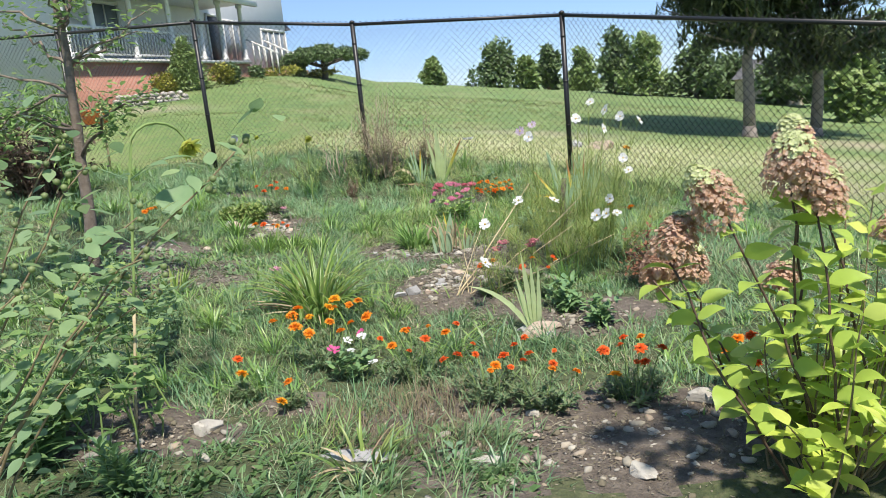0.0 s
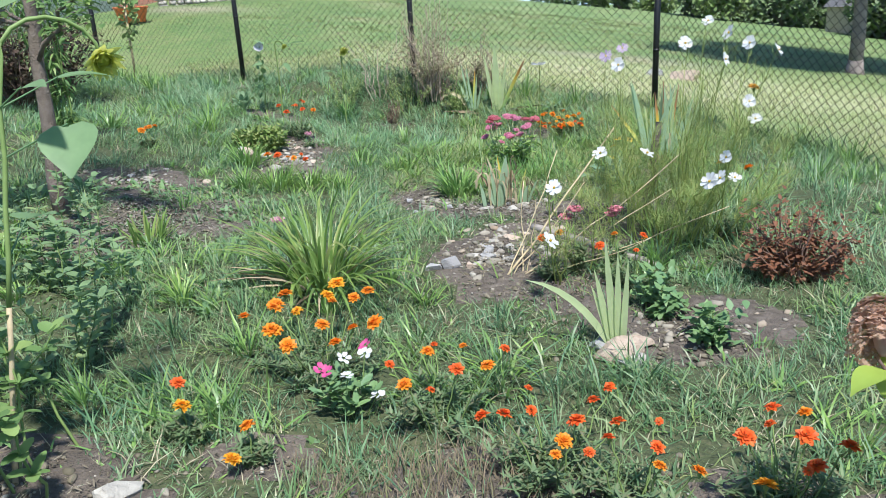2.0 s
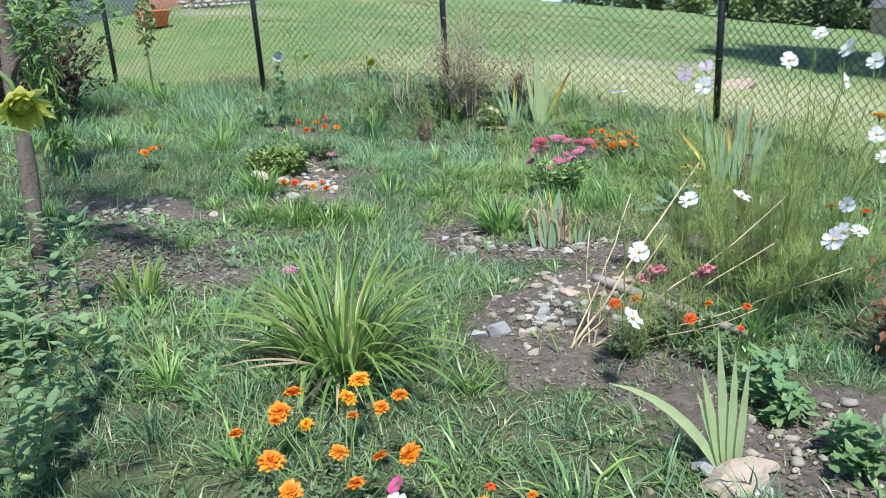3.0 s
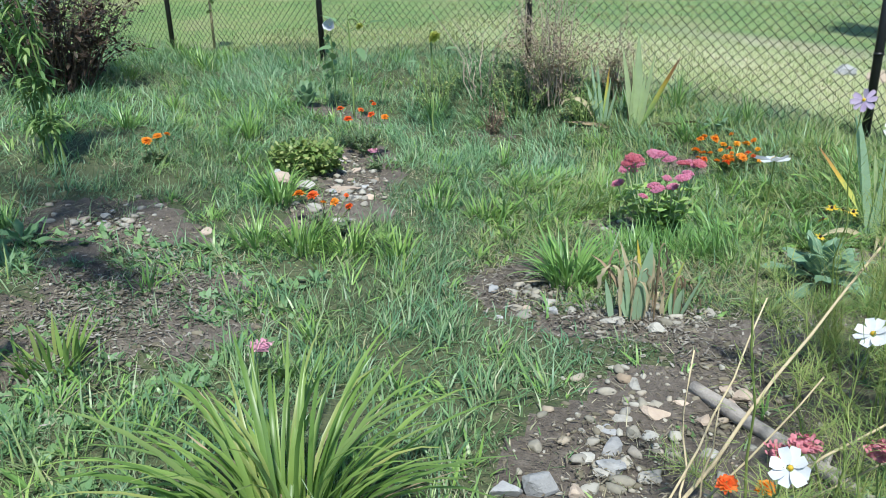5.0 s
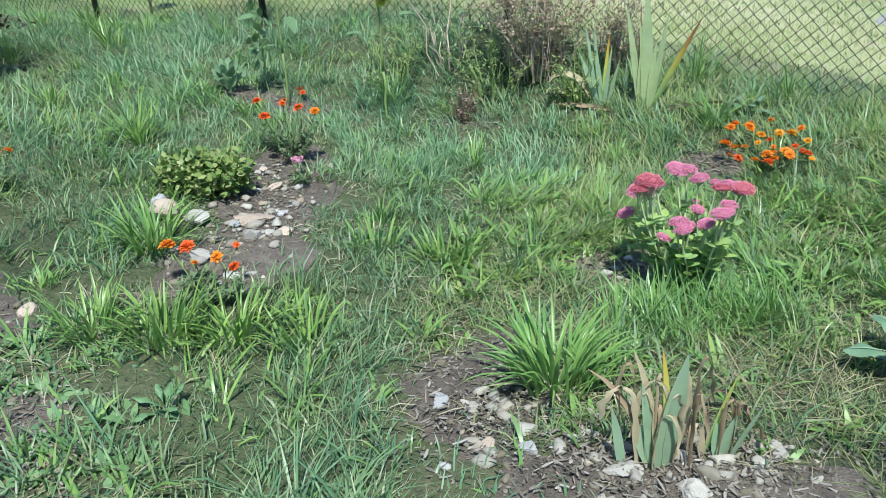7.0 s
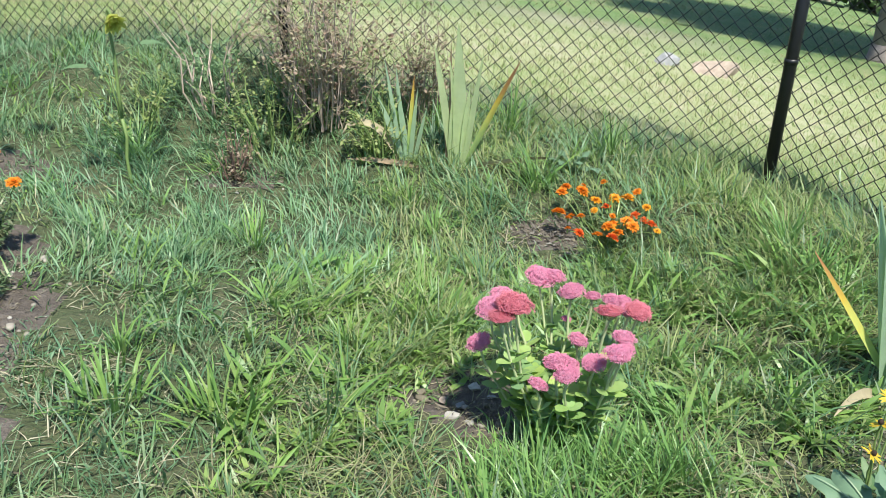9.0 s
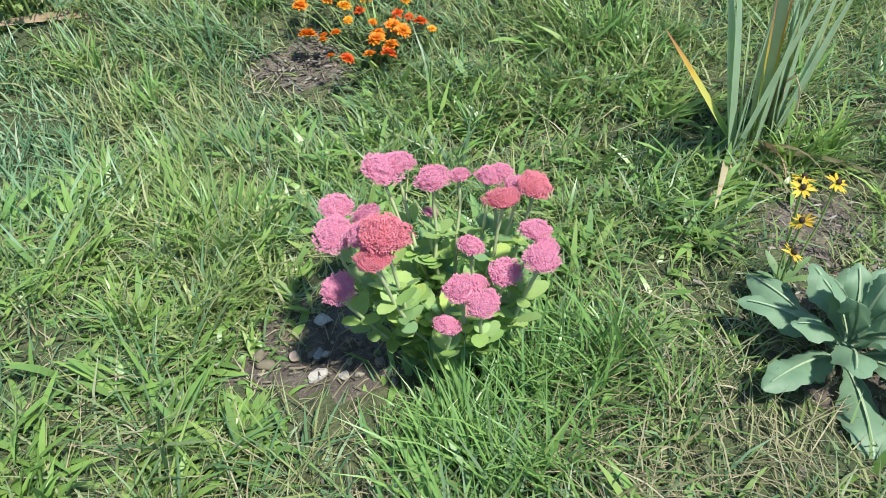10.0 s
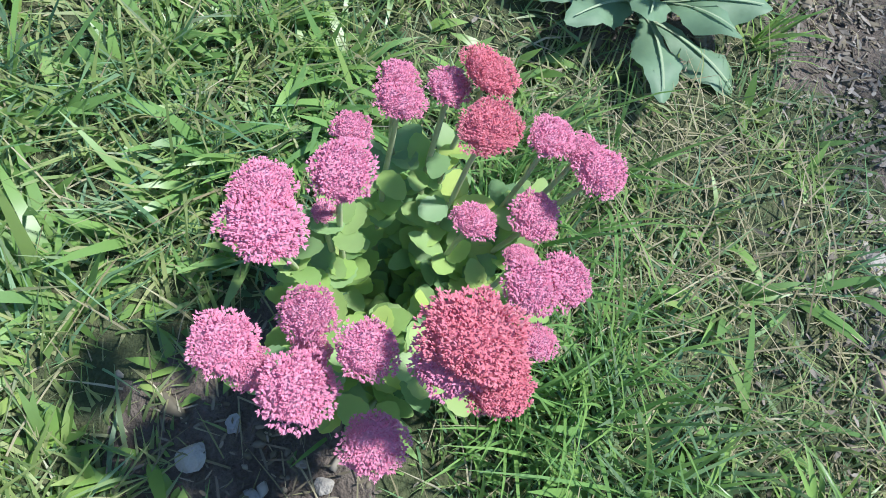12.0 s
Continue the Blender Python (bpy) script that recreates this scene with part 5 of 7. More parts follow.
def hydrangea():
    x0, y0 = 1.02, 2.3
    z0 = h(x0, y0)
    t = thing("hydrangea", x0, y0, z0 - 0.02, "panicle hydrangea with fading pink blooms and lime leaves", "shrub")
    r = np.random.default_rng(61)

    def panicle(seed, ln, w):
        q = np.random.default_rng(seed)
        n = 620
        s = q.random(n) ** 0.8
        a = q.uniform(0, 6.283, n)
        rad = w * 0.5 * (1 - s ** 2.2) ** 0.5 * q.uniform(0.7, 1.15, n)
        c = np.stack([rad * np.cos(a), rad * np.sin(a), s * ln], 1)
        rad_dir = np.stack([np.cos(a), np.sin(a), 0.5 + s], 1) + q.normal(0, 0.45, (n, 3))
        rad_dir /= np.linalg.norm(rad_dir, axis=1)[:, None]
        return c, rad_dir, s

    def florets(g, c, d, size, q):
        n = len(c)
        u = np.cross(d, [0.3, 0.2, 1.0])
        u /= np.linalg.norm(u, axis=1)[:, None]
        v = np.cross(d, u)
        for j in range(4):
            ang = j * math.pi / 2 + q.uniform(0, 0.4, n)
            e = u * np.cos(ang)[:, None] + v * np.sin(ang)[:, None]
            f = np.cross(d, e)
            w = size * q.uniform(0.8, 1.2, n)[:, None]
            lift = d * w * 0.25
            g.add(np.stack([c, c + e * w * 0.6 + f * w * 0.5 + lift, c + e * w * 1.05 + lift * q.uniform(0.2, 1.8, n)[:, None], c + e * w * 0.6 - f * w * 0.5 + lift], 1), np.arange(n * 4).reshape(-1, 4))

    # bloom: place, length, width, tilt degrees x and y
    blooms = [(0.88, 2.24, 0.8, 0.23, 0.17, 0, -30), (1.09, 2.25, 0.88, 0.21, 0.2, 8, -22), (1.15, 2.22, 0.79, 0.17, 0.15, 12, 10), (1.18, 2.27, 0.86, 0.2, 0.16, 0, 42), (1.12, 2.3, 0.93, 0.19, 0.14, -6, 8),
              (0.72, 2.28, 0.69, 0.18, 0.15, 5, -30), (0.8, 2.72, 0.5, 0.19, 0.13, 10, -62), (0.92, 2.7, 0.49, 0.16, 0.13, -20, -20), (1.24, 2.7, 0.42, 0.16, 0.14, -20, 10), (1.42, 2.3, 0.66, 0.18, 0.16, 0, 25)]
    for k, (x, y, z, ln, w, tx, ty) in enumerate(blooms):
        ln, w = ln * 0.85, w * 0.84
        c, d, s = panicle(70 + k, ln, w)
        q = np.random.default_rng(90 + k)
        low, high = Geo(), Geo()
        tipped = s > 0.66 + 0.2 * q.random(len(s)) if k not in (3, 5, 6) else s > 0.86
        florets(low, c[~tipped], d[~tipped], 0.0088, q)
        florets(high, c[tipped], d[tipped], 0.0088, q)
        low.blob((0, 0, ln * 0.42), (w * 0.22, w * 0.22, ln * 0.34), 0, 0.3, 2, k)
        m = Matrix.Translation((x - x0, y - y0, z - z0)) @ pose(0, 0, 0, tx, ty, 40 * k)
        b = part("bloom", low, HYDPINK, t, "dusty pink and tan panicle", m)
        part("bloom_tip", high, HYDGREEN, b, "pale lime tip")
        foot = np.array(((x - x0) * 0.35 + 0.2 + 0.05 * math.cos(k * 2.1), (y - y0) * 0.6 + 0.06 * math.sin(k * 2.1), 0.0))
        top = np.array((x - x0, y - y0, z - z0))
        pts = curve_pts(foot, top, 0.0, 9, 0.008, k)
        mid = np.array((math.cos(k * 2.1), math.sin(k * 2.1), 0)) * 0.05
        pts[1:-1] += mid * np.sin(np.linspace(0, math.pi, 7))[:, None]
        part("cane", Geo().tube(pts, np.linspace(0.0055, 0.0035, 9), 7), STEMDARK, t)
        for s2 in np.linspace(0.3, 0.97, 8):
            p = pts[min(8, int(s2 * 8))] + (pts[min(8, int(s2 * 8) + 1)] - pts[min(8, int(s2 * 8))]) * (s2 * 8 % 1)
            a = np.array([0, math.pi]) + s2 * 17 + k
            for e in a:
                part("leaf", Geo().strips([p], e, r.uniform(0.085, 0.125), r.uniform(0.05, 0.07), r.uniform(0.7, 1.5), r.uniform(0.5, 1.5), OVATE, 0.14, r.normal(0, 0.5)), HYDLEAF, t)
    leaves = Geo()
    for k in range(24):
        a, q = r.uniform(0, 6.283), r.uniform(0.08, 0.42)
        tip = np.array((0.3 + 1.0 * q * math.cos(a), 0.1 + 1.0 * q * math.sin(a), r.uniform(0.2, 0.9)))
        pts = curve_pts((tip[0] * 0.7, tip[1] * 0.6, 0), tip, 0.02, 7, 0.006, k + 40)
        part("shoot", Geo().tube(pts, np.linspace(0.0045, 0.002, 7), 6, False), STEMBROWN, t)
        for s2 in np.linspace(0.25, 1.0, 6):
            p = pts[min(6, int(s2 * 6))]
            b = np.array([0, math.pi]) + s2 * 13 + k
            leaves.strips(np.repeat(p[None], 2, 0), b, r.uniform(0.075, 0.12, 2), r.uniform(0.046, 0.066, 2), r.uniform(0.7, 1.6, 2), r.uniform(0.5, 1.5, 2), OVATE, 0.14, r.normal(0, 0.5, 2))
    for k in range(20):
        a = r.uniform(0, 6.283)
        tip = np.array((0.22 + 0.36 * math.cos(a), -0.02 + 0.3 * math.sin(a), r.uniform(0.1, 0.42)))
        pts = curve_pts((0.2 + 0.08 * math.cos(a), 0.08 * math.sin(a), 0), tip, 0.03, 7, 0.006, k + 140)
        part("shoot", Geo().tube(pts, np.linspace(0.004, 0.002, 7), 6, False), STEMBROWN, t)
        for s2 in (3, 4, 5, 6):
            b = np.array([0, math.pi]) + s2 * 1.6 + k
            leaves.strips(np.repeat(pts[s2][None], 2, 0), b, r.uniform(0.075, 0.12, 2), r.uniform(0.05, 0.07, 2), r.uniform(0.6, 1.4, 2), r.uniform(0.5, 1.5, 2), OVATE, 0.14, r.normal(0, 0.5, 2))
    part("lower_leaves", leaves, HYDLEAF, t)


hydrangea()


# rust-coloured shrub
def twiggy(name, x, y, w, ht, n, leafmat, label, seed, twig=TWIG, leaf=0.03, per=9, category="shrub", foot=0.35, thick=0.006):
    t = thing(name, x, y, h(x, y) - 0.02, label, category)
    r = np.random.default_rng(seed)
    base, az, ln, lean = [], [], [], []
    for k in range(n):
        a, q = r.uniform(0, 6.283), w * math.sqrt(r.random())
        tip = np.array((q * math.cos(a), q * math.sin(a), ht * r.uniform(0.3, 1.05) * (1 - 0.3 * (q / w) ** 2)))
        pts = curve_pts((tip[0] * foot, tip[1] * foot, 0), tip, 0.0, 7, 0.02 * ht, int(r.integers(1e6)))
        pts[:, 2] += 0.12 * ht * np.sin(np.linspace(0, math.pi, 7)) * (q / w)
        part("branch", Geo().tube(pts, np.linspace(thick, 0.0015, 7), 5, False), twig, t)
        for s in np.linspace(0.3, 1.0, per):
            c = pts[min(6, int(s * 6))] + r.normal(0, 0.02, 3)
            base.append(c[None] + r.normal(0, 0.012, (3, 3)))
            az.append(r.uniform(0, 6.283, 3))
            ln.append(leaf * r.uniform(0.6, 1.4, 3))
            lean.append(r.uniform(0.5, 2.0, 3))
    if per:
        part("leaves", Geo().strips(np.concatenate(base), np.concatenate(az), np.concatenate(ln), leaf * 0.6, np.concatenate(lean), 0.5, (0.3, 1.0, 0.7, 0.1), 0.2), leafmat, t)
    return t


twiggy("rust_shrub", 1.42, 4.75, 0.26, 0.4, 60, RUSTLEAF, "small rust-red withered shrub", 71)
PALESHOOT = leafy("pale_shoot_leaf", [(0.22, 0.36, 0.18), (0.3, 0.46, 0.22), (0.19, 0.33, 0.19), (0.4, 0.54, 0.24)], 0.45, 0.5, 20)
YWEED = leafy("yellow_weed_leaf", [(0.3, 0.42, 0.13), (0.42, 0.52, 0.18), (0.5, 0.54, 0.24), (0.26, 0.38, 0.14)], 0.5, 0.5, 20)
DRYSTEM = solid("pale_dry_twig", [(0.34, 0.26, 0.21), (0.5, 0.42, 0.34)], 0.9, 30, 0.4, 0.002)
DRYMIX = leafy("dry_bush_leaf", [(0.38, 0.25, 0.2), (0.45, 0.33, 0.26), (0.32, 0.38, 0.18), (0.56, 0.46, 0.35), (0.28, 0.17, 0.14), (0.28, 0.4, 0.17)], 0.35, 0.8, 20)
twiggy("dry_bush", -0.6, 9.46, 0.42, 1.2, 84, DRYMIX, "tangled reddish-brown dried bush against the fence", 72, DRYSTEM, leaf=0.026, per=15, foot=0.45, thick=0.004)
twiggy("dry_bush", -0.12, 9.5, 0.26, 0.75, 34, DRYMIX, "smaller tangle of dried stems at the fence", 172, DRYSTEM, leaf=0.026, per=12, foot=0.4, thick=0.003)
twiggy("rose_bush", -1.2, 9.5, 0.4, 1.05, 12, PALESHOOT, "sparse green rose bush against the fence", 73, DRYSTEM, leaf=0.03, per=9, foot=0.15)
twiggy("tall_weed", -0.85, 9.25, 0.36, 0.55, 20, YWEED, "pale green tall weeds at the fence foot", 173, STEMGREEN, 0.026, 8, "plant")
twiggy("tall_weed", -1.55, 9.35, 0.3, 0.5, 12, YWEED, "pale green tall weeds at the fence foot", 174, STEMGREEN, 0.026, 8, "plant")
twiggy("tall_weed", -0.3, 9.15, 0.22, 0.38, 20, YWEED, "fine pale stalks before the dry bush", 175, STEMGREEN, 0.025, 6, "plant")
twiggy("purple_bush", -4.3, 8.35, 0.72, 1.15, 150, PURPLELEAF, "dark burgundy bush in the long grass", 74, leaf=0.05, per=10)
twiggy("dry_plant", -1.0, 9.02, 0.14, 0.28, 26, DRYMIX, "small dried seed plant", 75, leaf=0.02, per=5)
twiggy("leafy_weed", 0.86, 4.1, 0.1, 0.2, 10, WEED, "upright leafy weed in the bed", 76, STEMGREEN, 0.05, 6, "plant")
twiggy("leafy_weed", 0.72, 4.42, 0.12, 0.2, 14, WEED, "grey-green leafy weed behind the iris", 77, STEMGREEN, 0.05, 6, "plant")


def leaf_spike(x, y, ht, ln, w, label, seed):
    t = thing("leafy_weed", x, y, h(x, y) - 0.02, label, "plant")
    r = np.random.default_rng(seed)
    for k in range(3):
        tip = (0.05 * (k - 1) + r.normal(0, 0.02), r.normal(0, 0.03), ht * (1 - 0.18 * k))
        pts = curve_pts((0.03 * (k - 1), 0, 0), tip, 0, 12, 0.002, k)
        part("stem", Geo().tube(pts, np.linspace(0.005, 0.002, 12), 5, False), STEMGREEN, t)
        lv = Geo()
        m = 40
        s = np.linspace(0.1, 1, m)
        a = np.arange(m) * 2.4
        lv.strips(np.stack([np.interp(s, np.linspace(0, 1, 12), pts[:, j]) for j in range(3)], 1), a, ln * (1.15 - 0.6 * s) * r.uniform(0.85, 1.15, m), w * (1.1 - 0.5 * s), 1.15 - 0.75 * s ** 2, 0.5, (0.35, 0.8, 1.0, 0.85, 0.5, 0.05), 0.25, r.normal(0, 0.2, m))
        part("leaves", lv, WEED, t, "narrow dark green leaves in a spiral")


leaf_spike(-1.62, 2.75, 0.42, 0.12, 0.03, "tall dark leafy weed spike near the stake", 78)
leaf_spike(-1.2, 2.55, 0.24, 0.09, 0.026, "short leafy weed in the grass", 79)


# feathery cosmos with white flowers
def flower_mesh(mat, n, ln, w, seed, tilt=1.3, prof=(0.3, 0.8, 1.0, 0.8)):
    g = Geo()
    petal_ring(g, n, 0.006, ln, w, tilt, 0.0, np.random.default_rng(seed), prof, 0.15)
    me = g.mesh("flower")
    me.materials.append(mat)
    return me


COSMOS = flower_mesh(WHITE, 8, 0.031, 0.023, 1)
COSMOSLILAC = flower_mesh(LILAC, 8, 0.03, 0.018, 2)
DAISY = flower_mesh(YELLOW, 12, 0.022, 0.0075, 3, 1.5, (0.6, 1.0, 0.8, 0.2))
CENTRE = Geo().blob((0, 0, 0.004), (0.006, 0.006, 0.005), 0, 0.1, 1, 1).mesh("centre")
CENTRE.materials.append(YELLOW)
DARKCENTRE = Geo().blob((0, 0, 0.006), (0.008, 0.008, 0.008), 0, 0.1, 1, 1).mesh("centre")
DARKCENTRE.materials.append(EYE_DARK)


def cosmos(x0, y0, flowers, stems, w, ht, label, seed, mesh=COSMOS, threads=1500, face=(15, 70)):
    z0 = h(x0, y0)
    t = thing("cosmos", x0, y0, z0 - 0.02, label, "flower")
    r = np.random.default_rng(seed)
    g = Geo()
    ends = [np.array((x - x0, y - y0, z - z0)) for x, y, z in flowers]
    for k in range(stems):
        a, q = r.uniform(0, 6.283), w * math.sqrt(r.random())
        ends.append(np.array((q * math.cos(a), q * math.sin(a), ht * r.uniform(0.4, 1.0) * (1.05 - 0.45 * q / w))))
    base = []
    for k, e in enumerate(ends):
        pts = curve_pts((e[0] * 0.45 + r.normal(0, 0.05), e[1] * 0.45 + r.normal(0, 0.05), 0), e, 0.0, 8, 0.012, seed + k)
        pts[:, 2] += 0.08 * np.sin(np.linspace(0, math.pi, 8)) * np.linalg.norm(e[:2])
        part("stem", Geo().tube(pts, np.linspace(0.0042, 0.0014, 8), 5, False), FEATHER, t)
        for s in r.uniform(0.25, 0.95, threads // len(ends)):
            i = int(s * 7)
            base.append(pts[i] + (pts[i + 1] - pts[i]) * (s * 7 - i))
        if k < len(flowers):
            f = part("flower", mesh, None, t, m=Matrix.Translation(e) @ pose(0, 0, 0, r.uniform(*face), 0, r.uniform(-70, 70)) @ Matrix.Scale(r.uniform(0.85, 1.15), 4))
            part("centre", CENTRE, None, f)
    base = np.array(base)
    n = len(base)
    leaves = Geo()
    a = r.uniform(0, 6.283, n)
    leaves.strips(base, a, r.uniform(0.05, 0.14, n), 0.0018, r.uniform(0.2, 1.8, n), r.uniform(-0.5, 0.8, n), (1, 1, 0.8, 0.3))
    for j in range(3):
        mid = base + np.stack([np.cos(a), np.sin(a), np.full(n, 0.5)], 1) * r.uniform(0.01, 0.07, n)[:, None]
        leaves.strips(mid, a + r.normal(0, 0.9, n), r.uniform(0.025, 0.07, n), 0.0018, r.uniform(0.3, 1.6, n), 0.2, (1, 1, 0.4))
    part("feathery_leaves", leaves, FEATHER, t)


cosmos(1.0, 5.45, [(1.3, 5.2, 0.66), (1.02, 4.8, 0.36), (1.17, 5.08, 0.41), (1.12, 4.98, 0.33), (1.2, 5.02, 0.32), (1.24, 5.4, 0.98), (1.33, 5.35, 0.93), (1.2, 5.3, 0.86), (1.16, 5.5, 1.04), (0.72, 5.6, 0.83),
                   (1.42, 5.2, 0.9), (1.06, 5.55, 0.93), (0.83, 5.3, 0.4), (1.32, 5.15, 0.58)], 48, 0.72, 1.0, "tall feathery cosmos with white flowers", 81, threads=4200)
cosmos(0.42, 5.05, [(0.29, 4.5, 0.43), (0.27, 4.48, 0.2), (0.55, 5.0, 0.47)], 6, 0.3, 0.5, "leaning yellowish cosmos with few white flowers", 82, threads=300)
cosmos(0.42, 4.92, [(0.25, 4.79, 0.92)], 3, 0.2, 0.6, "single tall white cosmos leaning over the path", 84, threads=160, face=(-20, -5))
cosmos(0.75, 5.9, [(0.69, 5.86, 0.86), (0.78, 5.84, 0.9)], 5, 0.15, 0.6, "cosmos with lilac flowers", 83, COSMOSLILAC, 350)

# dead stalks, canes and stakes
canes = thing("dry_stalks", 0.06, 4.86, h(0.06, 4.86), "leaning bundle of dry yellow stalks", "stalks")
for k, (dx, dy, dz, rad) in enumerate([(0.62, 0.62, 0.62, 0.0065), (0.3, 0.35, 0.55, 0.004), (0.42, 0.2, 0.42, 0.004), (0.85, 0.25, 0.36, 0.004), (0.95, 0.4, 0.52, 0.0045), (0.12, 0.3, 0.42, 0.004), (0.18, 0.12, 0.36, 0.0035), (0.7, -0.1, 0.22, 0.0035), (1.1, 0.1, 0.3, 0.0035)]):
    part("stalk", Geo().tube(curve_pts((0.02 * k, 0.01 * k, -0.02), (dx, dy, dz), -0.02, 8, 0.006, k), np.linspace(rad, rad * 0.55, 8), 6), CANE, canes)
post = thing("garden_stake", 0.95, 5.75, h(0.95, 5.75) - 0.03, "rough dark wooden stake behind the cosmos", "stake")
part("stake", Geo().tube(curve_pts((-0.03, 0, 0), (0.03, 0.02, 0.62), 0, 7, 0.006, 3), np.linspace(0.026, 0.02, 7), 8), BARK, post)


def log(x0, y0, x1, y1, rad, label, seed, z=None):
    zz = h((x0 + x1) / 2, (y0 + y1) / 2) + rad * 0.7
    t = thing("log", (x0 + x1) / 2, (y0 + y1) / 2, zz, label, "log")
    d = np.array((x1 - x0, y1 - y0, 0)) / 2
    pts = curve_pts(-d, d, 0.01, 22, rad * 0.1, seed)
    g = Geo().tube(pts, rad * (1 + 0.1 * np.random.default_rng(seed).normal(0, 1, 22)) * np.linspace(1.1, 0.8, 22), 14)
    g.v[0] = g.v[0] * (1 + 0 * g.v[0]) + 0.14 * rad * np.array([[noise.noise(Vector(p) * 90), noise.noise(Vector(p) * 90 + Vector((5, 0, 0))), noise.noise(Vector(p) * 60 + Vector((0, 9, 0)))] for p in g.v[0]])
    part("branch", g, DRIFT, t)
    part("knot", Geo().tube(np.stack([pts[12], pts[12] + (0.02, 0.03, rad * 1.6)]), [rad * 0.45, rad * 0.3], 7), DRIFT, t)


log(0.25, 5.66, 0.82, 4.94, 0.024, "grey weathered log lying on the soil", 5)


# yarrow and lone pink flowers
def umbel(x, y, ht, w, mat, label, seed, name="yarrow", stems=3):
    t = thing(name, x, y, h(x, y), label, "flower")
    r = np.random.default_rng(seed)
    g = Geo()
    for k in range(stems):
        tip = np.array((r.normal(0, 0.03), r.normal(0, 0.03), ht * r.uniform(0.85, 1.0))) if k else np.array((0, 0, ht))
        g.tube(curve_pts((0, 0, -0.01), tip, 0, 6, 0.003, k), 0.0022, 5, False)
        hd = Geo()
        n = 60
        a, q = r.uniform(0, 6.283, n), w * np.sqrt(r.random(n))
        c = np.stack([q * np.cos(a), q * np.sin(a), 0.012 * (1 - (q / w) ** 2)], 1)
        hd.strips(c, r.uniform(0, 6.283, n), 0.011, 0.009, r.uniform(0.2, 1.5, n), 0.3, (0.5, 1.0, 0.5))
        hd.blob((0, 0, -0.003), (w * 0.85, w * 0.85, 0.008), 0, 0.1, 1, k)
        part("flower_head", hd, mat, t, m=Matrix.Translation(tip))
    part("stems", g, STEMGREEN, t)
    part("leaves", ferny_geo(12, 0.06, ht * 0.5, r, 0.04), FERNY, t)


YARROW = leafy("yarrow_flower", [(0.6, 0.16, 0.24), (0.68, 0.25, 0.32), (0.55, 0.12, 0.18)], 0.2, 0.6, 60)
umbel(0.42, 4.9, 0.33, 0.04, YARROW, "pink yarrow by the log", 1, stems=2)
umbel(0.62, 4.95, 0.31, 0.036, YARROW, "pink yarrow beside the log", 2, stems=2)
umbel(-1.185, 5.35, 0.073 - h(-1.185, 5.35), 0.042, PINK, "single round pink flower in the grass", 3, "pink_flower", 1)
umbel(-1.58, 7.82, 0.12, 0.035, PINK, "low pink carnation on the stones", 4, "pink_flower", 1)


def vinca():
    t = thing("vinca", -0.46, 3.56, h(-0.46, 3.56), "low vinca with white and magenta flowers", "flower")
    r = np.random.default_rng(5)
    leaves = Geo()
    for k in range(34):
        a, q = r.uniform(0, 6.283), 0.1 * math.sqrt(r.random())
        leaf_rosette(leaves, (q * math.cos(a), q * math.sin(a), r.uniform(0.03, 0.13)), 3, 0.05, 0.024, 0.9, 0.5, r, OVAL, 0.25)
    part("leaves", leaves, WEED, t, "glossy dark leaves")
    for k, (x, y, z, mat) in enumerate([(-0.02, 0.04, 0.19, WHITE), (0.05, 0.05, 0.2, WHITE), (0.0, -0.03, 0.16, WHITE), (-0.07, 0, 0.16, MAGENTA), (-0.1, 0.02, 0.16, MAGENTA), (0.04, 0.12, 0.2, MAGENTA), (0.1, -0.05, 0.1, WHITE)]):
        part("stem", Geo().tube([(x * 0.5, y * 0.5, 0), (x, y, z)], 0.002, 5, False), STEMGREEN, t)
        part("flower", flower_mesh(mat, 5, 0.019, 0.021, k, 1.25, (0.3, 0.9, 1.0, 0.7)), None, t, m=Matrix.Translation((x, y, z)) @ pose(0, 0, 0, r.uniform(0, 40), 0, r.uniform(-60, 60)))


vinca()


# mullein rosettes with broad felted leaves
PALERIB = leafy("pale_midrib", [(0.3, 0.42, 0.26), (0.36, 0.46, 0.3)], 0.1, 0.7, 30)


def broad_leaf(foot, az, ln, w, lean, bend, r, prof, across=7):
    """A broad leaf with a sunken midrib, a wavy surface and a toothed edge."""
    rows = len(prof)
    c, s = math.cos(az), math.sin(az)
    side = np.array((-s, c, 0))
    p, v = np.array(foot, float), []
    ph = r.uniform(0, 6.283, 3)
    for k in range(rows):
        u = k / (rows - 1)
        th = lean + bend * u ** 1.5
        d = np.array((math.sin(th) * c, math.sin(th) * s, math.cos(th)))
        if k:
            p = p + d * ln / (rows - 1)
        up = np.cross(d, side)
        for j in range(across):
            q = 2 * j / (across - 1) - 1
            edge = 1 + (0.07 * (1 if k % 2 else -1) if abs(q) > 0.9 and 1 < k < rows - 1 else 0)
            lift = (0.16 * q * q + 0.17 * abs(q) * math.sin(11 * u + ph[0 if q < 0 else 1])) * w * prof[k]
            v.append(p + side * q * edge * w * 0.5 * prof[k] - up * lift)
    i, j = np.meshgrid(np.arange(rows - 1), np.arange(across - 1), indexing="ij")
    f = np.stack([i * across + j, i * across + j + 1, (i + 1) * across + j + 1, (i + 1) * across + j], -1).reshape(-1, 4)
    return Geo().add(v, f)


BLADE = (0.16, 0.2, 0.26, 0.36, 0.5, 0.64, 0.78, 0.88, 0.96, 1.0, 1.0, 0.96, 0.88, 0.76, 0.6, 0.4, 0.1)


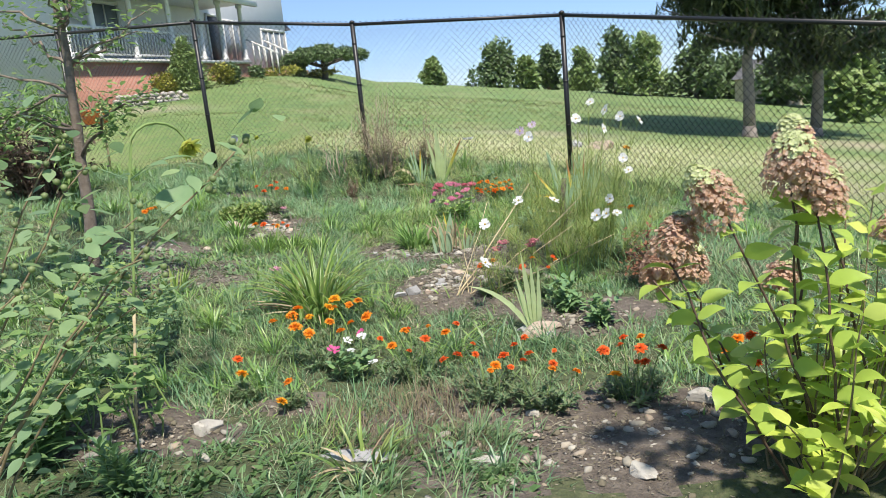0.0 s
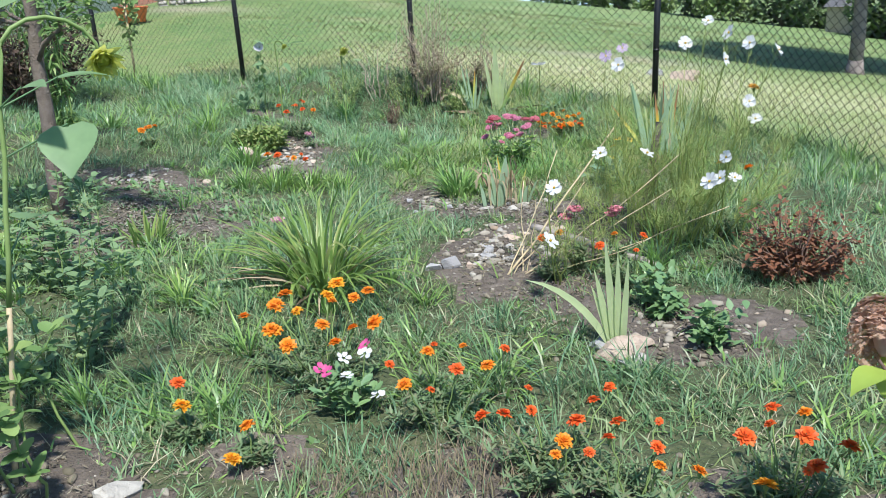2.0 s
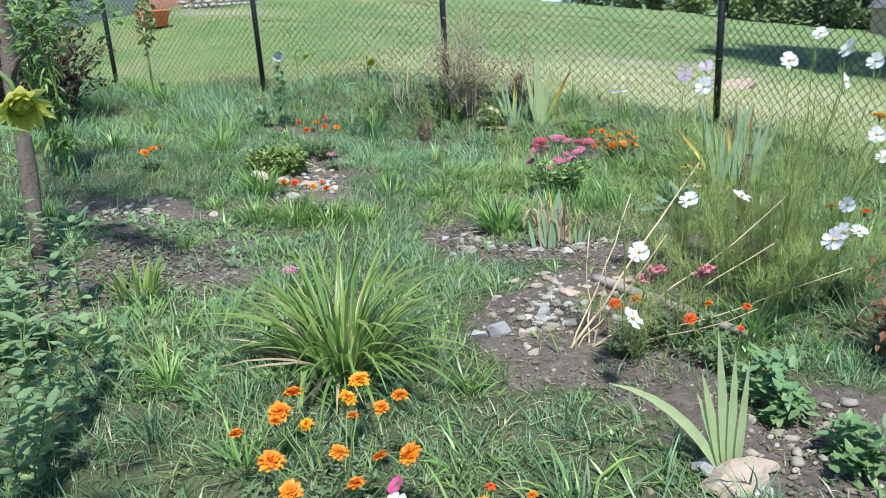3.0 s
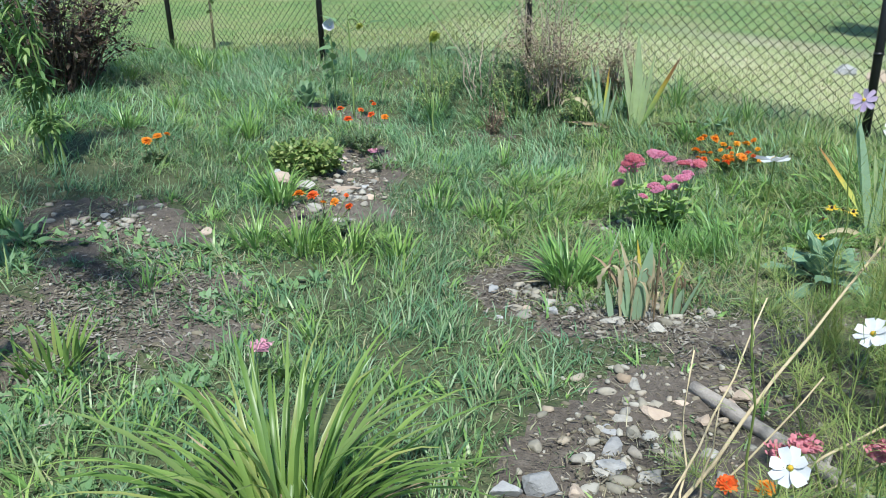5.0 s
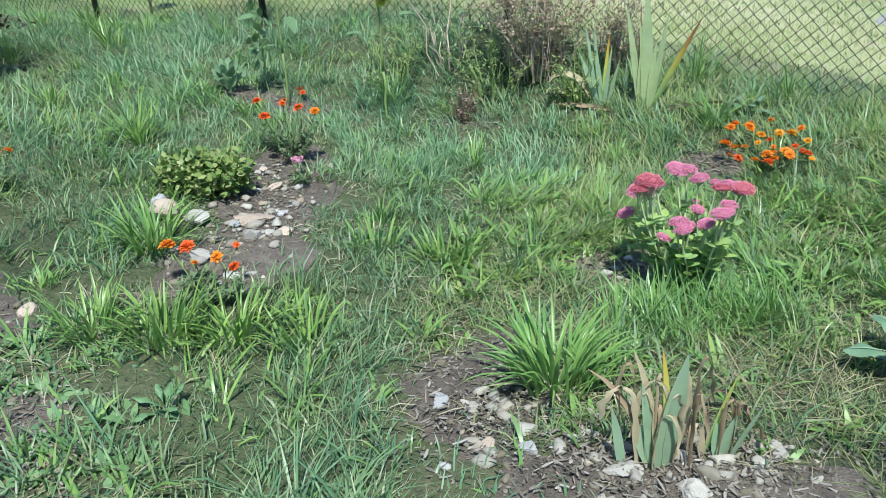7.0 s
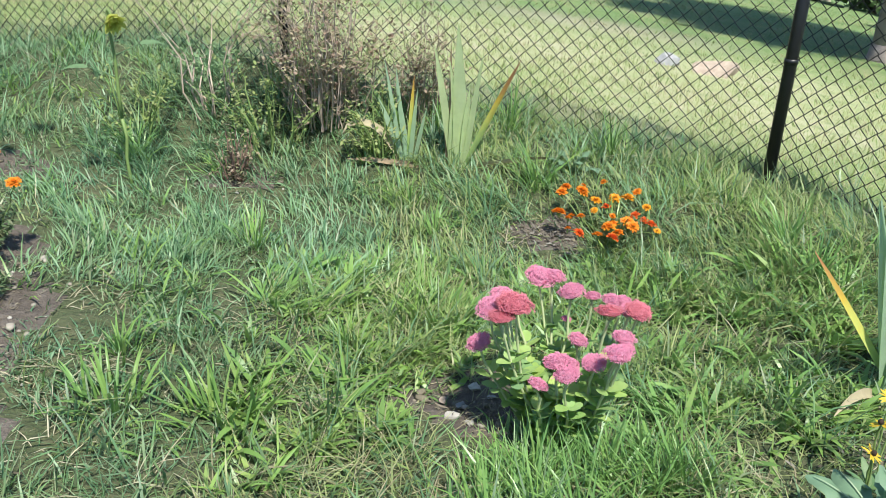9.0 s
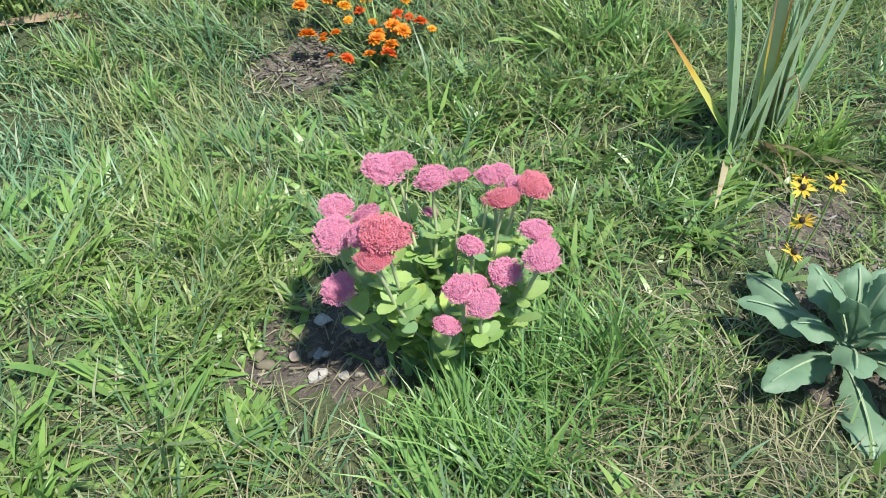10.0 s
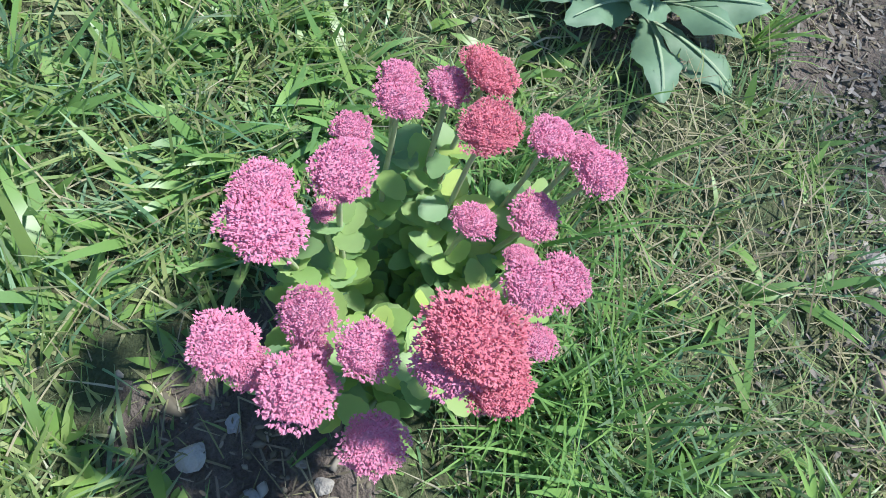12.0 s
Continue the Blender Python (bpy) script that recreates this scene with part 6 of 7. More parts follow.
def rosette(x, y, n, ln, w, mat, label, seed, lean=(0.5, 1.45), name="mullein", crown=0.03):
    t = thing(name, x, y, h(x, y), label, "plant")
    r = np.random.default_rng(seed)
    for k in range(n):
        s = k / n
        a = k * 2.39996
        foot = [(0.01 * math.cos(a), 0.01 * math.sin(a), crown * (1 - s))]
        size, tilt, curl = ln * (0.55 + 0.45 * s) * r.uniform(0.85, 1.15), lean[0] + (lean[1] - lean[0]) * s + r.normal(0, 0.08), r.uniform(0.4, 0.9)
        leaf = part("leaf", broad_leaf(foot[0], a, size, w * (0.6 + 0.4 * s), tilt, curl, r, BLADE), mat, t)
        if name == "mullein":
            rib = Geo().strips([(foot[0][0], foot[0][1], foot[0][2] + 0.003)], a, size * 0.92, 0.007, tilt, curl * 0.92, (1.0, 0.95, 0.9, 0.85, 0.8, 0.75, 0.7, 0.65, 0.6, 0.55, 0.45, 0.3), 0, 0.0, 1.5)
            part("midrib", rib, PALERIB, leaf, "pale midrib")
    return t


rosette(0.87, 6.71, 22, 0.265, 0.095, FOXLEAF, "broad toothed grey-green leaf rosette", 1, (0.12, 1.3), crown=0.1)
rosette(-2.62, 5.95, 10, 0.2, 0.06, WEED, "leafy green rosette in the weeds", 2, (0.4, 1.3), "weed_rosette")
rosette(-1.3, 6.1, 8, 0.1, 0.028, WEED, "broad-leaved weed in the grass", 3, (0.5, 1.2), "weed_rosette")
rosette(0.62, 9.0, 7, 0.17, 0.07, FOXLEAF, "grey-green leaf rosette near the fence", 4)
rosette(0.0, 2.72, 9, 0.07, 0.025, FOXLEAF, "tiny grey-green rosette on bare soil", 5, (1.0, 1.45), "weed_rosette")
rosette(-2.5, 8.95, 12, 0.22, 0.08, PALESHOOT, "young sunflower seedlings with round leaves", 6, (0.0, 0.6), "seedling", 0.1)


# rudbeckia at the iris clump
sx, sy = 0.93, 6.93
t = thing("black_eyed_susan", sx, sy, h(sx, sy), "black-eyed susan with yellow flowers", "flower")
for k, (x, y, z) in enumerate([(0.893, 6.908, 0.115), (0.935, 6.955, 0.157), (0.889, 6.903, 0.03), (1.02, 6.93, 0.15), (0.99, 6.99, 0.14)]):
    x, y, z = x - sx, y - sy, z - h(sx, sy)
    part("stem", Geo().tube(curve_pts((x * 0.3, y * 0.3, 0), (x, y, z), 0, 6, 0.003, k), 0.0025, 5, False), STEMGREEN, t)
    f = part("flower", DAISY, None, t, m=Matrix.Translation((x, y, z)) @ pose(0, 0, 0, 20 * (k % 3 - 1), -20, 50 * k))
    part("centre", DARKCENTRE, None, f, "dark brown cone")
g = Geo()
leaf_rosette(g, (0, 0, 0.02), 7, 0.09, 0.022, 0.7, 0.6, np.random.default_rng(3), OVAL)
part("leaves", g, WEED, t)


# sunflowers
def sunflower(x, y, ht, headpos, leaves, label, seed, size=0.06, stakes=()):
    t = thing("sunflower", x, y, h(x, y) - 0.02, label, "flower")
    r = np.random.default_rng(seed)
    top = np.array((headpos[0], headpos[1], ht))
    pts = curve_pts((0, 0, 0), top, 0, 10, 0.0025, seed)
    bend = np.array((headpos[2], headpos[3], 0))
    u = np.linspace(0.12, 1, 8)[:, None]
    over = top + bend * (1 - np.cos(math.pi * u)) / 2 + np.array((0, 0, 1.0)) * (0.42 * np.linalg.norm(bend) * np.sin(math.pi * u) - 0.03 * u)
    pts = np.concatenate([pts, over])
    rads = np.linspace(0.008, 0.005, len(pts))
    part("stem", Geo().tube(pts[4:], rads[4:], 8), STEMGREEN, t)
    part("stem_base", Geo().tube(pts[:5], rads[:5], 8), CANE if ht > 1 else STEMGREEN, t, "woody tan lower stem" if ht > 1 else "")
    hd = Geo()
    for n, tilt, ln in ((16, 1.2, 0.95), (14, 0.8, 0.8), (12, 0.4, 0.55)):
        petal_ring(hd, n, size * 0.25, size * ln, size * 0.42, tilt, 0.0, r, (0.7, 1.0, 0.7, 0.1), -0.5)
    hd.blob((0, 0, -0.005), (size * 0.55, size * 0.55, size * 0.35), 0, 0.1, 2, seed)
    part("flower_head", hd, LIME, t, "nodding half-open yellow-green head", Matrix.Translation(pts[-1]) @ pose(0, 0, 0, 40, 130, 0))
    for k, (s, az, ln, w, lean, bnd, *face) in enumerate(leaves):
        p = pts[min(9, int(s * 9))]
        a = radians(az)
        stalk = np.array((math.cos(a), math.sin(a), 0.45)) * ln * 1.1
        lf = Geo().tube(np.stack([p, p + stalk]), [0.003, 0.002], 5, False)
        lf.strips([p + stalk], radians(face[0]) if face else a, ln, w, lean, bnd, (0.5, 0.92, 1.04, 1.0, 0.88, 0.7, 0.48, 0.25, 0.04), 0.2, r.normal(0, 0.2))
        part("leaf", lf, SUNLEAF, t, "large heart-shaped leaf" if k == 0 else "")


sunflower(-1.36, 3.1, 1.2, (0.12, 0.2, 0.18, 0.18), [(0.8, 8, 0.165, 0.15, 2.2, 0.6, -70), (0.7, 150, 0.16, 0.14, 2.2, 0.5, -100), (0.93, 170, 0.14, 0.11, 1.4, 0.5), (0.6, 100, 0.15, 0.12, 1.4, 0.8), (0.97, 330, 0.12, 0.07, 1.3, 0.5), (0.45, 220, 0.14, 0.11, 1.4, 0.8), (0.9, 30, 0.14, 0.07, 1.3, 0.7)], "tall sunflower with a nodding lime-yellow head", 1, 0.055)
sunflower(-2.1, 8.95, 0.75, (0.0, 0.0, 0.08, 0.0), [(0.75, 200, 0.13, 0.11, 1.4, 0.9), (0.95, 10, 0.15, 0.12, 1.3, 0.6), (0.7, 320, 0.12, 0.07, 2.2, 0.6), (0.98, 150, 0.16, 0.12, 1.1, 0.5)], "small sunflower with drooping yellowed leaves", 2, 0.03)
sunflower(-1.44, 8.86, 0.8, (0.0, 0.0, 0.03, -0.04), [(0.7, 200, 0.1, 0.07, 1.3, 0.7), (0.85, 20, 0.1, 0.07, 1.3, 0.7)], "sunflower with a drooping green-yellow head", 3, 0.05)
mallow = thing("mallow", -2.3, 9.1, h(-2.3, 9.1), "slim mallow with a pale lilac bloom", "flower")
part("stem", Geo().tube(curve_pts((0, 0, 0), (0, -0.02, 0.66), 0, 8, 0.008, 2), 0.004, 6, False), STEMGREEN, mallow)
part("flower", flower_mesh(LILACWHITE, 5, 0.045, 0.05, 4, 1.0, (0.3, 0.9, 1.0, 0.8)), None, mallow, m=Matrix.Translation((0, -0.03, 0.66)) @ pose(0, 0, 0, 70, 0, 0))
part("leaves", leaf_cloud(40, [((0, 0, 0.35), (0.1, 0.1, 0.25))], 0.06, seed=7), WEED, mallow)


# young fruit tree with berry clusters at the left of the path
def fruit_tree():
    x0, y0 = -2.52, 5.5
    t = thing("fruit_tree", x0, y0, h(x0, y0) - 0.03, "young fruit tree with a grey trunk and arching branches", "tree")
    r = np.random.default_rng(91)
    trunk = curve_pts((0, 0, 0), (0.1, 0.05, 2.2), 0, 11, 0.012, 2)
    part("trunk", Geo().tube(trunk, np.linspace(0.048, 0.02, 11), 10), BARK, t, "grey-brown trunk")
    base, az, ln, lean = [], [], [], []
    ends = [(0.75, -0.4, 1.25, 0.12), (-0.6, -0.5, 1.1, 0.15), (-0.3, -0.8, 0.95, 0.1), (0.5, 0.2, 1.75, 0.0), (-0.45, 0.3, 1.9, 0.0), (0.2, -0.3, 2.0, 0.0), (-0.7, -0.1, 1.6, 0.05), (-0.4, -0.9, 1.15, 0.1), (0.6, 0.4, 1.9, 0), (0.15, 0.3, 2.2, 0), (-0.2, 0.2, 2.3, 0), (0.4, -0.1, 2.2, 0), (-0.6, 0.1, 2.1, 0)]
    for k, (dx, dy, dz, sag) in enumerate(ends):
        p0 = trunk[min(10, max(3, int(dz / 0.25)))] if dz > 1.3 else trunk[4 + k % 3]
        pts = curve_pts(p0, (dx, dy, dz), sag, 8, 0.02, k)
        part("branch", Geo().tube(pts, np.linspace(0.014, 0.004, 8), 6), BARK, t)
        m = 14 if dz < 1.3 else 4
        for s in np.linspace(0.3, 1.0, m):
            i = min(6, int(s * 7))
            c = pts[i] + (pts[i + 1] - pts[i]) * min(1, s * 7 - i)
            base.append(c[None] + r.normal(0, 0.07, (13, 3)))
            az.append(r.uniform(0, 6.283, 13))
            ln.append(r.uniform(0.04, 0.08, 13))
            lean.append(r.uniform(0.8, 2.0, 13))
        if dz < 1.3:
            for j in range(12):
                part("berry", BERRY, None, t, m=Matrix.Translation(pts[-1 - j % 3] + r.normal(0, 0.035, 3)))
    part("leaves", Geo().strips(np.concatenate(base), np.concatenate(az), np.concatenate(ln), 0.034, np.concatenate(lean), 0.6, (0.2, 0.8, 1.0, 0.7, 0.1), 0.25, 0.2), VINELEAF, t)


FRUIT = solid("unripe_berry", [(0.1, 0.14, 0.05), (0.16, 0.2, 0.08)], 0.5, 40, 0.1)
BERRY = Geo().blob((0, 0, 0), (0.012, 0.012, 0.013), 0, 0.1, 1, 3).mesh("berry")
BERRY.materials.append(FRUIT)
fruit_tree()
# leafy shoots beside the tall sunflower
shoots = thing("leafy_shoots", -1.5, 2.95, h(-1.5, 2.95) - 0.03, "loose leafy shoots at the foot of the sunflower", "plant")
lv = Geo()
rr = np.random.default_rng(6)
for k in range(20):
    x, y = rr.normal(-0.05, 0.26), rr.normal(0.0, 0.2)
    tip = (x + rr.normal(0, 0.1), y + rr.normal(0, 0.1), rr.uniform(0.3, 0.8))
    pts = curve_pts((x, y, 0), tip, 0.03, 7, 0.01, k)
    part("shoot", Geo().tube(pts, np.linspace(0.005, 0.002, 7), 5, False), STEMGREEN, shoots)
    for s in range(2, 7):
        leaf_rosette(lv, pts[s], 4, 0.058, 0.036, 1.1, 0.6, rr, OVAL, 0.2)
part("leaves", lv, VINELEAF, shoots)


def soft_shoots(x, y, n, spread, ht, label, seed):
    t = thing("leafy_shoots", x, y, h(x, y) - 0.03, label, "plant")
    r = np.random.default_rng(seed)
    lv = Geo()
    for k in range(n):
        a, b = r.normal(0, spread, 2)
        pts = curve_pts((a, b, 0), (a + r.normal(0, 0.08), b + r.normal(0, 0.08), ht * r.uniform(0.55, 1.1)), 0.02, 9, 0.006, seed + k)
        part("shoot", Geo().tube(pts, np.linspace(0.004, 0.0016, 9), 5, False), STEMGREEN, t)
        for s in range(1, 9):
            leaf_rosette(lv, pts[s], 3, 0.06, 0.03, 1.0, 0.6, r, OVAL, 0.2)
    part("leaves", lv, PALESHOOT, t)


soft_shoots(-1.62, 3.85, 9, 0.16, 0.5, "pale leafy shoots at the edge of the bed", 301)
soft_shoots(-1.85, 4.4, 8, 0.2, 0.45, "pale leafy shoots beside the stony soil", 321)
soft_shoots(-2.35, 4.9, 10, 0.25, 0.5, "loose pale shoots below the fruit tree", 341)


# arching bush with seed capsules in the left foreground
def capsule_bush():
    x0, y0 = -1.4, 1.75
    z0 = h(x0, y0) - 0.03
    t = thing("seed_capsule_bush", x0, y0, z0, "arching bush with dark green leaves and round seed capsules", "shrub")
    r = np.random.default_rng(33)
    lv = Geo()
    ends = [(-0.39, 1.85, 1.17), (-0.72, 1.95, 1.0), (-0.62, 1.75, 0.95), (-0.8, 1.9, 1.14), (-0.95, 2.1, 1.22), (-1.1, 1.9, 1.3), (-0.9, 1.7, 0.9), (-1.2, 2.2, 1.05), (-1.6, 1.9, 1.2), (-1.3, 1.6, 1.0), (-0.75, 2.05, 0.78)]
    for k, e in enumerate(ends):
        tip = np.array(e) - (x0, y0, z0)
        pts = curve_pts((0.03 * (k % 3), 0.02 * k - 0.1, 0), tip, 0.16, 10, 0.008, k)
        part("branch", Geo().tube(pts, np.linspace(0.005, 0.002, 10), 6), STEMBROWN, t)
        for s in range(4, 10):
            m = 6
            lv.strips(pts[s][None] + r.normal(0, 0.045, (m, 3)), r.uniform(0, 6.283, m), r.uniform(0.035, 0.075, m), 0.034, r.uniform(0.7, 2.0, m), 0.5, (0.25, 0.9, 1.0, 0.6, 0.08), 0.2, 0.2)
        for j in range(13):
            part("seed_capsule", BERRY, None, t, m=Matrix.Translation(pts[9 - j % 4] + r.normal(0, 0.02, 3)) @ Matrix.Scale(0.75, 4))
    part("leaves", lv, PALESHOOT, t)


capsule_bush()
wil = thing("willow_shoot", -3.25, 6.9, h(-3.25, 6.9), "willow-like shoot with long hanging leaves", "shrub")
g, lv = Geo(), Geo()
for k in range(8):
    tip = (rr.uniform(-0.25, 0.3), rr.uniform(-0.3, 0.2), rr.uniform(0.9, 1.5))
    pts = curve_pts((0.02 * k, 0, 0), tip, 0.12, 8, 0.01, k)
    part("stem", Geo().tube(pts, np.linspace(0.008, 0.002, 8), 5, False), STEMGREEN, wil)
    for s in range(1, 8):
        a = rr.uniform(0, 6.283, 12)
        lv.strips(pts[s][None] + rr.normal(0, 0.03, (12, 3)), a, rr.uniform(0.07, 0.13, 12), 0.02, rr.uniform(1.2, 2.4, 12), 0.6, (0.4, 1.0, 0.9, 0.6, 0.05), 0.2)
part("leaves", lv, VINELEAF, wil)
lam = thing("groundcover_mound", -1.93, 7.55, h(-1.93, 7.55), "low mound of small variegated leaves", "plant")
part("leaves", leaf_cloud(1700, [((0, 0, 0.07), (0.22, 0.17, 0.11)), ((-0.1, 0.03, 0.08), (0.14, 0.13, 0.1)), ((0.1, 0.02, 0.09), (0.14, 0.13, 0.1))], 0.03, 0.75, 8), leafy("variegated_leaf", [(0.1, 0.2, 0.05), (0.16, 0.28, 0.06), (0.28, 0.38, 0.1), (0.42, 0.46, 0.18)], 0.35, 0.5, 40), lam)
for k, (x, y, w) in enumerate([(-1.05, 2.95, 0.5), (-2.3, 4.35, 0.4), (-3.2, 5.2, 0.6), (-2.7, 3.6, 0.55)]):
    twiggy("yellow_daisy_plant" if k == 2 else "leafy_weed", x - 0.6, y, w * 0.5, 0.45, 18, WEED, "loose leafy weeds below the fruit tree", 100 + k, STEMGREEN, 0.06, 7, "plant")


# ---- stones ----
def stone(x, y, size, mat, label, seed, lift=0.3, turn=0.0, rough=0.35, level=3):
    v, f = SPHERE[level]
    r = np.random.default_rng(seed + 500)
    w = v * (1 + rough * np.array([noise.noise(Vector(p) * 1.7 + Vector((seed * 3.1, seed, 0))) for p in v]))[:, None]
    for k in range(9):
        n = r.normal(0, 1, 3)
        n /= np.linalg.norm(n)
        w -= np.maximum(0, w @ n - r.uniform(0.42, 0.8))[:, None] * n * 0.96
    w *= (1 + 0.05 * np.array([noise.noise(Vector(p) * 6 + Vector((seed, 0, seed))) for p in v]))[:, None]
    c, s = math.cos(turn), math.sin(turn)
    g = Geo().add((w * np.asarray(size) * 1.15) @ np.array([[c, s, 0], [-s, c, 0], [0, 0, 1]]), f)
    ob = part("stone", g, mat, smooth=False)
    ob.matrix_world = Matrix.Translation((x, y, h(x, y) + size[2] * lift))
    return tagged(ob, label, "stone", "stones in the garden")


stone(-1.04, 3.06, (0.075, 0.045, 0.05), STONE, "flat pale wedge-shaped stone", 1, 0.2, 0.6, 0.5)
stone(-0.38, 2.75, (0.15, 0.05, 0.018), STONEGREY, "long flat grey stone sunk in the grass", 2, 0.3, -0.1)
stone(0.12, 2.62, (0.06, 0.035, 0.02), STONE, "small flat pale stone on soil", 3, 0.4)
stone(0.65, 2.45, (0.04, 0.055, 0.02), STONE, "angular pale stone on bare soil", 4, 0.4, 0.5)
stone(0.5, 3.98, (0.085, 0.06, 0.055), STONETAN, "rounded grey stone at the iris foot", 5, 0.4, 0.2)
stone(0.43, 4.07, (0.035, 0.035, 0.028), STONEGREY, "rounded stone at the iris foot", 6)
stone(0.57, 4.07, (0.06, 0.045, 0.035), STONETAN, "tan stone at the iris foot", 7)
stone(0.56, 3.94, (0.035, 0.03, 0.025), STONE, "small stone at the iris foot", 8)
stone(0.5, 3.9, (0.035, 0.025, 0.02), STONE, "small stone at the iris foot", 9)
stone(-1.96, 7.24, (0.065, 0.055, 0.055), STONETAN, "round tan stone by the gravel", 10)
stone(-1.82, 7.25, (0.07, 0.05, 0.04), STONE, "white angular stone by the gravel", 11)
stone(-2.02, 7.3, (0.04, 0.04, 0.04), STONEGREY, "small grey stone by the gravel", 12)
stone(-1.62, 7.35, (0.09, 0.07, 0.02), STONETAN, "flat tan stone in the gravel", 13)
stone(-1.55, 7.2, (0.05, 0.04, 0.025), STONE, "pale stone in the gravel", 14)
stone(-1.65, 6.95, (0.05, 0.035, 0.025), STONE, "pale stone by the marigold", 15)
stone(0.15, 6.1, (0.055, 0.035, 0.024), STONE, "flat white stone before the irises", 16)
stone(-0.29, 6.19, (0.035, 0.03, 0.022), STONEGREY, "bluish grey stone before the irises", 17)
stone(-0.3, 6.27, (0.035, 0.025, 0.02), STONE, "white pebble before the irises", 18)
stone(0.36, 6.3, (0.04, 0.03, 0.02), STONE, "white pebble beside the irises", 19)
stone(-0.2, 5.03, (0.065, 0.045, 0.04), STONEGREY, "rounded grey stone at the bed's edge", 20)
stone(-0.3, 5.0, (0.045, 0.035, 0.03), STONEGREY, "rounded grey stone at the bed's edge", 21)
stone(-0.1, 5.03, (0.03, 0.026, 0.02), STONETAN, "tan stone at the bed's edge", 22)
stone(0.12, 5.47, (0.045, 0.032, 0.025), STONETAN, "reddish stone at the bed's edge", 23)
stone(0.01, 5.42, (0.035, 0.03, 0.022), STONE, "pale stone at the bed's edge", 24)
stone(-0.01, 5.27, (0.04, 0.03, 0.025), STONEGREY, "grey stone in the bed", 25)
stone(-0.02, 5.18, (0.042, 0.032, 0.025), STONEGREY, "grey stone in the bed", 33)
stone(-0.06, 5.36, (0.022, 0.018, 0.014), STONE, "pale pebble in the bed", 34)
stone(0.2, 5.56, (0.03, 0.02, 0.02), STONETAN, "tan stone in the bed", 35)
stone(-0.02, 6.15, (0.05, 0.03, 0.02), STONE, "flat pale stone before the irises", 36)
stone(0.35, 3.0, (0.035, 0.025, 0.015), STONE, "pale flat stone on bare soil", 37, 0.4)
stone(-0.02, 7.45, (0.024, 0.018, 0.01), STONE, "pale flat stone on bare soil by the sedum", 26, 0.4)
stone(-0.07, 7.36, (0.018, 0.01, 0.008), STONEGREY, "grey chip on bare soil by the sedum", 38, 0.4, 0.8)
stone(0.03, 7.4, (0.014, 0.011, 0.007), STONEGREY, "small grey chip by the sedum", 39, 0.4, 0.3)
stone(-0.05, 7.27, (0.013, 0.011, 0.008), STONE, "small pale pebble by the sedum", 40, 0.4)
stone(-0.12, 7.38, (0.016, 0.012, 0.008), STONETAN, "small tan pebble by the sedum", 41, 0.4)
stone(-0.1, 7.3, (0.024, 0.018, 0.012), STONE, "pale pebble on bare soil by the sedum", 27, 0.4)
stone(1.05, 2.98, (0.06, 0.045, 0.035), STONE, "pale stone behind the hydrangea", 28)
stone(-1.45, 2.98, (0.05, 0.04, 0.015), STONE, "flat stone near the stake", 29)
stone(-1.85, 2.75, (0.14, 0.08, 0.04), STONE, "large flat stone in the grass", 30)
stone(2.6, 12.2, (0.22, 0.14, 0.12), STONETAN, "pale stone on the lawn beyond the fence", 31)
stone(2.25, 12.4, (0.12, 0.1, 0.08), STONEGREY, "dark stone on the lawn beyond the fence", 32)


# broken pale stones strewn over the stony strips: centre, reach, how many
rs = np.random.default_rng(640)
for k, (cx, cy, rx, ry, many) in enumerate([(-1.58, 7.35, 0.16, 0.3, 16), (-1.72, 7.9, 0.12, 0.2, 8), (-1.5, 6.85, 0.14, 0.16, 6), (-0.42, 6.4, 0.15, 0.22, 8), (0.25, 6.15, 0.35, 0.12, 7), (-2.5, 6.35, 0.28, 0.14, 9), (0.1, 5.2, 0.16, 0.28, 9), (0.35, 5.6, 0.2, 0.2, 7), (0.6, 2.75, 0.4, 0.2, 6)]):
    for j in range(many):
        w = 0.011 + 0.026 * rs.random() ** 1.6
        tone = rs.integers(0, 4)
        stone(cx + rx * rs.normal(0, 0.6), cy + ry * rs.normal(0, 0.6), (w * rs.uniform(1.0, 1.5), w, w * rs.uniform(0.35, 0.7)), (STONE, STONE, STONEGREY, STONETAN)[tone], ("broken pale stone", "flat pale stone", "broken grey stone", "broken tan stone")[tone] + " on bare ground", 700 + 40 * k + j, 0.12, rs.uniform(0, 3.1), 0.4, 2)


def angular(r, size, level=1):
    """A small broken stone or clod: a ball cut by a few flat faces."""
    v, f = SPHERE[level]
    w = v * (1 + 0.25 * r.normal(0, 0.5, len(v)))[:, None]
    for k in range(4):
        n = r.normal(0, 1, 3)
        n /= np.linalg.norm(n)
        w = w - np.maximum(0, w @ n - r.uniform(0.45, 0.8))[:, None] * n
    a = r.uniform(0, 6.283)
    c, s = math.cos(a), math.sin(a)
    return (w * size) @ np.array([[c, s, 0], [-s, c, 0], [0, 0, 1]]), f


CHIPS = [angular(np.random.default_rng(900 + k), np.array((1.25, 0.85, 0.6)), 2 if k < 6 else 1) for k in range(18)]


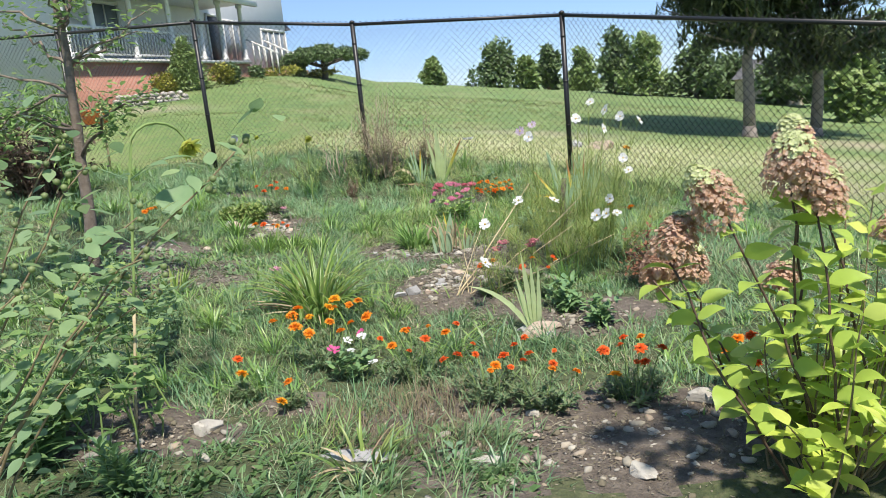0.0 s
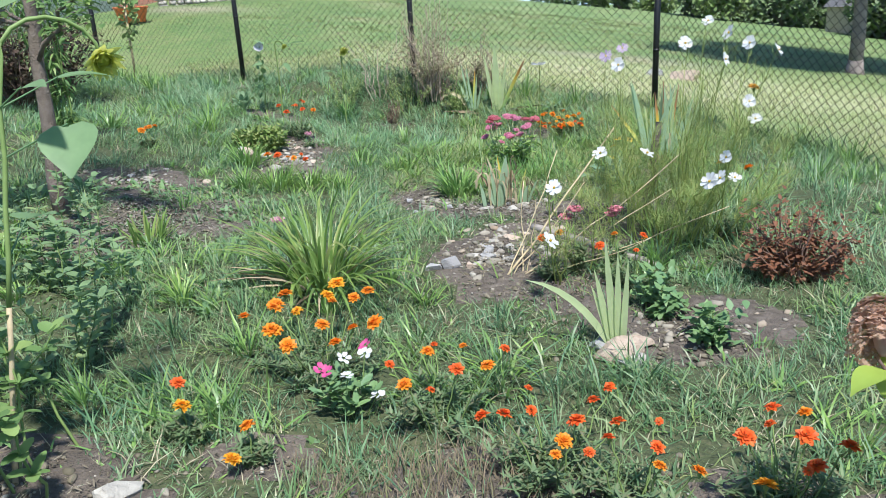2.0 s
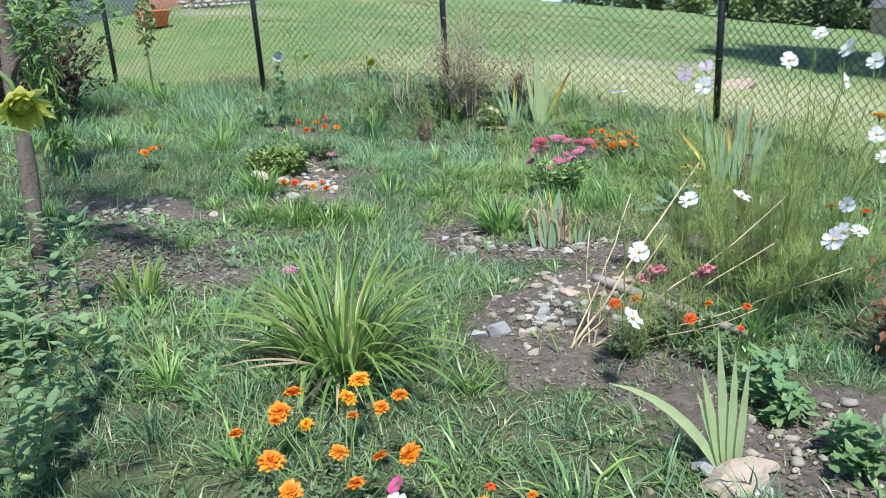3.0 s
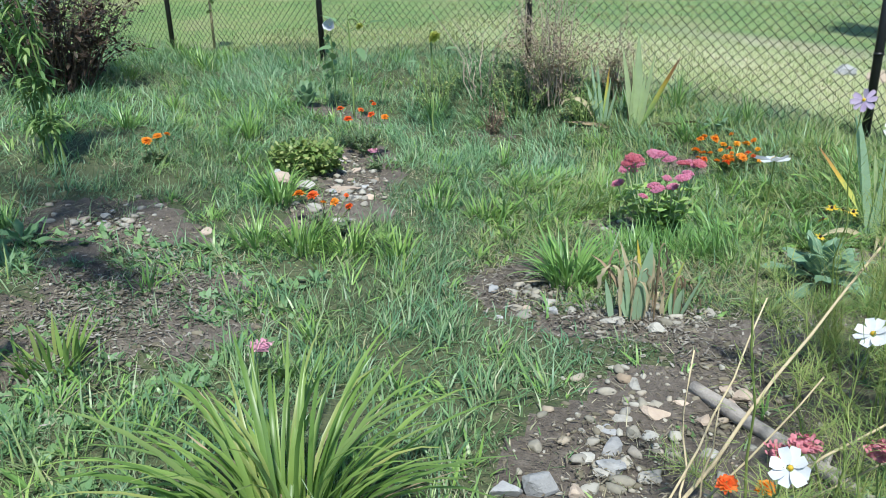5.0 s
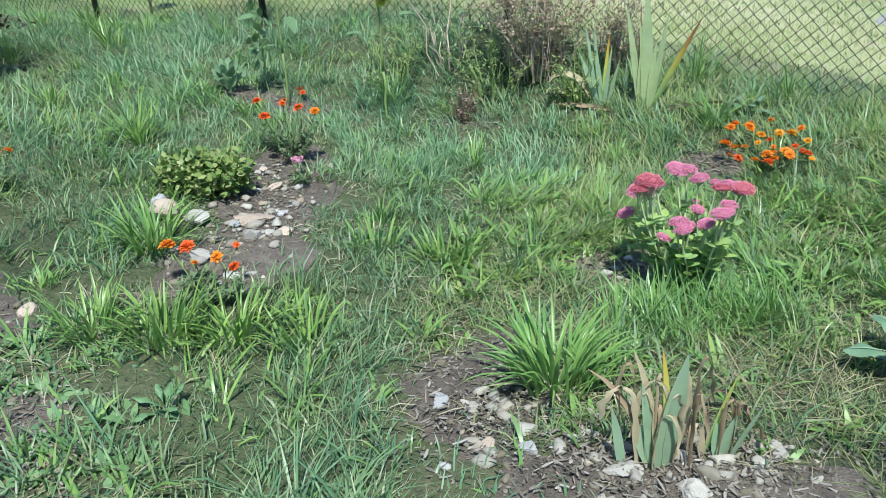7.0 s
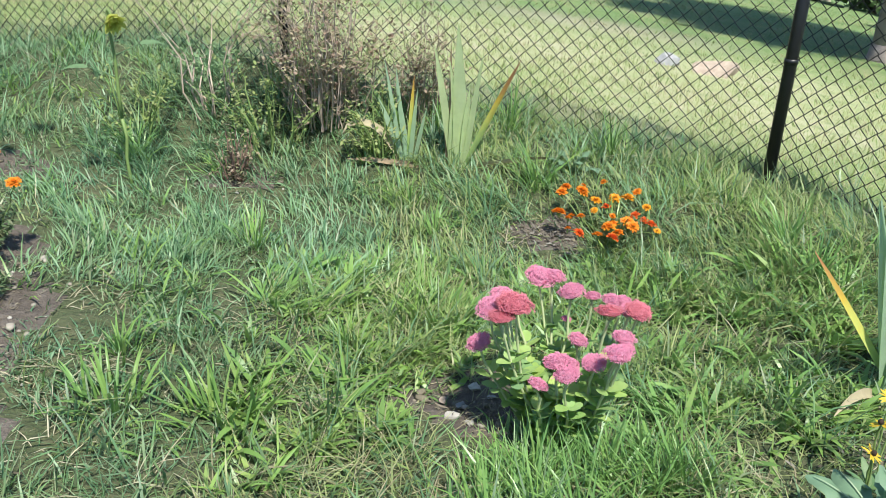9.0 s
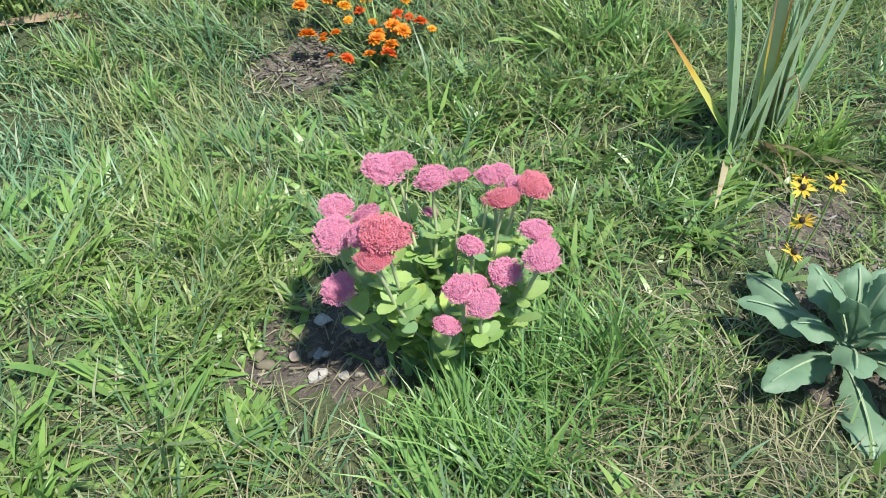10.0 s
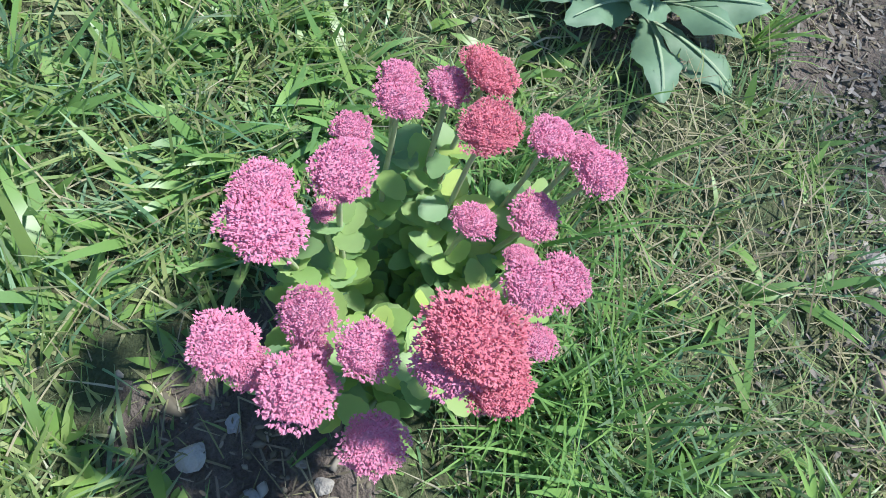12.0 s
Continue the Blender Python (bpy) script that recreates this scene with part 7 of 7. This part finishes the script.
def rubble(n, seed, low, high, power, zones, lift=0.25, spread=0.55):
    """Loose stones or clods lying on patches (x, y, reach in x, reach in y)."""
    r = np.random.default_rng(seed)
    g = Geo()
    area = np.array([z[2] * z[3] for z in zones])
    pick = r.choice(len(zones), n, p=area / area.sum())
    for k in range(n):
        cx, cy, rx, ry = zones[pick[k]][:4]
        x, y = cx + rx * r.normal(0, spread), cy + ry * r.normal(0, spread)
        if outside(x, y) > 0:
            continue
        s = low + (high - low) * r.random() ** power
        w, f = CHIPS[r.integers(6)] if s > 0.014 else CHIPS[6 + r.integers(12)]
        a = r.uniform(0, 6.283)
        c, d = math.cos(a), math.sin(a)
        g.add((w @ np.array([[c, d, 0], [-d, c, 0], [0, 0, 1]])) * s + (x, y, h(x, y) + s * lift + 0.012 * noise.noise(Vector((x, y, 0)) * 3.2)), f)
    return g


PEBBLE = leafy("pebbles", [(0.2, 0.18, 0.16), (0.35, 0.31, 0.27), (0.27, 0.25, 0.24), (0.45, 0.42, 0.38), (0.3, 0.22, 0.17)], 0.0, 0.9, 60)
GRAVEL = [(-1.6, 7.3, 0.2, 0.3), (-1.58, 7.65, 0.18, 0.3), (0.0, 5.25, 0.22, 0.3), (0.15, 5.6, 0.3, 0.25), (0.12, 6.2, 0.35, 0.14), (-0.38, 6.35, 0.14, 0.16), (0.85, 4.2, 0.3, 0.2), (0.6, 2.7, 0.6, 0.25), (-1.25, 2.95, 0.3, 0.18), (-2.45, 6.35, 0.25, 0.2)]
CLOD = leafy("soil_clods", [(0.08, 0.065, 0.054), (0.14, 0.115, 0.095), (0.22, 0.185, 0.155), (0.11, 0.088, 0.072), (0.17, 0.138, 0.112)], 0.0, 0.95, 40)
stuff("pebbles", rubble(1200, 3, 0.004, 0.014, 2.0, BARE), PEBBLE, "scattered small pebbles on bare soil", "pebbles")
stuff("gravel", rubble(620, 5, 0.006, 0.03, 2.2, GRAVEL), PEBBLE, "broken pale stones and gravel in the beds", "gravel")
stuff("soil_clods", rubble(2000, 6, 0.004, 0.02, 2.2, BARE, 0.15), CLOD, "dry crumbled soil clods", "soil")


MULCHED = [(0.12, 6.22, 0.55, 0.26, 1), (-0.45, 6.5, 0.2, 0.28, 1), (0.55, 6.1, 0.35, 0.25, 1), (-1.95, 5.75, 0.45, 0.35, 1), (-1.9, 5.35, 0.35, 0.25, 1), (0.98, 6.18, 0.2, 0.15, 1), (1.12, 7.03, 0.2, 0.16, 1), (0.42, 8.5, 0.2, 0.14, 1)]


def litter(n, seed, zones=BARE, coarse=1.0):
    """Dead leaf and stalk fragments lying on the bare patches."""
    r = np.random.default_rng(seed)
    area = np.array([z[2] * z[3] for z in zones])
    pick = r.choice(len(zones), n, p=area / area.sum())
    b = np.array(zones)[pick]
    X, Y = b[:, 0] + b[:, 2] * r.normal(0, 0.6, n), b[:, 1] + b[:, 3] * r.normal(0, 0.6, n)
    keep = outside(X, Y) < 0
    X, Y = X[keep], Y[keep]
    m = len(X)
    return Geo().strips(np.stack([X, Y, land(X, Y) + r.uniform(0.002, 0.016, m)], 1), r.uniform(0, 6.283, m), 0.008 * coarse ** 0.5 + 0.03 * r.random(m) ** 3, r.uniform(0.0015, 0.005, m) * coarse ** 0.6, r.uniform(1.3, 1.7, m), r.normal(0, 0.3, m), (0.6, 1.0, 0.5), 0, r.normal(0, 0.5, m))


LITTER = leafy("litter", [(0.1, 0.075, 0.06), (0.18, 0.14, 0.11), (0.3, 0.26, 0.21), (0.07, 0.052, 0.042), (0.22, 0.18, 0.15)], 0.05, 0.85, 30)
stuff("mulch", litter(9000, 14, MULCHED, 3.2), leafy("mulch_chips", [(0.04, 0.03, 0.032), (0.09, 0.07, 0.07), (0.22, 0.19, 0.18), (0.06, 0.048, 0.05), (0.36, 0.33, 0.31), (0.13, 0.1, 0.1)], 0.0, 0.9, 40), "dark shredded mulch round the cut-back irises", "mulch")
stuff("dead_litter", litter(16000, 4, BARE, 1.3), LITTER, "grey-brown dead leaf litter and stalk bits", "litter")


# ---- grass ----
def scatter(n, seed, x=(-5.2, 3.2), y=(2.8, 11.6)):
    r = np.random.default_rng(seed)
    X, Y = r.uniform(*x, n), r.uniform(*y, n)
    keep = outside(X, Y) < 0.15
    return r, X[keep], Y[keep]


def patchy(scale, low, high, seed):
    """Thins or thickens a kind of grass from place to place."""
    def cover(X, Y):
        return low + (high - low) * smooth01(0.5 + 1.7 * field(X, Y, scale, seed))
    return cover


def grass_field(n, seed, mat, name, label, length, width, tall=0.0, thin=1.0, rows=(0.8, 1.0, 0.6, 0.04), clumpy=0.0, flat=(0.0, 0.9), cover=None, power=1.3, x=(-5.2, 3.2), y=(2.8, 11.6), spread=0.035, vary=0.5, drift=0.55, low=0.45):
    r, X, Y = scatter(n, seed, x, y)
    az = r.uniform(0, 6.283, len(X))
    lean = r.uniform(*flat, len(X))
    size = np.ones(len(X))
    if clumpy:
        m = int(len(X) / clumpy)
        pick = r.integers(0, m, len(X))
        out = np.abs(r.normal(0, spread, len(X)))
        cx, cy = X[pick], Y[pick]
        big = r.uniform(0.55, 1.35, m)[pick]
        X, Y = cx + out * np.cos(az), cy + out * np.sin(az)
        lean = flat[0] + (flat[1] - flat[0]) * np.clip(0.55 * r.random(len(X)) + 0.45 * out / (1.5 * spread), 0, 1)
        flow = 5.0 * field(cx, cy, 0.6, 31.0) + 2.2 + r.normal(0, 0.8, len(X))
        az = np.where(r.random(len(X)) < drift, flow, az + r.normal(0, 0.6, len(X)))
        size = big
    else:
        cx, cy = X, Y
    keep = r.random(len(X)) > bare(X, Y) * thin
    if cover is not None:
        c = cover(cx, cy)
        keep &= (np.modf(cx * 977.3 + cy * 613.7)[0] % 1.0 < c) if clumpy else (r.random(len(X)) < c)
    if mat in (GRASS, CRAB, YGRASS):
        keep &= r.random(len(X)) > 0.4 * smooth01(1.6 - np.hypot((X - 0.5) / 0.5, (Y - 6.62) / 0.34))
    # gaps between the tufts: thinner, shorter grass bares the shade-dark thatch
    gap = smooth01(0.1 + 2.6 * (field(X, Y, 4.3, 61.0) + 0.6 * field(X, Y, 10.0, 62.0)))
    if mat not in (STRAW, DULLSTRAW, TWIGGY):
        keep &= r.random(len(X)) > 0.5 * gap
        size = size * (1.1 - 0.45 * gap)
    X, Y, az, lean, size = X[keep], Y[keep], az[keep], lean[keep], size[keep]
    m = len(X)
    size = size * (1 + vary * field(X, Y, 1.7, seed)) * (1 - low * bare(X, Y, 1.45))
    edge = smooth01((outside(X, Y) + 0.75) / 0.75)
    ln = length * r.uniform(0.5, 1.2, m) * size * (1 + tall * edge)
    g = Geo().strips(np.stack([X, Y, land(X, Y) - 0.012], 1), az, ln, width * r.uniform(0.6, 1.3, m), lean, r.uniform(0.1, 1.3, m), rows, 0, r.uniform(-0.5, 0.5, m), power)
    stuff(name, g, mat, label, "grass")


YGRASS = leafy("yellowing_grass", [(0.26, 0.4, 0.12), (0.36, 0.48, 0.16), (0.46, 0.5, 0.23), (0.2, 0.36, 0.1), (0.54, 0.52, 0.3)], 0.45, 0.45, 10)
DULLSTRAW = leafy("dull_straw", [(0.34, 0.29, 0.18), (0.46, 0.42, 0.28), (0.22, 0.19, 0.11), (0.3, 0.33, 0.15)], 0.25, 0.6, 12)
TWIGGY = leafy("brown_stalk", [(0.16, 0.11, 0.08), (0.26, 0.19, 0.14), (0.12, 0.1, 0.06), (0.2, 0.24, 0.1)], 0.15, 0.7, 20)
fine = (0.85, 0.95, 0.05)
bit = (1.0, 0.12)
plot = dict(x=(-2.9, 1.7), y=(3.1, 9.3))
grass_field(165000, 21, GRASS, "short_grass", "dense short grass between the taller tufts", 0.075, 0.0048, thin=0.93, rows=bit, flat=(0.1, 1.3), cover=patchy(1.9, 0.75, 1.0, 17.0), **plot)
grass_field(46000, 22, DULLSTRAW, "dead_thatch", "dead straw matted between the grass", 0.07, 0.003, thin=0.4, rows=bit, flat=(0.9, 1.65), cover=patchy(2.6, 0.1, 1.0, 27.0), **plot)
grass_field(92000, 1, GRASS, "grass", "long uncut garden grass", 0.095, 0.0058, 0.6, flat=(0.15, 1.25), rows=fine, cover=patchy(2.3, 0.55, 1.0, 3.0), x=(-4.6, 3.0), y=(2.75, 11.4))
grass_field(78000, 2, GRASS, "grass_tufts", "tufts of longer grass", 0.165, 0.006, 0.45, thin=0.95, clumpy=22, flat=(0.05, 1.15), spread=0.08, rows=fine, cover=patchy(1.3, 0.5, 1.0, 7.0))
grass_field(42000, 3, CRAB, "crabgrass", "broad bright crabgrass blades", 0.125, 0.0088, 0.3, thin=0.93, clumpy=16, flat=(0.2, 1.35), rows=(0.6, 1.0, 0.85, 0.05), cover=patchy(1.1, 0.0, 0.95, 9.0), spread=0.07)
grass_field(26000, 9, CRAB, "tussocks", "bright green upright grass tussocks", 0.19, 0.0078, 0.2, thin=0.98, clumpy=55, flat=(0.02, 0.9), spread=0.045, cover=patchy(0.9, 0.1, 0.8, 21.0), rows=(0.7, 1.0, 0.75, 0.05), drift=0.3)
grass_field(40000, 4, STRAW, "dry_grass", "dry straw blades lying in the grass", 0.14, 0.0036, 0.4, thin=0.35, flat=(0.6, 1.6), rows=fine, clumpy=26, spread=0.12, cover=patchy(2.0, 0.1, 1.0, 5.0))
grass_field(26000, 5, CLOVER, "low_weeds", "low clover and broad-leaved weeds", 0.045, 0.02, 0.0, thin=0.75, rows=(0.3, 1.0, 0.8, 0.1), clumpy=9, flat=(0.4, 1.4), cover=patchy(1.4, 0.05, 0.95, 13.0))
grass_field(5000, 10, WEED, "dark_weeds", "dark leafy seedlings on the stony soil", 0.05, 0.024, 0.0, thin=0.0, rows=(0.3, 1.0, 0.9, 0.1), clumpy=10, flat=(0.3, 1.3), x=(-2.6, -1.2), y=(4.2, 6.3), spread=0.025, low=0.0)
grass_field(11000, 11, CLOVER, "clover", "low clover and ground ivy at the lawn edge", 0.045, 0.022, thin=0.0, rows=(0.3, 1.0, 0.9, 0.1), clumpy=10, flat=(0.3, 1.3), x=(-2.0, 0.3), y=(1.9, 2.92), spread=0.04, low=0.0)
grass_field(4200, 12, GRASS, "edge_grass", "soft grass along the lawn edge", 0.13, 0.0055, thin=0.0, clumpy=20, flat=(0.1, 1.1), x=(-2.6, 0.35), y=(1.9, 2.9), spread=0.05, rows=fine, low=0.0)
grass_field(22000, 13, YGRASS, "yellowing_grass", "yellowing long grass near the fence", 0.14, 0.0058, 0.2, thin=0.9, clumpy=14, flat=(0.15, 1.3), x=(-0.3, 2.6), y=(7.4, 9.6), spread=0.1, rows=fine)
LUSH = leafy("lush_grass", [(0.18, 0.38, 0.19), (0.26, 0.47, 0.26), (0.36, 0.56, 0.34), (0.2, 0.42, 0.16)], 0.42, 0.42, 8, spec=0.45)
grass_field(24000, 18, LUSH, "lush_grass", "lush pale blue-green grass below the fence", 0.14, 0.006, 0.2, thin=0.95, clumpy=18, flat=(0.1, 1.2), x=(-4.6, 1.2), y=(7.6, 10.6), spread=0.09, rows=fine, cover=patchy(1.1, 0.35, 1.0, 51.0))
grass_field(11000, 14, YGRASS, "yellow_blades", "yellow-green blades through the garden grass", 0.13, 0.0055, 0.2, thin=0.95, clumpy=12, flat=(0.1, 1.3), x=(-4.2, 2.0), y=(3.0, 9.6), spread=0.12, rows=fine, cover=patchy(1.2, 0.15, 1.0, 41.0))
grass_field(1500, 15, CRAB, "sedum_grass", "long yellow-green grass at the foot of the sedum", 0.19, 0.006, thin=0.3, clumpy=14, flat=(0.05, 0.8), x=(-0.1, 0.55), y=(6.78, 7.12), spread=0.06)
grass_field(9000, 16, DULLSTRAW, "matted_stalks", "matted dead stalks over the stony soil", 0.11, 0.004, thin=0.0, clumpy=18, flat=(1.1, 1.6), rows=fine, x=(-2.8, -1.3), y=(4.6, 6.6), spread=0.1, low=0.0)
grass_field(1500, 17, TWIGGY, "seedling_stalks", "brown dead seedling stalks between the marigolds", 0.11, 0.0028, thin=0.0, clumpy=12, flat=(0.0, 0.7), rows=fine, x=(-0.55, 0.2), y=(2.7, 3.3), spread=0.06, low=0.0)
near = dict(x=(-0.75, 1.45), y=(6.2, 8.3))
grass_field(9000, 6, YGRASS, "fine_grass", "fine yellowish grass round the sedum", 0.13, 0.0042, rows=fine, flat=(0.2, 1.3), **near)
grass_field(11000, 7, CRAB, "crabgrass_near", "broad crabgrass round the sedum", 0.12, 0.0155, clumpy=12, flat=(0.3, 1.35), rows=(0.5, 0.95, 1.0, 0.7, 0.05), cover=lambda X, Y: np.where(Y > 7.15, 1.0, 0.2), **near)
grass_field(9500, 8, DULLSTRAW, "straw_near", "dry straw round the sedum", 0.19, 0.003, rows=fine, cover=lambda X, Y: np.where(Y < 7.15, 1.0, 0.35), thin=0.4, flat=(0.8, 1.6), **near)


def lawn_blades(n, seed):
    r = np.random.default_rng(seed)
    X, Y = r.uniform(-5, 6, n), r.uniform(4.5, 14, n)
    d = outside(X, Y)
    keep = (d > 0.05) & (r.random(n) < np.exp(-d / 2.2)) & (r.random(n) < 0.35 + 0.65 * (np.sin(2.1 * X + 1.7 * Y) * np.sin(1.3 * Y - 2.6 * X + 1) > -0.35))
    X, Y = X[keep], Y[keep]
    m = len(X)
    return Geo().strips(np.stack([X, Y, land(X, Y) - 0.005], 1), r.uniform(0, 6.283, m), r.uniform(0.03, 0.08, m), 0.0065, r.uniform(0.2, 1.3, m), 0.4, (0.9, 0.9, 0.05))


def lawn_tufts(n, seed):
    """Coarser tufts and dry bits scattered far over the lawn."""
    r = np.random.default_rng(seed)
    X, Y = r.uniform(-9, 13, n), 9.6 + 20 * r.random(n) ** 1.2
    m = n // 14
    pick = r.integers(0, m, n)
    X, Y = X[pick] + r.normal(0, 0.16, n), Y[pick] + r.normal(0, 0.16, n)
    keep = outside(X, Y) > 0.5
    X, Y = X[keep], Y[keep]
    m = len(X)
    return Geo().strips(np.stack([X, Y, land(X, Y) - 0.006], 1), r.uniform(0, 6.283, m), r.uniform(0.03, 0.07, m), 0.012 + 0.001 * (Y - 9), r.uniform(0.7, 1.45, m), 0.0, (1.0, 0.3))


TUFT = leafy("lawn_tuft", [(0.08, 0.17, 0.05), (0.13, 0.24, 0.07), (0.28, 0.37, 0.11), (0.38, 0.38, 0.17), (0.44, 0.37, 0.24), (0.16, 0.28, 0.08)], 0.35, 0.6, 3)
stuff("lawn_tufts", lawn_tufts(40000, 8), TUFT, "darker and drier tufts over the mown lawn", "grass")
stuff("lawn_grass", lawn_blades(230000, 5), LAWN, "short mown lawn beyond the fence", "grass")
